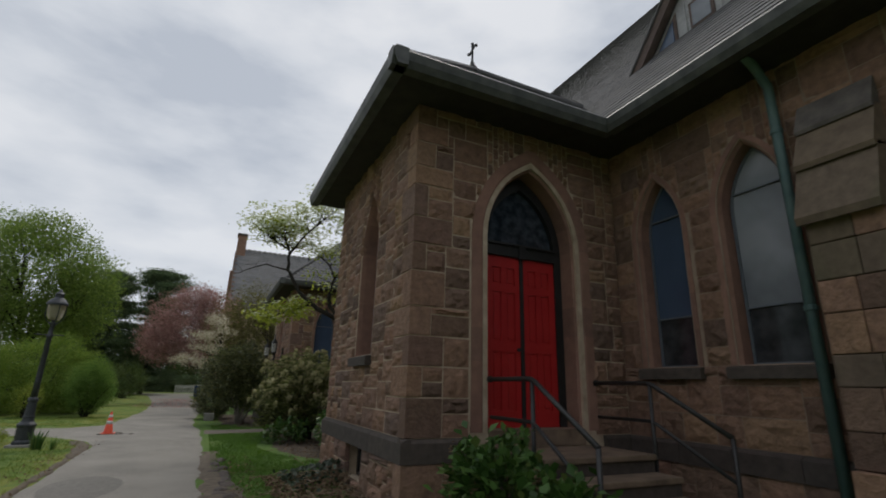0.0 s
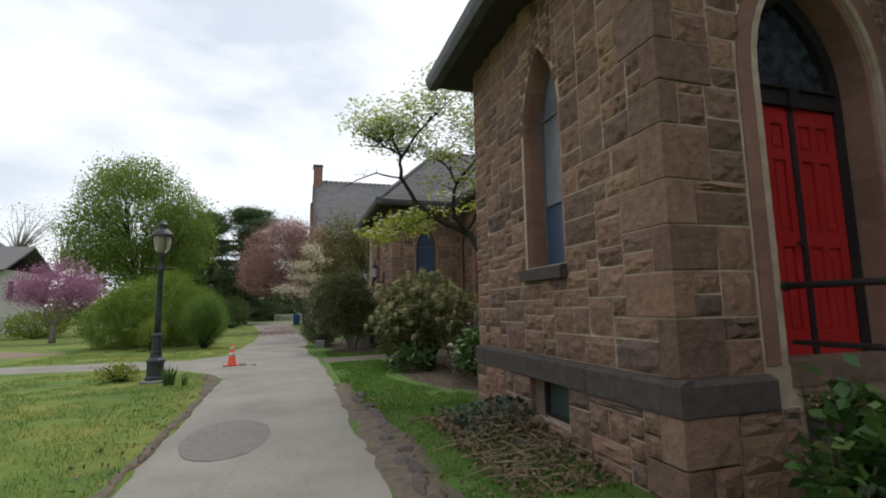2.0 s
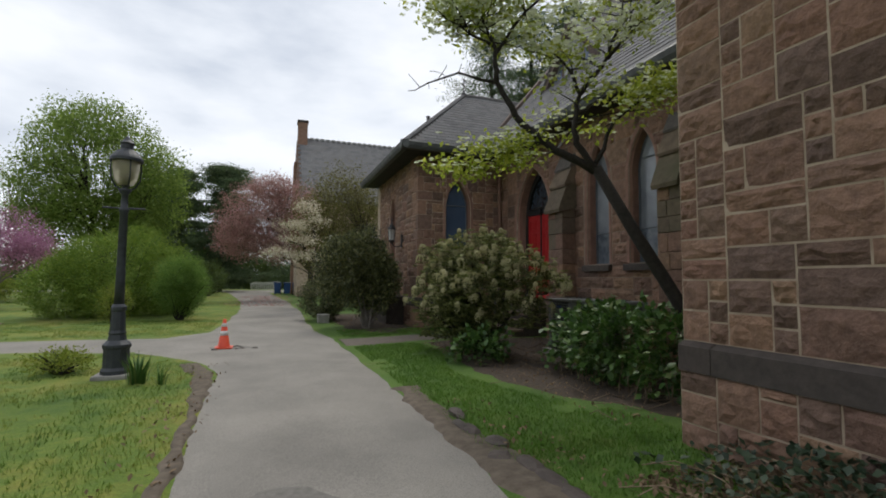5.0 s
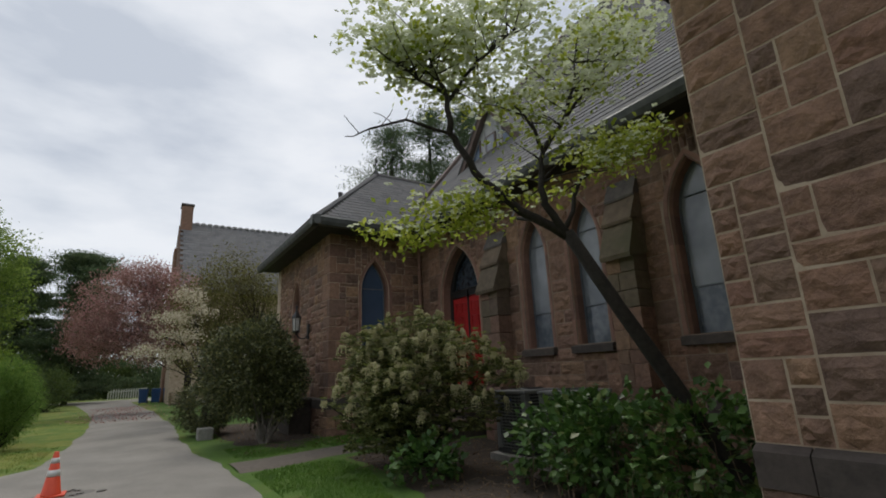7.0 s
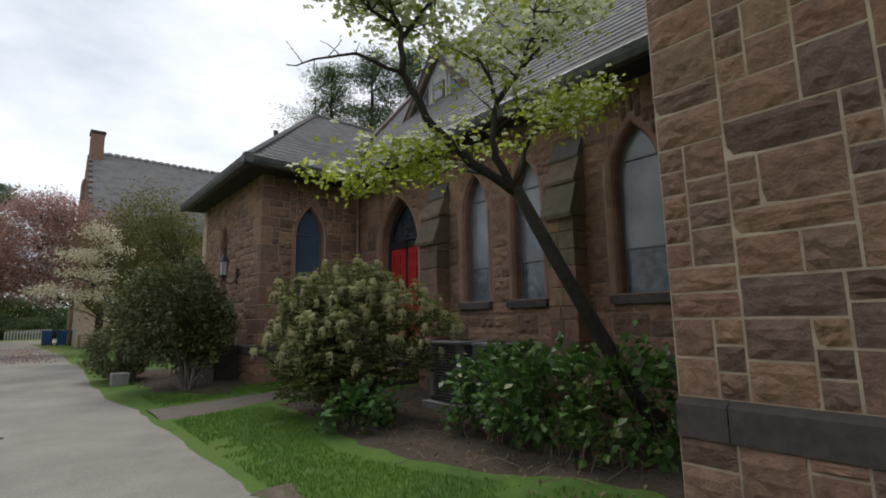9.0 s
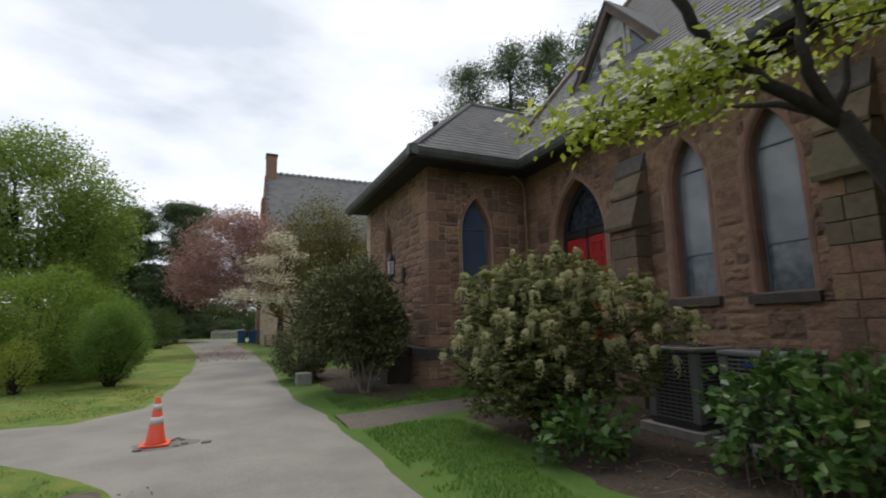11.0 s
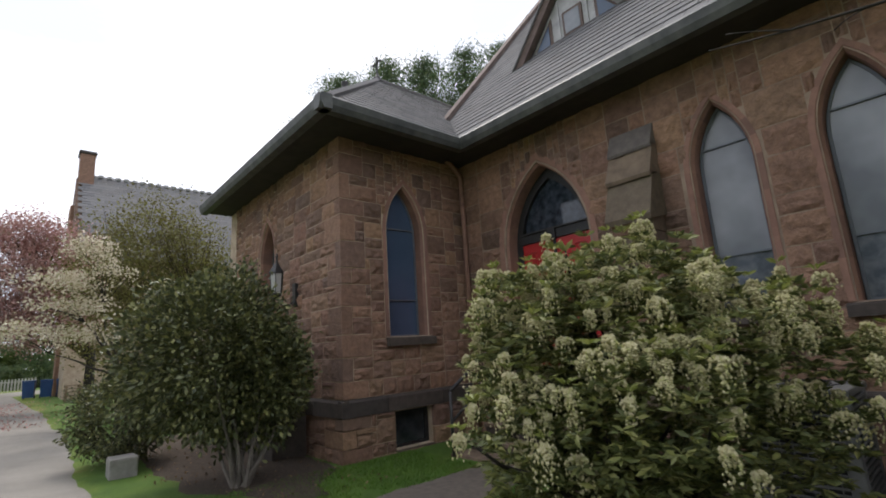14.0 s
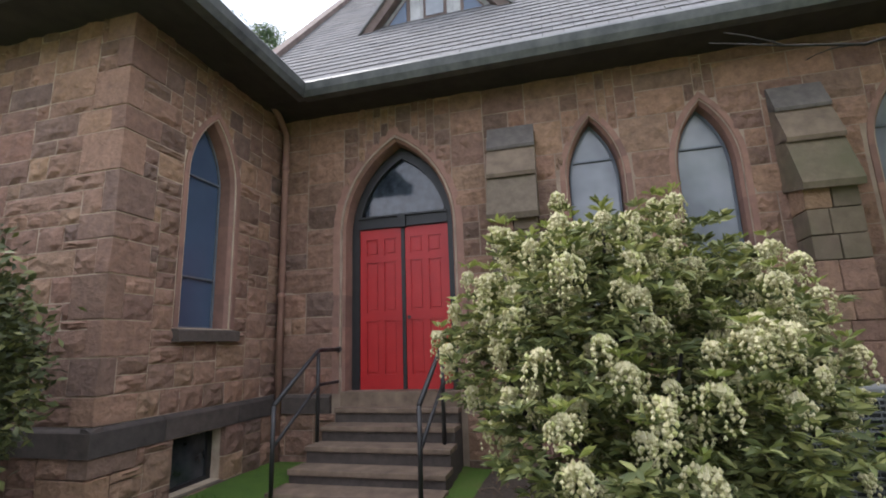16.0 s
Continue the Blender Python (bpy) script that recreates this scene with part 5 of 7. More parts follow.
L_PINEGREEN = leaf_mat("green_pine_needles", [(0.0, (0.06, 0.105, 0.05)), (0.6, (0.10, 0.15, 0.07)), (1.0, (0.16, 0.2, 0.09))], 0.6, 0.35)
L_FRESH = leaf_mat("fresh_maple_leaf", [(0.0, (0.12, 0.19, 0.035)), (0.5, (0.18, 0.265, 0.05)), (1.0, (0.26, 0.34, 0.085))], 0.6, 0.6)
L_CHERRY = leaf_mat("pink_cherry_blossom", [(0.0, (0.30, 0.15, 0.135)), (0.5, (0.42, 0.24, 0.215)), (0.85, (0.5, 0.33, 0.30)), (1.0, (0.16, 0.12, 0.06))], 0.7, 0.3)
L_REDBUD = leaf_mat("pink_redbud_blossom", [(0.0, (0.36, 0.15, 0.27)), (0.6, (0.48, 0.24, 0.38)), (1.0, (0.42, 0.22, 0.30))], 0.7, 0.3)
L_PINE = leaf_mat("dark_pine_needles", [(0.0, (0.035, 0.065, 0.034)), (0.6, (0.065, 0.10, 0.052)), (1.0, (0.11, 0.15, 0.075))], 0.6, 0.2)
L_WOOD = leaf_mat("far_wood_leaf", [(0.0, (0.05, 0.085, 0.022)), (0.5, (0.085, 0.13, 0.032)), (1.0, (0.14, 0.18, 0.05))], 0.7, 0.3)
L_IVY = leaf_mat("dark_ivy_leaf", [(0.0, (0.018, 0.035, 0.018)), (1.0, (0.04, 0.065, 0.032))], 0.4, 0.1)


def bush(name, label, blobs, clusters, per, spread, size, material, seed, stem=None, bark=BARK, aspect=0.45, shell=0.55, category="shrub", floor=0.04):
    root = empty(name, label, category)
    pts, out, cen, u = clustered(blobs, clusters, per, spread, seed, shell, floor)
    r = np.random.RandomState(seed + 1)
    leaf_mesh("foliage", pts, size * (0.65 + 0.7 * r.rand(len(pts))), material, root, seed + 2, aspect, 0.3, out)
    bm = bmesh.new()
    base = stem or (blobs[0][0][0], blobs[0][0][1], 0.0)
    idx = r.choice(len(cen), min(16, len(cen)), replace=False)
    for k in idx:
        off = Vector((r.uniform(-0.08, 0.08), r.uniform(-0.08, 0.08), 0))
        branches(bm, Vector(base) + off + Vector((0, 0, -0.05)), [cen[k]], 0.03, int(seed + k), 5)
    part("stem_frame", bm, bark, root)
    return root


# leaning flowering dogwood beside the porch
def dogwood():
    root = empty("dogwood_tree", "leaning dogwood tree with white bracts by the church wall", "tree")
    base, fork = Vector((4.68, 10.91, -0.15)), Vector((3.28, 11.77, 2.78))
    bm = bmesh.new()
    tube(bm, [base, base + Vector((-0.09, 0.06, 0.28)), base.lerp(fork, 0.35) + Vector((0.02, 0.03, 0)), base.lerp(fork, 0.7) + Vector((-0.02, 0.02, 0.02)), fork], [0.13, 0.098, 0.085, 0.076, 0.07], 10)
    part("trunk", bm, BARK, root, smooth=True)
    r = random.Random(5)
    # each limb: its points, the radius at its foot, whether it is a low leafy one
    limbs = [([(3.3, 11.63, 2.8), (2.81, 11.73, 3.06), (2.42, 11.81, 3.39), (2.2, 11.85, 3.74), (2.08, 11.87, 3.93)], 0.055, None),
             ([(2.08, 11.87, 3.93), (1.63, 11.96, 4.04), (1.26, 12.04, 3.9), (1.02, 12.09, 3.79)], 0.02, 0),
             ([(2.08, 11.87, 3.9), (2.08, 11.87, 4.36), (1.97, 11.9, 4.65), (1.89, 11.91, 5.05)], 0.038, 2),
             ([(2.08, 11.87, 4.3), (2.45, 11.8, 4.88), (2.84, 11.72, 5.3), (3.15, 11.66, 5.6)], 0.026, 2),
             ([(2.07, 11.88, 4.4), (1.68, 11.98, 4.66), (1.5, 12.04, 4.78)], 0.022, 2),
             ([(2.66, 11.76, 3.21), (2.35, 11.95, 3.05), (2.05, 12.15, 2.97), (1.85, 12.3, 2.84)], 0.022, 1),
             ([(3.32, 11.62, 2.8), (3.02, 11.6, 3.13), (3.0, 11.6, 3.37), (3.08, 11.6, 3.77), (2.93, 11.6, 4.08), (2.73, 11.59, 4.25)], 0.05, 3),
             ([(3.08, 11.6, 3.77), (3.4, 11.62, 4.16), (3.67, 11.63, 4.72), (3.81, 11.64, 5.3)], 0.035, 2),
             ([(3.5, 11.62, 4.3), (4.03, 11.65, 4.89), (4.78, 11.69, 5.7)], 0.024, 2),
             ([(3.3, 11.62, 2.9), (3.59, 11.63, 3.48), (4.13, 11.66, 3.92), (4.87, 11.69, 4.29)], 0.03, 1)]
    tips = []
    bm = bmesh.new()
    for n, (pts, rad, leafy) in enumerate(limbs):
        pts = [Vector((p[0] - 0.03, p[1] + 0.15 + 0.12 * (3.3 - p[0]), p[2] - 0.06)) for p in pts]
        fine = []
        for p, q in zip(pts, pts[1:]):
            for k in range(3):
                fine.append(p.lerp(q, k / 3) + Vector((r.uniform(-1, 1), r.uniform(-1, 1), r.uniform(-1, 1))) * 0.02 * (k > 0))
        fine.append(pts[-1])
        tip = 0.6 if leafy is None else 0.22
        tube(bm, fine, [max(0.005, rad * (1 - (1 - tip) * k / (len(fine) - 1))) for k in range(len(fine))], 7)
        if leafy is None or leafy == 0:
            for k in range(5 if leafy == 0 else 0):
                s = fine[3 + k]
                branches(bm, s, [s + Vector((r.uniform(-0.3, 0.1), r.uniform(-0.2, 0.2), r.uniform(-0.12, 0.25)))], 0.007, 60 + k, 4, 0.15, 3)
            continue
        for k in range({1: 15, 2: 20, 3: 10}[leafy]):
            s = fine[r.randrange(len(fine) // 3, len(fine))]
            wide = 0.32 if leafy == 1 else 0.55
            e = s + Vector((r.uniform(-wide, wide), r.uniform(-wide, wide), r.uniform(-0.16, 0.22) if leafy == 1 else r.uniform(-0.05, 0.45)))
            branches(bm, s, [e], 0.011, k + n * 20, 5, 0.15, 4)
            tips.append((e, leafy))
        tips.append((fine[-1], leafy))
    # long bare branch along the wall
    low = [Vector((3.28, 11.77, 2.76)), Vector((3.2, 12.1, 3.0)), Vector((3.15, 12.5, 3.15)), Vector((3.6, 12.9, 3.5)), Vector((3.68, 13.4, 3.44)), Vector((3.66, 13.9, 3.52)), Vector((3.62, 14.4, 3.62))]
    tube(bm, low, [0.034, 0.026, 0.02, 0.015, 0.011, 0.008, 0.004], 6)
    for k in (2, 3, 4, 5):
        branches(bm, low[k], [low[k] + Vector((r.uniform(-0.2, 0.2), r.uniform(0.2, 0.45), r.uniform(-0.05, 0.25)))], 0.008, 40 + k, 5, 0.2)
    part("branch_frame", bm, BARK, root, smooth=True)
    nr = np.random.RandomState(11)
    green, white = [], []
    for e, leafy in tips:
        n, m = {1: (66, 10), 2: (22, 25), 3: (40, 18)}[leafy]
        wide = 0.17 if leafy == 1 else 0.19
        green.append(nr.normal(size=(n, 3)) * np.array([wide, wide, 0.065]) + np.array(e) + np.array([0, 0, 0.02]))
        white.append(nr.normal(size=(m, 3)) * np.array([wide, wide, 0.04]) + np.array(e) + np.array([0, 0, 0.08]))
    g, w = np.concatenate(green), np.concatenate(white)
    leaf_mesh("leaf_canopy", g, 0.055 + 0.045 * nr.rand(len(g)), L_DOG, root, 3, 0.55, 0.5)
    w4 = np.repeat(w, 4, 0)
    ang = np.tile(np.arange(4) * math.pi / 2, len(w)) + np.repeat(nr.rand(len(w)) * 3, 4)
    out = np.stack([np.cos(ang), np.sin(ang), np.full(len(ang), 0.1)], 1)
    leaf_mesh("bract_canopy", w4 + out * 0.024, np.full(len(w4), 0.05), L_WHITE, root, 4, 0.8, 0.85, out * 4)


dogwood()


# big flowering pieris in front of the nave door
def pieris():
    root = empty("pieris_shrub", "large pieris shrub hung with cream flower clusters before the red door", "shrub")
    blobs = [((3.2, 15.2, 1.25), (0.95, 0.95, 0.85)), ((3.3, 15.2, 1.9), (0.72, 0.72, 0.42)), ((2.65, 15.6, 1.62), (0.55, 0.5, 0.45)), ((2.4, 15.6, 0.95), (0.5, 0.5, 0.38)),
             ((3.7, 14.55, 1.52), (0.6, 0.55, 0.36)), ((4.0, 14.1, 1.28), (0.34, 0.38, 0.18)), ((3.15, 16.0, 1.35), (0.6, 0.42, 0.5)), ((2.7, 14.8, 1.0), (0.6, 0.5, 0.48)),
             ((3.0, 15.0, 0.6), (0.72, 0.72, 0.38)), ((3.7, 14.35, 0.8), (0.5, 0.45, 0.34)), ((2.6, 15.3, 0.5), (0.6, 0.6, 0.34))]
    pts, out, cen, u = clustered(blobs, 2500, 1, 0.0, 31, 0.45, 0.15)
    nr = np.random.RandomState(32)
    P, D = [], []
    for p, o in zip(cen, u):
        if p[2] < 0.15:
            continue
        for k in range(11):
            a = nr.rand() * 6.283
            d = np.array([math.cos(a), math.sin(a), nr.uniform(-0.25, 0.5)]) + o * 0.4
            d /= np.linalg.norm(d)
            P.append(p + d * 0.045)
            D.append(d)
    P, D = np.array(P), np.array(D)
    leaf_mesh("foliage", P, 0.07 + 0.04 * nr.rand(len(P)), L_PIERIS, root, 33, 0.32, 0.4, D * 3)
    bm = bmesh.new()
    for k in range(26):
        branches(bm, (3.35 + nr.uniform(-0.15, 0.15), 15.2 + nr.uniform(-0.15, 0.15), -0.1), [cen[nr.randint(len(cen))]], 0.035, k, 6, 0.2)
    part("stem_frame", bm, BARK, root)
    # drooping flower clusters
    order = [i for i in range(len(cen)) if (u[i][2] > -0.2 and cen[i][2] > 0.55 + 0.5 * nr.rand())]
    nr.shuffle(order)
    fv, ff, nP, nD = [], [], [], []
    octa = [(1, 0, 0), (-1, 0, 0), (0, 1, 0), (0, -1, 0), (0, 0, 1.4), (0, 0, -1.4)]
    of = [(0, 2, 4), (2, 1, 4), (1, 3, 4), (3, 0, 4), (2, 0, 5), (1, 2, 5), (3, 1, 5), (0, 3, 5)]
    for i in order[:400]:
        p = cen[i] + u[i] * 0.07 + np.array([0, 0, 0.03])
        big = nr.uniform(0.7, 1.5)
        lean = math.atan2(u[i][1], u[i][0])
        for s in range(nr.randint(10, 16)):
            a = lean + nr.normal() * 1.3
            hx, hy = math.cos(a), math.sin(a)
            reach, fall = nr.uniform(0.01, 0.075) * big, nr.uniform(0.06, 0.18) * big
            for q in range(9):
                t = (q + 1) / 9
                x = p + np.array([hx * reach * math.sin(t * 1.6), hy * reach * math.sin(t * 1.6), 0.03 * math.sin(t * 2.2) - fall * t * t])
                x += nr.normal(size=3) * 0.006
                sz = 0.0115 * (1.25 - 0.6 * t) * nr.uniform(0.8, 1.25)
                o = len(fv)
                fv.extend((x[0] + v[0] * sz, x[1] + v[1] * sz, x[2] + v[2] * sz) for v in octa)
                ff.extend(tuple(o + w for w in f) for f in of)
        if nr.rand() < 0.75:
            for s in range(9):
                a = nr.rand() * 6.283
                d = np.array([math.cos(a), math.sin(a), 0.5])
                nP.append(p + d * 0.04 + np.array([0, 0, 0.05]))
                nD.append(d)
    raw("blossom", fv, ff, L_FLOWER, root)["label"] = "drooping cream flower clusters"
    leaf_mesh("young_leaves", np.array(nP), 0.06 + 0.03 * nr.rand(len(nP)), L_PIERNEW, root, 35, 0.34, 0.5, np.array(nD) * 3)


pieris()


def hydrangea(label, blobs, clusters, seed, heads):
    root = empty("hydrangea_shrub", label, "shrub", "hydrangea shrubs")
    pts, out, cen, u = clustered(blobs, clusters, 7, 0.05, seed, 0.5, 0.03)
    nr = np.random.RandomState(seed)
    leaf_mesh("foliage", pts, 0.075 + 0.06 * nr.rand(len(pts)), L_HYD, root, seed + 1, 0.72, 0.55, out)
    bm = bmesh.new()
    for k in range(min(60, clusters // 8)):
        c = cen[nr.randint(len(cen))]
        branches(bm, (c[0] + nr.uniform(-0.15, 0.15), c[1] + nr.uniform(-0.15, 0.15), ground_z(c[0], c[1]) - 0.03), [c], 0.009, k, 4, 0.15, 3)
    part("stem_frame", bm, DRYSTEM, root, "thin dry brown stems")
    for k in range(heads):
        i = nr.randint(len(cen))
        if u[i][2] > 0:
            hp = cen[i] + u[i] * 0.06 + nr.normal(size=(80, 3)) * 0.035
            tagged(leaf_mesh("dry_flower_head", hp, np.full(len(hp), 0.024), L_BROWN, root, seed + 3 + k, 0.8, 0.3), "dry brown flower head", "", "", "stuff")
    return root


DRYSTEM = plain_mat("dry_stem", (0.10, 0.07, 0.045), (0.2, 0.15, 0.10), 9.0, 0.9)
hydrangea("leafy green hydrangea shrub with dry heads in the mulch bed", [((4.1, 12.9, 0.42), (0.85, 0.6, 0.62)), ((3.9, 12.0, 0.45), (0.9, 0.7, 0.66))], 450, 51, 12)
hydrangea("leafy green hydrangea shrub with dry heads beside the dogwood", [((4.2, 11.1, 0.45), (0.95, 0.65, 0.66))], 240, 53, 6)
hydrangea("low leafy hydrangea under the pieris", [((2.75, 14.05, 0.22), (0.5, 0.45, 0.4))], 90, 55, 0)
hydrangea("leafy hydrangea with dry heads before the porch steps", [((3.15, 5.0, 0.48), (0.48, 0.6, 0.5)), ((3.3, 4.4, 0.38), (0.42, 0.48, 0.42))], 430, 57, 11)

bush("holly_bush", "rounded dark green holly bush beside the drive", [((1.72, 20.1, 1.62), (1.05, 1.15, 1.12)), ((2.2, 19.8, 1.3), (0.7, 0.7, 0.8))], 2300, 14, 0.075, 0.075, L_HOLLY, 61, (1.95, 19.7, 0), PALEBARK, 0.5, 0.45)
bush("evergreen_shrub", "low clipped green evergreen shrub behind the holly", [((1.15, 22.9, 0.72), (0.72, 0.85, 0.72))], 900, 12, 0.06, 0.06, L_HOLLY, 63, None, BARK, 0.5, 0.6)
bush("forsythia_mound", "large mounded yellow-green shrub on the lawn", [((-5.3, 26.2, 1.4), (1.9, 2.0, 1.6)), ((-6.7, 25.9, 1.0), (1.3, 1.5, 1.15)), ((-4.2, 26.4, 1.15), (1.2, 1.3, 1.3))], 3400, 18, 0.11, 0.075, L_MOUND, 65, None, BARK, 0.45, 0.72)
bush("feathery_shrub", "feathery light green shrub on the lawn", [((-3.2, 24.1, 1.1), (0.8, 0.8, 0.98))], 1100, 18, 0.09, 0.065, L_SPRING, 67, None, BARK, 0.3, 0.3)
bush("golden_shrub", "small golden green shrub before the mound", [((-4.9, 23.6, 0.62), (0.45, 0.5, 0.62))], 240, 10, 0.08, 0.06, L_YELLOW, 69, None, BARK, 0.4, 0.3)
bush("low_golden_shrub", "low golden shrub on the lawn by the lamp", [((-3.25, 14.9, 0.16), (0.42, 0.36, 0.17))], 190, 9, 0.05, 0.05, L_YELLOW, 71, None, BARK, 0.4, 0.3)


def tuft(name, label, p, n, h, material, seed, w=0.012):
    r = random.Random(seed)
    vs, fs = [], []
    for k in range(n):
        a, s = r.uniform(0, 6.28), r.uniform(0.2, 1)
        b = Vector(p) + Vector((math.cos(a), math.sin(a), 0)) * s * h * 0.3
        out = Vector((math.cos(a), math.sin(a), 0)) * h * r.uniform(0.1, 0.45)
        side = Vector((-math.sin(a), math.cos(a), 0)) * w
        o = len(vs)
        hh = h * r.uniform(0.6, 1.1)
        for t, ww in ((0, 1), (0.5, 0.9), (1, 0.1)):
            c = b + out * t * t + Vector((0, 0, hh * (t - 0.15 * t * t)))
            vs += [tuple(c - side * ww), tuple(c + side * ww)]
        fs += [(o, o + 1, o + 3, o + 2), (o + 2, o + 3, o + 5, o + 4)]
    return tagged(raw(name, vs, fs, material), label, "plant")


tuft("iris_clump", "upright clump of green iris blades by the lamp post", (-2.12, 13.9, 0.0), 40, 0.42, L_HYD, 3, 0.014)
tuft("iris_clump", "small clump of green iris blades near the drive", (-1.85, 13.75, 0.0), 10, 0.28, L_HYD, 4, 0.012)
tuft("daylily_clump", "clump of bright green daylily blades on the lawn", (-5.2, 13.8, 0.0), 90, 0.5, L_SPRING, 5, 0.014)


def broadleaf(name, label, base, height, blobs, clusters, per, spread, size, material, seed, r0, bark=BARK, fork=0.35, shell=0.4, limbs=40, category="tree", multi=1):
    root = empty(name, label, category)
    r = random.Random(seed)
    nr = np.random.RandomState(seed)
    pts, out, cen, u = clustered(blobs, clusters, per, spread, seed, shell, 0.2)
    b = Vector(base)
    top = Vector(blobs[0][0])
    fk = b.lerp(top, 0.0) + Vector((0, 0, height * fork))
    bm = bmesh.new()
    tube(bm, [b - Vector((0, 0, 0.1)), b + Vector((0, 0, 0.25)), b.lerp(fk, 0.6), fk], [r0 * 1.35, r0 * 1.05, r0 * 0.9, r0 * 0.8], 9)
    part("trunk", bm, bark, root, smooth=True)
    bm = bmesh.new()
    hubs = []
    for k in range(7):
        c = cen[nr.randint(len(cen))]
        h = fk.lerp(Vector(c), 0.55)
        branches(bm, fk - Vector((0, 0, 0.1 * height * fork * (k % 3))), [h], r0 * 0.5, k + seed, 6, 0.12)
        hubs.append(h)
    for k in range(limbs):
        c = Vector(cen[nr.randint(len(cen))])
        h = min(hubs, key=lambda q: (q - c).length)
        branches(bm, h, [c], r0 * 0.16, 50 + k + seed, 4, 0.12, 4)
    part("branch_frame", bm, bark, root)
    leaf_mesh("crown", pts, size * (0.65 + 0.7 * nr.rand(len(pts))), material, root, seed + 2, 0.6, 0.3)
    return root


broadleaf("maple_tree", "tall spreading tree in fresh green leaf beyond the lawn", (-11.2, 45, 0), 13, [((-11.6, 45, 8.6), (4.6, 4.4, 4.6)), ((-14.3, 45.5, 7.0), (2.8, 2.8, 3.0)), ((-8.6, 44.5, 7.2), (2.6, 2.8, 3.2)), ((-11.3, 45, 5.0), (4.6, 3.6, 2.2)), ((-12.2, 45, 11.4), (2.6, 2.4, 2.0))],
          2000, 30, 0.34, 0.165, L_FRESH, 81, 0.36, fork=0.24, shell=0.45, limbs=90)
broadleaf("bare_tree", "tall tree with pale bare twigs in the distance", (-24, 60, 0), 13, [((-24, 60, 8.5), (6.5, 4, 4.4))], 420, 5, 0.4, 0.16, L_YELLOW, 83, 0.3, PALEBARK, 0.3, 0.3, 150)
broadleaf("redbud_tree", "small redbud tree covered in pink blossom", (-11.4, 32, 0), 4.3, [((-11.3, 32, 2.85), (1.9, 1.7, 1.35)), ((-12.4, 32, 2.5), (1.0, 1.1, 0.9)), ((-10.1, 32, 2.5), (1.0, 1.1, 0.9))], 1000, 16, 0.14, 0.075, L_REDBUD, 85, 0.13, PALEBARK, 0.2, 0.3, 60)
broadleaf("cherry_tree", "ornamental cherry tree full of dull pink blossom over the drive", (2.0, 39.0, 0), 7.6, [((-0.8, 38.2, 5.0), (2.6, 2.4, 2.5)), ((0.9, 38.4, 5.4), (2.0, 2.0, 2.3)), ((-2.3, 38, 4.0), (1.5, 1.6, 1.6)), ((-0.6, 38, 6.9), (1.4, 1.4, 0.9)), ((0.2, 38, 3.4), (2.4, 1.8, 1.0))], 2300, 22, 0.2, 0.10, L_CHERRY, 87, 0.2, fork=0.3, shell=0.3, limbs=60)
L_CREAM = leaf_mat("cream_bract", [(0.0, (0.52, 0.46, 0.35)), (0.6, (0.7, 0.63, 0.5)), (1.0, (0.3, 0.3, 0.14))], 0.6, 0.3)
broadleaf("small_dogwood_tree", "small dogwood tree with cream bracts in tiers beyond the holly", (1.6, 27.2, 0), 4.6, [((0.8, 27, 4.3), (0.6, 0.6, 0.26)), ((0.4, 27, 3.5), (0.85, 0.7, 0.2)), ((-0.35, 27, 2.4), (0.7, 0.7, 0.2)), ((0.8, 27, 2.3), (0.8, 0.7, 0.22)), ((1.2, 27, 3.8), (0.6, 0.7, 0.2)), ((0.5, 27, 2.95), (0.9, 0.7, 0.18))], 230, 16, 0.09, 0.075, L_CREAM, 89, 0.06, fork=0.3, shell=0.2, limbs=40)
broadleaf("young_maple_tree", "slender tree in thin yellow-green leaf beyond the vestry", (3.0, 31, 0), 7, [((2.8, 31, 5.0), (1.9, 1.8, 2.1)), ((1.6, 30.5, 3.9), (1.5, 1.5, 1.6)), ((4.0, 31, 4.6), (1.6, 1.6, 1.8)), ((2.4, 30, 2.4), (1.9, 1.5, 1.4))], 1700, 18, 0.22, 0.085, L_OLIVE, 91, 0.12, fork=0.25, shell=0.25, limbs=70)


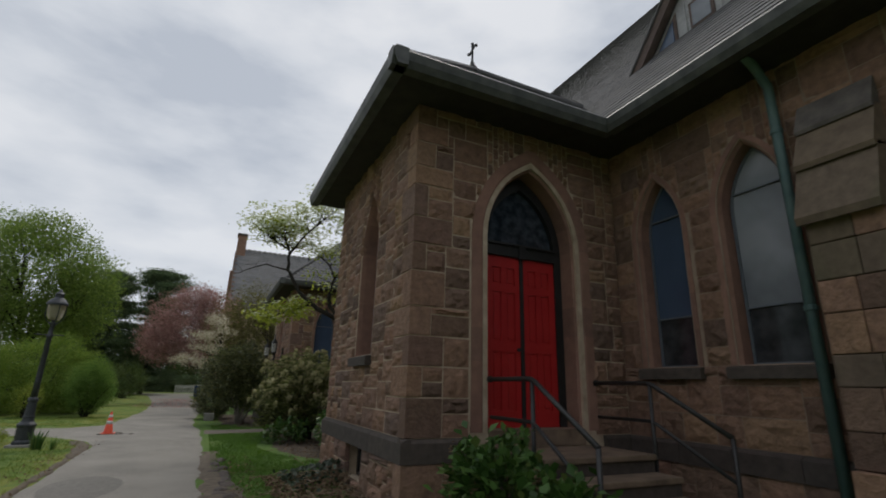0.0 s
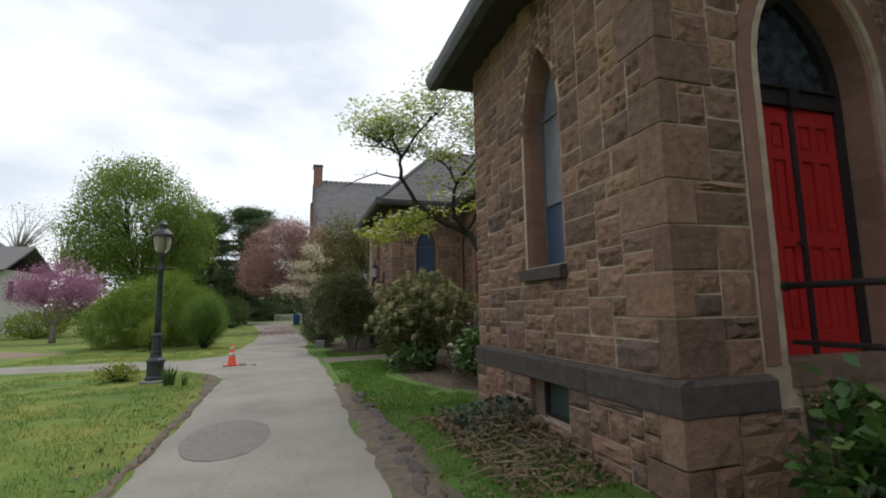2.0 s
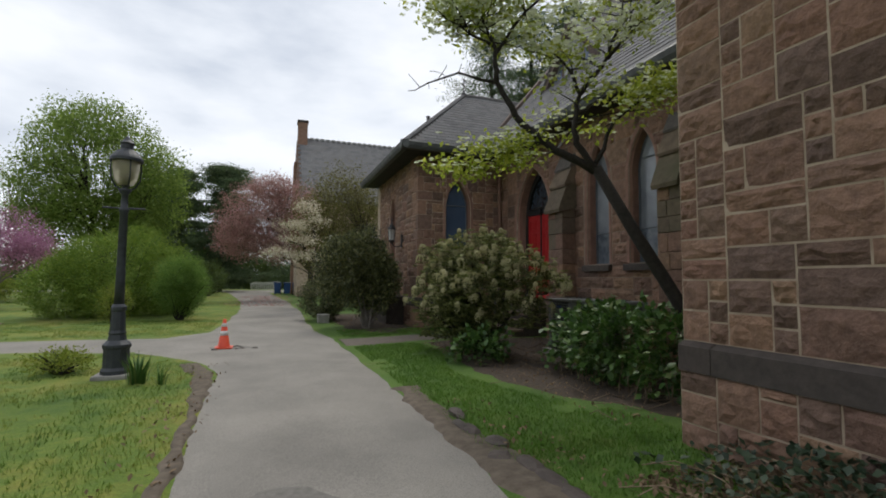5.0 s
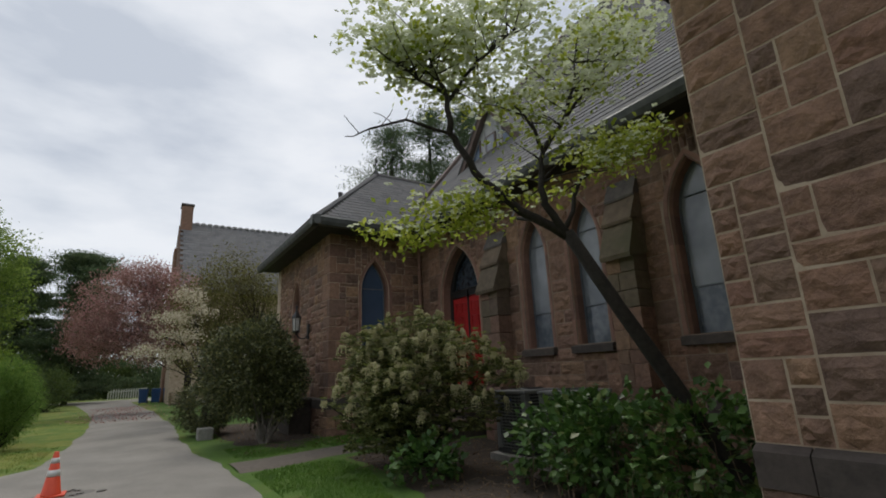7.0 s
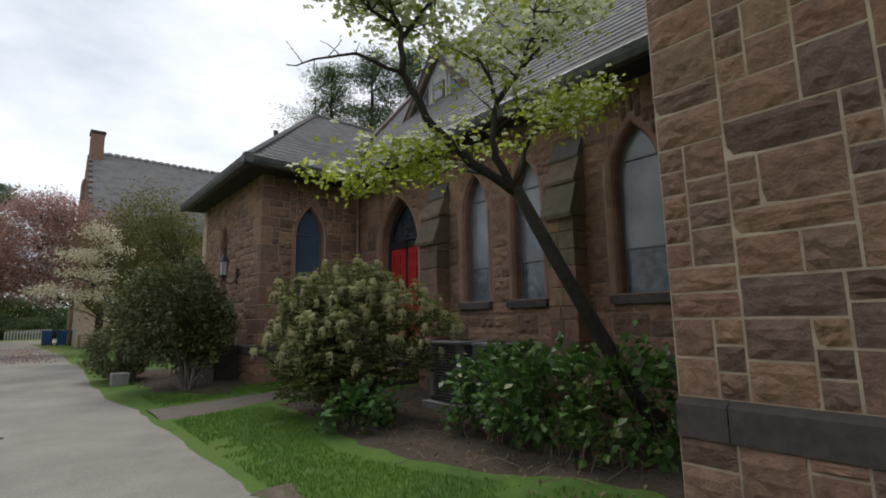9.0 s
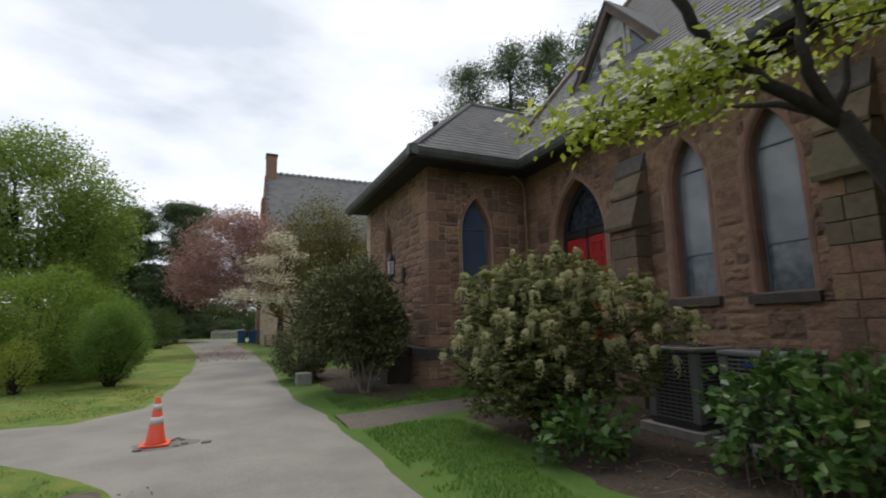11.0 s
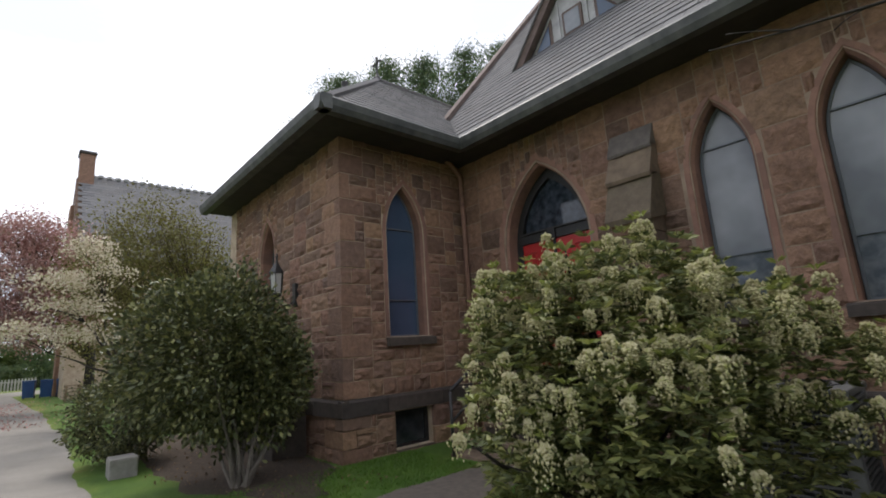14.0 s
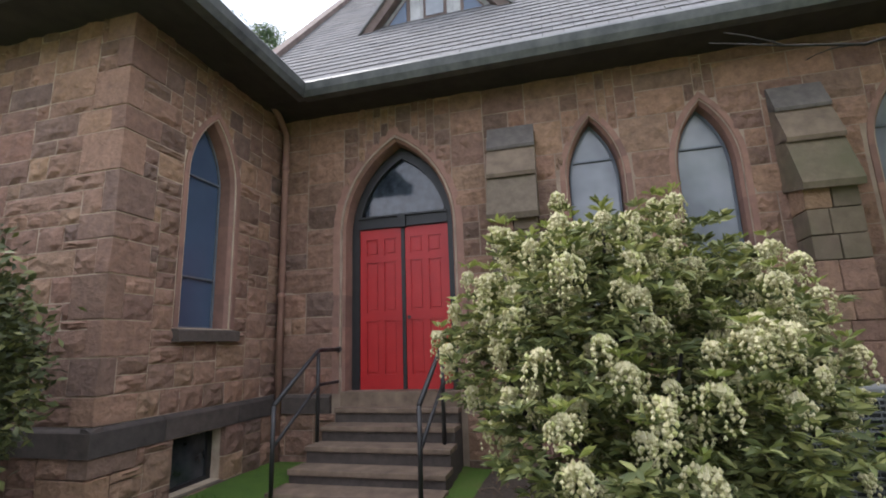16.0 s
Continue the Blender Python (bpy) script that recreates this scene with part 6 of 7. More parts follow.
def pine(name, label, base, h, spread, seed, bare=0.2, dense=1.0, needle=L_PINE):
    root = empty(name, label, "tree", "pine trees")
    r = random.Random(seed)
    nr = np.random.RandomState(seed)
    b = Vector(base)
    bm = bmesh.new()
    tube(bm, [b, b + Vector((0.1, 0, h * 0.5)), b + Vector((0, 0, h))], [h * 0.018, h * 0.012, 0.03], 8)
    part("trunk", bm, BARK, root)
    bm = bmesh.new()
    P = []
    lev = 17
    for k in range(lev):
        t = k / (lev - 1)
        z = h * (bare + (1 - bare) * t) * 0.97 + r.uniform(-0.3, 0.3)
        ln = spread * (1 - t) ** 0.6 * r.uniform(0.5, 1.15) + 0.5
        for q in range(5):
            a = r.uniform(0, 6.28)
            l = ln * r.uniform(0.45, 1.15)
            s = b + Vector((0, 0, z))
            e = s + Vector((math.cos(a) * l, math.sin(a) * l, l * r.uniform(0.05, 0.4)))
            branches(bm, s, [e], 0.05, seed + k * 7 + q, 4, 0.05, 3)
            for w in range(5):
                if r.random() < 0.25:
                    continue
                c = np.array(s.lerp(e, 0.4 + 0.16 * w)) + nr.normal(size=3) * 0.25
                P.append(c + nr.normal(size=(int(44 * dense), 3)) * np.array([0.6, 0.6, 0.15]) * (0.45 + spread * 0.09))
    part("branch_frame", bm, BARK, root)
    P = np.concatenate(P)
    leaf_mesh("needles", P, (0.3 + 0.25 * nr.rand(len(P))) * (0.55 + 0.06 * spread), needle, root, seed, 0.14, 0.4)


pine("pine_tree", "dark green pine tree beyond the lawn", (-5.2, 60, 0), 13.0, 5.4, 101, 0.05, 3.4, L_PINEGREEN)
pine("pine_tree", "dark green pine tree beyond the lawn", (-9.4, 62, 0), 12.4, 5.4, 102, 0.05, 3.4, L_PINEGREEN)
pine("pine_tree", "dark green pine tree beyond the lawn", (-12.8, 63, 0), 10.5, 4.8, 103, 0.05, 3.4, L_PINEGREEN)
for k, (x, y, h) in enumerate(((19.5, 48, 25.5), (22.5, 45.5, 27.5), (25.5, 43.5, 28), (28.5, 41, 28.5), (32, 39.5, 29.5), (35.5, 37, 30))):
    pine("pine_tree", "tall dark pine tree behind the church", (x, y, 0), h, 6.5, 110 + k, 0.45, 1.0, L_PINEGREEN)


def far_woods():
    blobs = []
    r = random.Random(9)
    for k in range(46):
        x = -95 + k * 4.2 + r.uniform(-1, 1)
        y = 92 + r.uniform(-8, 14) - 0.25 * abs(x + 10) * (x < -12)
        hgt = r.uniform(5, 10) * (0.75 if -8 < x < 14 else 1)
        blobs.append(((x, y, hgt * 0.5), (3.4, 3.0, hgt * 0.55)))
        blobs.append(((x + 2, y - 6, 1.3), (3.2, 1.6, 1.7)))
    # unseen tree ring west and south, added to block low sky light
    for k in range(40):
        a = math.radians(150 + k * 4.6)
        x, y = 44 * math.cos(a) - 2, 8 + 44 * math.sin(a)
        hgt = r.uniform(11, 17)
        blobs.append(((x, y, hgt * 0.5), (4.4, 4.4, hgt * 0.52)))
    for k in range(12):
        blobs.append(((-24 + k * 3, 80 + r.uniform(-2, 2), 1.4), (2.6, 1.4, r.uniform(1.6, 2.6))))
    pts, out, cen, u = clustered(blobs, 10200, 12, 0.5, 77, 0.6, 0.1)
    nr = np.random.RandomState(5)
    tagged(leaf_mesh("far_woods", pts, 0.35 + 0.35 * nr.rand(len(pts)), L_WOOD, None, 78, 0.7, 0.3), "distant belt of mixed green trees with an added unseen ring that blocks low sky", "trees", "", "stuff")


far_woods()
for k, (x, y, rx, h) in enumerate(((-17.5, 36, 1.8, 1.4), (-14.6, 38, 1.6, 1.5), (-20.5, 35, 1.7, 1.3), (-8.6, 37, 1.6, 1.9), (-6.2, 39, 1.6, 2.2), (-5.0, 47, 1.5, 2.6), (-4.9, 33.5, 1.3, 1.4))):
    bush("hedge_shrub", "rounded green shrub at the edge of the lawn", [((x, y, h * 0.5), (rx, rx * 0.8, h * 0.55))], 500, 9, 0.15, 0.13, (L_SPRING, L_YELLOW, L_WOOD)[k % 3], 120 + k * 3)
for k in range(8):
    bush("hedge_shrub", "tall dense green shrub along the far street", [((-19 + k * 2.8, 73.5, 1.7), (1.9, 1.0, 2.3 + 0.5 * (k % 3)))], 420, 9, 0.3, 0.3, (L_WOOD, L_PINEGREEN)[k % 2], 160 + k * 3)


# ---- lamp post, cone and small things outdoors ----
def lamp_post(place):
    x = y = 0.0
    root = empty("lamp_post", "dark grey cast-iron lamp post with a glazed lantern on the lawn", "lamp post")
    part("plinth", box_bm((x - 0.24, y - 0.24, -0.05), (x + 0.24, y + 0.24, 0.05), 0.02), CONCRETE, root, "pale concrete footing")
    bm = bmesh.new()
    lathe(bm, [(0.19, 0.05), (0.19, 0.10), (0.165, 0.14), (0.165, 0.40), (0.18, 0.42), (0.18, 0.46), (0.12, 0.52), (0.105, 0.60), (0.115, 0.62), (0.10, 0.66), (0.085, 0.92), (0.10, 0.95), (0.10, 0.99), (0.075, 1.03)], (x, y, 0), 12)
    part("base", bm, LAMPIRON, root, smooth=False)
    bm = bmesh.new()
    lathe(bm, [(0.068, 1.03), (0.06, 1.4), (0.052, 2.35), (0.065, 2.37), (0.065, 2.41), (0.048, 2.44), (0.045, 2.62), (0.075, 2.66), (0.09, 2.70)], (x, y, 0), 12)
    part("post", bm, LAMPIRON, root, smooth=True)
    bm = bmesh.new()
    tube(bm, [(x - 0.27, y, 2.42), (x + 0.27, y, 2.42)], 0.014, 6)
    part("ladder_bar", bm, LAMPIRON, root)
    bm = bmesh.new()
    lathe(bm, [(0.10, 2.76), (0.15, 2.85), (0.172, 3.0), (0.172, 3.10), (0.16, 3.12)], (x, y, 0), 16)
    part("globe", bm, LAMPGLASS, root, "hazy yellowed glass", True)
    for k in range(4):
        a = k * math.pi / 2 + 0.5
        pts = [(0.06, 2.69), (0.13, 2.74), (0.185, 2.85), (0.195, 3.0), (0.19, 3.13)]
        bm = bmesh.new()
        tube(bm, [(x + r * math.cos(a), y + r * math.sin(a), z) for r, z in pts], 0.011, 6)
        part("frame_bar", bm, LAMPIRON, root)
    bm = bmesh.new()
    lathe(bm, [(0.215, 3.11), (0.215, 3.15), (0.19, 3.19), (0.13, 3.26), (0.085, 3.29), (0.085, 3.36), (0.10, 3.38), (0.06, 3.42), (0.03, 3.47), (0.01, 3.49)], (x, y, 0), 16)
    part("cap", bm, LAMPIRON, root, smooth=False)
    bm = bmesh.new()
    lathe(bm, [(0.03, 2.7), (0.05, 2.75), (0.045, 2.88), (0.02, 2.92)], (x, y, 0), 8)
    part("burner", bm, LAMPIRON, root)
    root.matrix_basis = Matrix.Translation((place[0], place[1], 0)) @ Matrix.Scale(0.945, 4)


LAMPGLASS, lg_nt, lg_b = mat_base("hazy_lamp_glass", 0.25)
lg_b.inputs["Base Color"].default_value = (0.55, 0.5, 0.38, 1)
lg_b.inputs["Transmission Weight"].default_value = 0.55
lg_b.inputs["IOR"].default_value = 1.1
lamp_post((-2.5, 14.45))

ORANGE = plain_mat("faded_orange_plastic", (0.62, 0.055, 0.02), (0.75, 0.09, 0.03), 6.0, 0.5, bump_s=0.05)
WHITEBAND = plain_mat("white_reflective_band", (0.6, 0.6, 0.58), (0.75, 0.75, 0.73), 20.0, 0.4, bump_s=0)
cone = empty("traffic_cone", "orange traffic cone with white bands standing on the drive", "traffic cone")
CX, CY = -1.35, 16.7
part("base", box_bm((CX - 0.155, CY - 0.155, 0.028), (CX + 0.155, CY + 0.155, 0.055), 0.01), ORANGE, cone)
bm = bmesh.new()
lathe(bm, [(0.115, 0.055), (0.105, 0.065), (0.026, 0.565), (0.018, 0.57)], (CX, CY, 0), 18)
part("cone_body", bm, ORANGE, cone, smooth=True)
for z0, z1 in ((0.27, 0.35), (0.43, 0.495)):
    f = lambda z: 0.105 + (0.026 - 0.105) * (z - 0.065) / 0.5 + 0.002
    bm = bmesh.new()
    lathe(bm, [(f(z0), z0), (f(z1), z1)], (CX, CY, 0), 18)
    part("white_band", bm, WHITEBAND, cone, "white band", True)
bm = bmesh.new()
vs_ = [bm.verts.new((CX + 0.12 + (0.36 + 0.1 * noise.noise(Vector((a * 2, 3, 1)))) * math.cos(a), CY - 0.02 + (0.25 + 0.1 * noise.noise(Vector((a * 2, 7, 1)))) * math.sin(a), 0.0295)) for a in np.linspace(0, 6.283, 26, endpoint=False)]
bm.faces.new(vs_)
tagged(obj("broken_asphalt", bm, PATCH), "dark broken spot in the asphalt under the cone", "patch", "", "structure")
rr = random.Random(4)
for k in range(9):
    a, d = rr.uniform(0, 6.28), rr.uniform(0.2, 0.5)
    bm = bmesh.new()
    bmesh.ops.create_icosphere(bm, subdivisions=1, radius=rr.uniform(0.02, 0.05), matrix=Matrix.Translation((CX + 0.15 + d * math.cos(a), CY + d * 0.7 * math.sin(a), 0.035)) @ Matrix.Diagonal((1.3, 1, 0.5, 1)))
    tagged(obj("asphalt_chunk", bm, PATCH), "loose chunk of broken asphalt by the cone", "rubble", "asphalt chunks")

bm = box_bm((0.85, 21.75, -0.05), (1.2, 22.15, 0.26), 0.03)
for v in bm.verts:
    v.co += Vector((noise.noise(v.co * 5), noise.noise(v.co * 5 + Vector((3, 0, 0))), 0)) * 0.02
tagged(obj("edge_stone", bm, CONCRETE), "squat grey stone block at the edge of the drive", "stone")
bm = box_bm((1.0, 22.4, -0.05), (1.25, 23.1, 0.12), 0.02)
tagged(obj("edge_stone", bm, CONCRETE), "low grey kerb stone at the edge of the drive", "stone")

rs = random.Random(31)
for k in range(20):
    y = 6.3 + k * 0.26 + rs.uniform(-0.08, 0.08)
    x = interp(y, ROAD_R) + 0.16 + rs.uniform(-0.06, 0.12)
    bm = bmesh.new()
    bmesh.ops.create_icosphere(bm, subdivisions=2, radius=1.0)
    size = Vector((rs.uniform(0.06, 0.11), rs.uniform(0.1, 0.2), rs.uniform(0.035, 0.055)))
    for v in bm.verts:
        w = v.co.normalized() * (1 + 0.35 * noise.noise(v.co * 1.7 + Vector((k * 3.1, 0, 0))))
        v.co = Vector((x + w.x * size.x, y + w.y * size.y, 0.005 + w.z * size.z))
    tagged(obj("verge_stone", bm, DARKSTONE), "rough dark stone sunk in the dirt beside the drive", "stone", "verge stones")

# pile of cut vines and ivy under the porch window
VINESTEM = plain_mat("pale_vine_stem", (0.16, 0.115, 0.075), (0.3, 0.225, 0.15), 9.0, 0.9)
vine = empty("vine_pile", "pile of dry cut vines with ivy against the porch wall", "plant debris")
bm = bmesh.new()
rr = random.Random(8)
for k in range(130):
    x, y = rr.uniform(1.75, 2.65), rr.uniform(6.9, 9.3)
    hgt = 0.26 * max(0.0, 1 - ((y - 8.1) / 1.25) ** 2) * smooth01(1.65, 2.5, x)
    a, l = rr.uniform(0, 6.28), rr.uniform(0.15, 0.5)
    z = 0.01 + hgt * rr.uniform(0.3, 1.0)
    p0 = Vector((x, y, z))
    p2 = p0 + Vector((math.cos(a) * l, math.sin(a) * l, rr.uniform(-0.06, 0.05)))
    p2.x, p2.z = min(p2.x, 2.66), max(p2.z, 0.02)
    tube(bm, [p0, (p0 + p2) / 2 + Vector((rr.uniform(-0.06, 0.06), rr.uniform(-0.06, 0.06), rr.uniform(0, 0.06))), p2], 0.0042, 4)
part("vine_tangle", bm, VINESTEM, vine, "dry brown vine stems")
nr_ = np.random.RandomState(6)
iv = np.stack([nr_.uniform(1.9, 2.68, 420), nr_.normal(8.75, 0.42, 420), np.zeros(420)], 1)
iv[:, 2] = 0.03 + 0.28 * np.clip(1 - ((iv[:, 1] - 8.6) / 1.1) ** 2, 0, 1) * np.clip((iv[:, 0] - 1.7), 0, 1) + 0.03 * nr_.rand(420)
tagged(leaf_mesh("ivy_mat", iv, 0.05 + 0.03 * nr_.rand(len(iv)), L_IVY, vine, 9, 0.8, 0.7), "dark green ivy leaves", "", "", "stuff")
dl = np.stack([nr_.uniform(1.7, 2.7, 2400), nr_.uniform(6.7, 9.5, 2400), np.zeros(2400)], 1)
dl[:, 2] = 0.02 + 0.2 * np.clip(1 - ((dl[:, 1] - 8.1) / 1.25) ** 2, 0, 1) * np.clip((dl[:, 0] - 1.6), 0, 1) * nr_.rand(2400)
leaf_mesh("dead_leaf_layer", dl, 0.035 + 0.035 * nr_.rand(2400), L_BROWN, vine, 10, 0.6, 0.6)

# leaf litter and twigs
lt = []
for x0, x1, y0, y1, n in ((1.2, 1.7, -1, 12, 500), (2.4, 5.9, 10.4, 16.6, 1500), (1.2, 3.3, 18.3, 25, 500), (-1.7, -1.1, 5, 15, 300)):
    q = np.stack([nr_.uniform(x0, x1, n), nr_.uniform(y0, y1, n), np.zeros(n)], 1)
    q[:, 2] = [ground_z(a, b) + 0.03 for a, b in q[:, :2]]
    lt.append(q)
lt = np.concatenate(lt)
tagged(leaf_mesh("leaf_litter", lt, 0.03 + 0.03 * nr_.rand(len(lt)), L_BROWN, None, 12, 0.6, 0.8), "scattered dry brown leaves", "leaves", "", "stuff")
bm = bmesh.new()
for k in range(70):
    x, y = rr.uniform(2.4, 5.7), rr.uniform(10.6, 16.5)
    a, l = rr.uniform(0, 6.28), rr.uniform(0.2, 0.6)
    z = ground_z(x, y) + 0.03
    tube(bm, [(x, y, z), (x + math.cos(a) * l / 2, y + math.sin(a) * l / 2, z + rr.uniform(0.01, 0.08)), (x + math.cos(a + 0.4) * l, y + math.sin(a + 0.4) * l, z)], 0.004, 4)
tagged(obj("twigs", bm, DRYSTEM), "thin dry twigs lying on the mulch", "twigs", "", "stuff")


# grass blades on the lawns beside the drive
def grass():
    n = 80000
    r = np.random.RandomState(21)
    X = np.concatenate([r.uniform(-5.5, -1.15, n // 2), r.uniform(1.2, 2.65, n // 4), r.uniform(1.02, 3.0, n // 3), r.uniform(-7.5, -1.9, n // 6), r.uniform(1.1, 4.4, n // 8)])
    Y = np.concatenate([r.uniform(3.5, 17.0, n // 2), r.uniform(2.0, 10.3, n // 4), r.uniform(10.0, 16.6, n // 3), r.uniform(19.4, 24.0, n // 6), r.uniform(17.95, 19.55, n // 8)])
    keep = np.array([(noise.noise(Vector((a * 1.3, b * 1.3, 2))) + 0.5 * noise.noise(Vector((a * 4, b * 4, 5)))) > (-0.18 if a < 0 else -0.4) for a, b in zip(X, Y)])
    lim = np.array([not (1.1 < a < 3.1 and 10 < b < 16.6 and a > 2.3 + 0.25 * math.sin(b * 1.3) + 0.5 * (1 - smooth01(10.3, 12, b)) - 0.05) for a, b in zip(X, Y)])
    edge = np.array([interp(b, ROAD_L) - 0.03 for b in Y])
    ok = keep & lim & ((X > 0) | ((X < edge) & ~((Y > 16.6) & (Y < 19.3))))
    X, Y = X[ok], Y[ok]
    Z = np.array([ground_z(a, b) for a, b in zip(X, Y)])
    m = len(X)
    a = r.rand(m) * 6.283
    h = 0.018 + 0.032 * r.rand(m)
    w = 0.003 + 0.0025 * r.rand(m)
    tip = np.stack([X + np.cos(a) * h * 0.6, Y + np.sin(a) * h * 0.6, Z + h], 1)
    b0 = np.stack([X - np.sin(a) * w, Y + np.cos(a) * w, Z - 0.005], 1)
    b1 = np.stack([X + np.sin(a) * w, Y - np.cos(a) * w, Z - 0.005], 1)
    for side, material, label in ((X < 0, L_GRASS, "short patchy lawn grass"), (X > 0, L_LUSH, "short lush green grass along the church")):
        V = np.stack([b0[side], b1[side], tip[side]], 1).reshape(-1, 3)
        tagged(raw("grass", V.tolist(), np.arange(len(V)).reshape(-1, 3).tolist(), material), label, "grass", "", "stuff")


def blade_mat(name, stops, patches):
    """Grass: each blade's own colour, mixed with broad patches across the lawn."""
    m, nt, b = mat_base(name, 0.6)
    r = ramp_node(nt, stops)
    nt.links.new(piece_random(nt), r.inputs["Fac"])
    n = noise_node(nt, 1.1, 4.0, 0.6, world_pos(nt))
    p = ramp_node(nt, patches)
    nt.links.new(n.outputs["Fac"], p.inputs["Fac"])
    col = mixed(nt, r.outputs["Color"], p.outputs["Color"], 0.65)
    nt.links.new(col, b.inputs["Base Color"])
    tr = nt.nodes.new("ShaderNodeBsdfTranslucent")
    nt.links.new(col, tr.inputs["Color"])
    mx = nt.nodes.new("ShaderNodeMixShader")
    mx.inputs[0].default_value = 0.35
    nt.links.new(b.outputs[0], mx.inputs[1])
    nt.links.new(tr.outputs[0], mx.inputs[2])
    nt.links.new(mx.outputs[0], nt.nodes["Material Output"].inputs["Surface"])
    return m


L_GRASS = blade_mat("grass_blade", [(0.0, (0.08, 0.14, 0.018)), (0.5, (0.15, 0.21, 0.028)), (0.85, (0.25, 0.26, 0.05)), (1.0, (0.32, 0.26, 0.10))],
                    [(0.36, (0.05, 0.13, 0.015)), (0.48, (0.11, 0.205, 0.024)), (0.58, (0.23, 0.265, 0.042)), (0.68, (0.29, 0.25, 0.085))])
L_LUSH = blade_mat("lush_grass_blade", [(0.0, (0.06, 0.13, 0.012)), (0.6, (0.10, 0.19, 0.018)), (0.9, (0.14, 0.23, 0.03)), (1.0, (0.2, 0.2, 0.06))],
                   [(0.36, (0.06, 0.15, 0.012)), (0.56, (0.095, 0.21, 0.016)), (0.68, (0.13, 0.2, 0.03)), (0.78, (0.17, 0.15, 0.06))])
grass()

# ---- buildings and things in the distance ----
RENDERW = plain_mat("white_painted_boards", (0.5, 0.5, 0.5), (0.62, 0.62, 0.61), 3.0, 0.8)


def hall():
    root = empty("parish_hall", "large stone hall with a pale slate roof and a tall chimney", "building")
    part("wall", box_bm((1.5, 46.3, -0.2), (24, 58, 8.0)), MORTAR, root)
    part("chimney_breast", box_bm((1.3, 51.2, -0.2), (1.95, 53.0, 12.0), 0.05), STONE, root)
    bm = box_bm((1.58, 51.5, 12.0), (2.42, 52.6, 15.8), 0.03)
    part("chimney", bm, STONE, root)
    part("chimney_cap", box_bm((1.51, 51.43, 15.8), (2.49, 52.67, 16.0), 0.03), DARKSTONE, root)
    A, B, C, D = (1.8, 45.6, 7.6), (25, 45.6, 7.6), (25, 52.2, 14.4), (1.8, 52.2, 14.4)
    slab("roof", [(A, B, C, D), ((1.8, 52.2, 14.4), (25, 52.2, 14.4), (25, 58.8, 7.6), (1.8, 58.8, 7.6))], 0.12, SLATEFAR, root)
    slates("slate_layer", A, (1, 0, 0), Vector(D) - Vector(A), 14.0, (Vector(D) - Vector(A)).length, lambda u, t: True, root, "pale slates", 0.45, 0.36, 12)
    bm = bmesh.new()
    add_prism(bm, [(46.3, 7.9), (58.0, 7.9), (52.2, 14.2)], lambda p: (1.5, p[0], p[1]), lambda p: (1.9, p[0], p[1]))
    bmesh.ops.recalc_face_normals(bm, faces=bm.faces)
    part("gable", bm, STONE, root)
    for k in range(40):
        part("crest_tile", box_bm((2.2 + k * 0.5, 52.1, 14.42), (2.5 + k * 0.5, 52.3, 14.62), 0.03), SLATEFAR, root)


# about twice as pale as the church slate
SLATEFAR = plain_mat("pale_hall_slate", (0.24, 0.245, 0.24), (0.31, 0.31, 0.305), 3.0, 0.8)
hall()


def white_house():
    root = empty("white_house", "white clapboard house with a grey roof beyond the lawn", "building")
    part("wall", box_bm((-29, 47, -0.2), (-21.2, 54, 4.9)), RENDERW, root)
    part("wing", box_bm((-29, 45.2, -0.2), (-22.6, 47.0, 3.6)), RENDERW, root)
    slab("roof", [((-30, 46.4, 4.8), (-20.6, 46.4, 4.8), (-20.6, 50.5, 7.0), (-30, 50.5, 7.0)), ((-30, 50.5, 7.0), (-20.6, 50.5, 7.0), (-20.6, 54.6, 4.8), (-30, 54.6, 4.8))], 0.15, SLATE, root)
    slab("porch_roof", [((-30, 44.8, 3.5), (-22.2, 44.8, 3.5), (-22.2, 47.0, 4.0), (-30, 47.0, 4.0))], 0.12, SLATE, root)
    part("chimney", box_bm((-25.2, 50.2, 6.6), (-24.5, 51.0, 8.4), 0.02), MORTAR, root)
    for x, y, z in ((-23.6, 45.19, 1.0), (-25.6, 45.19, 1.0), (-27.6, 45.19, 1.0)):
        w = part("window", box_bm((x - 0.45, y - 0.04, z), (x + 0.45, y + 0.02, z + 1.5), 0.01), RENDERW, root)
        part("pane", box_bm((x - 0.36, y - 0.06, z + 0.09), (x + 0.36, y - 0.045, z + 1.41)), DARKPANE, w)
    for y in (48.6, 51.5):
        w = part("window", box_bm((-21.22, y - 0.45, 2.6), (-21.14, y + 0.45, 4.1), 0.01), RENDERW, root)
        part("pane", box_bm((-21.135, y - 0.36, 2.7), (-21.12, y + 0.36, 4.0)), DARKPANE, w)


white_house()
BINBLUE = plain_mat("blue_plastic_bin", (0.012, 0.05, 0.16), (0.018, 0.07, 0.2), 3.0, 0.5)
bin_root = empty("recycling_bin", "blue plastic recycling bin beside the drive", "bin", "recycling bins")
bm = bmesh.new()
add_prism(bm, [(-0.28, -0.34), (0.28, -0.34), (0.28, 0.34), (-0.28, 0.34)], lambda p: (p[0] * 0.85, p[1] * 0.85, 0.08), lambda p: (p[0], p[1], 0.95))
bmesh.ops.recalc_face_normals(bm, faces=bm.faces)
part("body", bm, BINBLUE, bin_root)
part("lid", box_bm((-0.3, -0.37, 0.955), (0.3, 0.38, 1.04), 0.03), BINBLUE, bin_root)
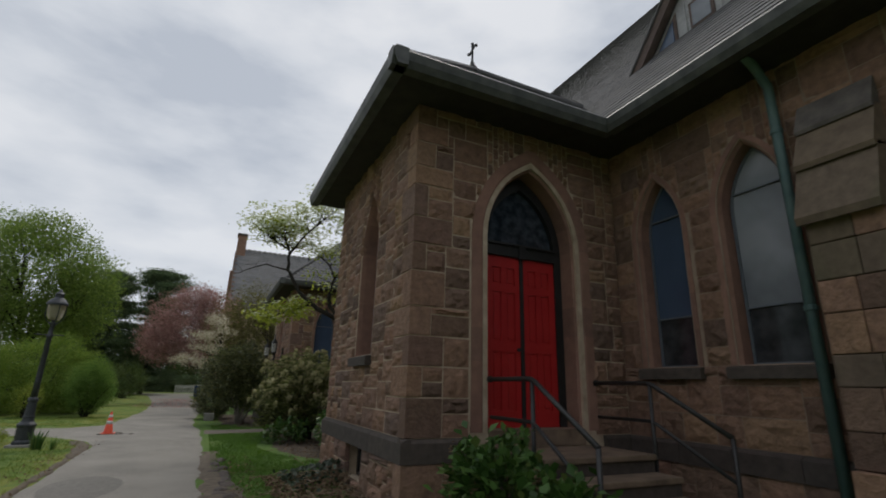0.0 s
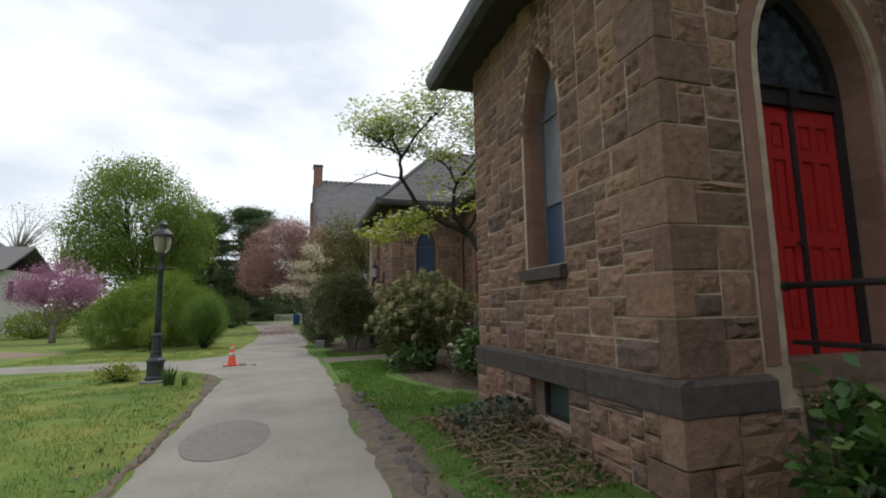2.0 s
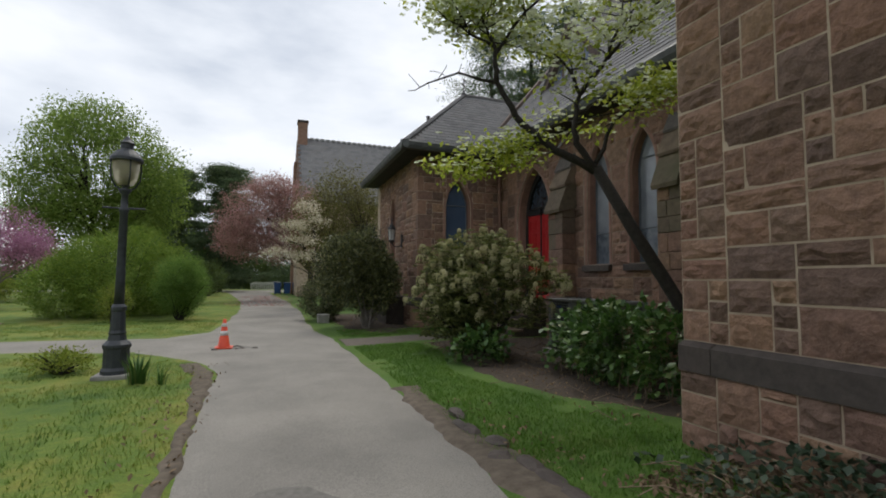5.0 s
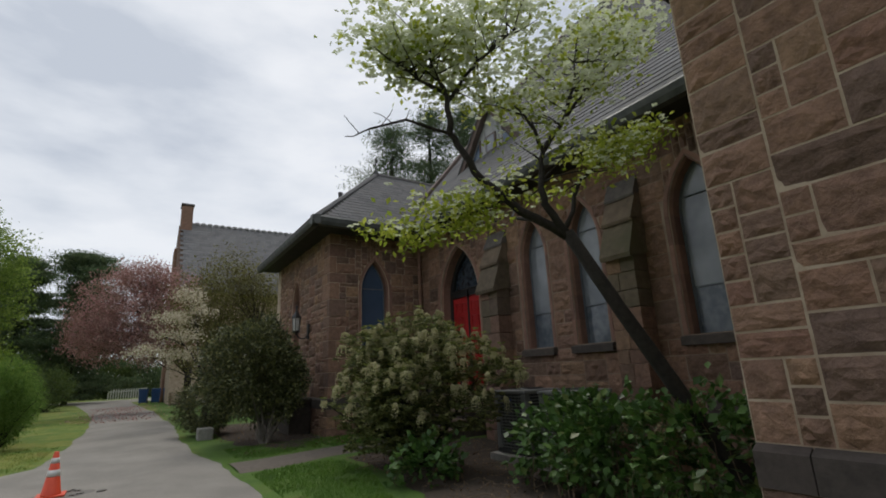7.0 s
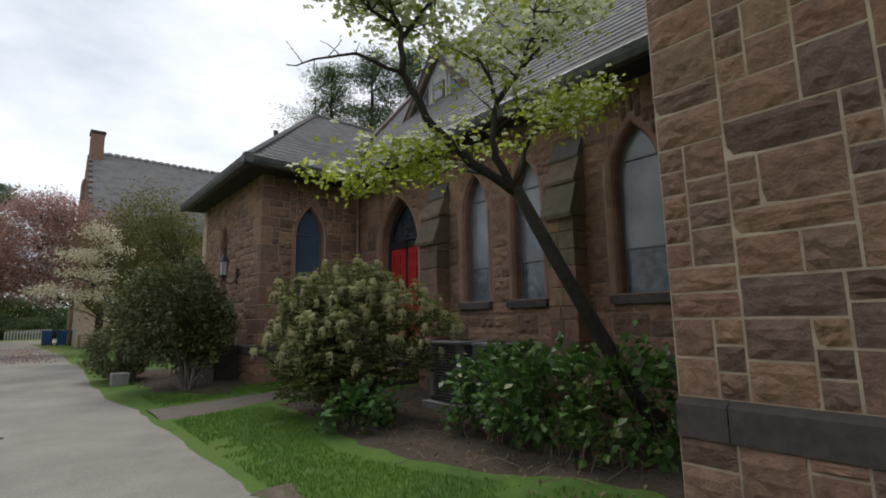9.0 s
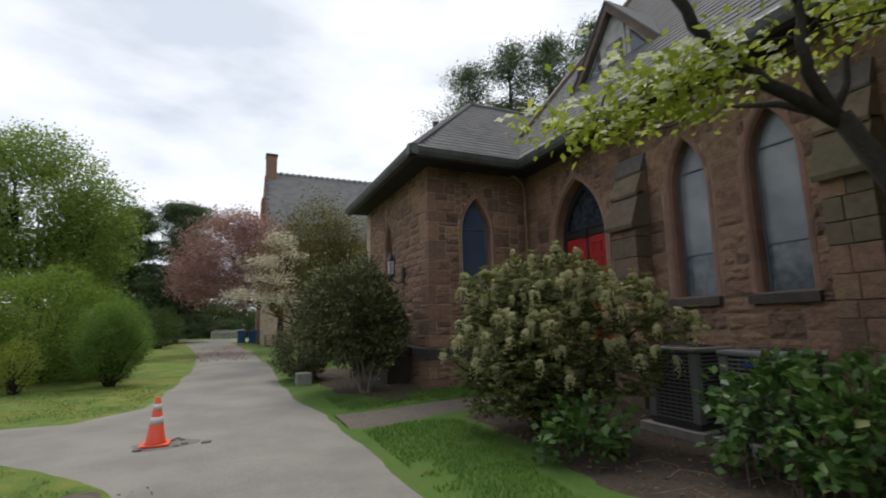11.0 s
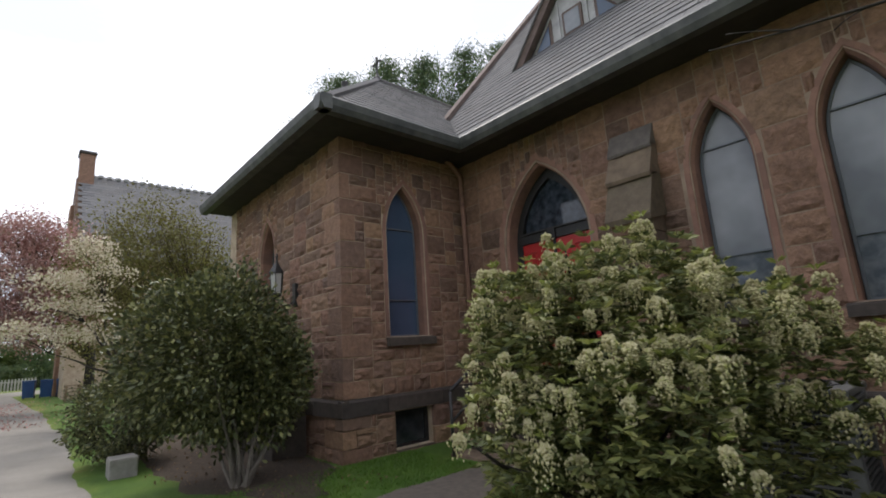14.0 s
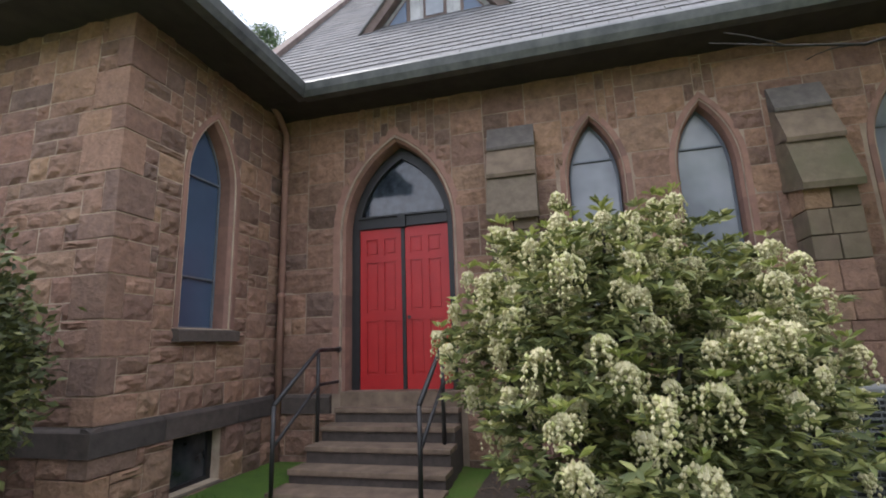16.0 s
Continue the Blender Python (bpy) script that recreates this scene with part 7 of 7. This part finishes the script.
for sx in (-0.24, 0.24):
    bm = bmesh.new()
    tube(bm, [(sx - 0.03, 0.28, 0.11), (sx + 0.03, 0.28, 0.11)], 0.11, 12)
    part("wheel", bm, IRON, bin_root)
bin_root.matrix_basis = pose(0.95, 50.0, 0)
copy_thing(bin_root, pose(1.75, 50.2, 0, 0, 0, 12))
copy_thing(bin_root, pose(0.2, 50.5, 0, 0, 0, -8))
WOODB = plain_mat("weathered_pallet_wood", (0.16, 0.115, 0.07), (0.26, 0.19, 0.12), 6.0, 0.9)
shed = empty("wooden_lean_to", "small open wooden lean-to beside the bins", "shelter")
for x, y in ((1.9, 47.2), (3.4, 47.2), (1.9, 48.8), (3.4, 48.8)):
    part("post", box_bm((x - 0.06, y - 0.06, 0), (x + 0.06, y + 0.06, 2.1)), WOODB, shed)
slab("roof", [((1.6, 46.9, 2.1), (3.7, 46.9, 2.1), (3.7, 49.1, 2.45), (1.6, 49.1, 2.45))], 0.08, RENDERW, shed)
pal = empty("pallet_stack", "stack of weathered wooden pallets by the drive", "pallets")
for k in range(5):
    for q in range(5):
        part("board", box_bm((1.5, 44.0 + q * 0.24, 0.05 + k * 0.17), (2.7, 44.17 + q * 0.24, 0.075 + k * 0.17)), WOODB, pal)
    for q in range(3):
        part("bearer", box_bm((1.5 + q * 0.55, 44.0, -0.05 + k * 0.17 + 0.0), (1.6 + q * 0.55, 45.13, 0.05 + k * 0.17)), WOODB, pal)
fence = empty("picket_fence", "white picket fence along the far street", "fence")
for k in range(16):
    part("picket", box_bm((-2.6 + k * 0.22, 70.0, 0), (-2.48 + k * 0.22, 70.04, 1.0)), RENDERW, fence)
part("rail", box_bm((-2.6, 70.05, 0.7), (0.85, 70.1, 0.8)), RENDERW, fence)
# fallen petals on the drive under the cherry
pe = np.stack([nr_.normal(-0.9, 0.9, 1300), nr_.uniform(31, 46, 1300), np.full(1300, 0.045)], 1)
tagged(leaf_mesh("fallen_petals", pe, 0.04 + 0.04 * nr_.rand(1300), L_CHERRY, None, 44, 0.9, 0.95), "pink fallen petals on the drive", "petals", "", "stuff")

# ---- stones of the walls ----
NOSTEP_B = [(16.9, 18.7, -0.5, 0.86)]
qa_w, qa_s = pa_w.quoins(pa_s, WT1, 4.98, 41)
ra_w, ra_s = pa_w.quoins(pa_s, -0.25, WT0, 42, 0.045)
qb_w, qb_s = pb_w.quoins(pb_s, WT1, 4.98, 43)
rb_w, rb_s = pb_w.quoins(pb_s, -0.25, WT0, 44, 0.045)
pa_w.stones(WT1, 4.98, 11, 0.0, limit=300, margin=0.035, skip=qa_w, joint=0.015)
pa_w.stones(-0.25, WT0, 12, 0.045, limit=60, margin=0.0, skip=ra_w, joint=0.015)
pa_s.stones(WT1, 4.98, 13, 0.0, limit=240, margin=0.25, skip=qa_s, joint=0.015)
pa_s.stones(-0.25, WT0, 14, 0.045, limit=60, margin=0.0, skip=[(3.78, 5.4, -0.5, 0.9)] + ra_s, joint=0.015)
nave.stones(WT1, 4.98, 15, 0.0, limit=300, margin=0.11, near=15.5, skip=[(16.98, 17.1, 0.5, 0.95)], cell=0.115, joint=0.012)
nave.stones(-0.25, WT0, 16, 0.04, limit=40, margin=0.0, near=15.5, skip=NOSTEP_B, cell=0.105)
nave_s.stones(WT1, 4.98, 17, 0.0, limit=200, margin=0.11, near=5.0, cell=0.105)
nave_s.stones(-0.25, WT0, 18, 0.04, limit=40, margin=0.0, near=5.0, cell=0.105)
pb_s.stones(WT1, 4.98, 19, 0.0, limit=200, margin=0.11, skip=qb_s)
pb_s.stones(-0.25, WT0, 20, 0.045, limit=50, margin=0.0, skip=rb_s)
pb_w.stones(WT1, 4.98, 21, 0.0, limit=250, margin=0.11, near=20.5, skip=qb_w)
pb_w.stones(-0.25, WT0, 22, 0.045, limit=50, margin=0.0, near=20.5, skip=rb_w)
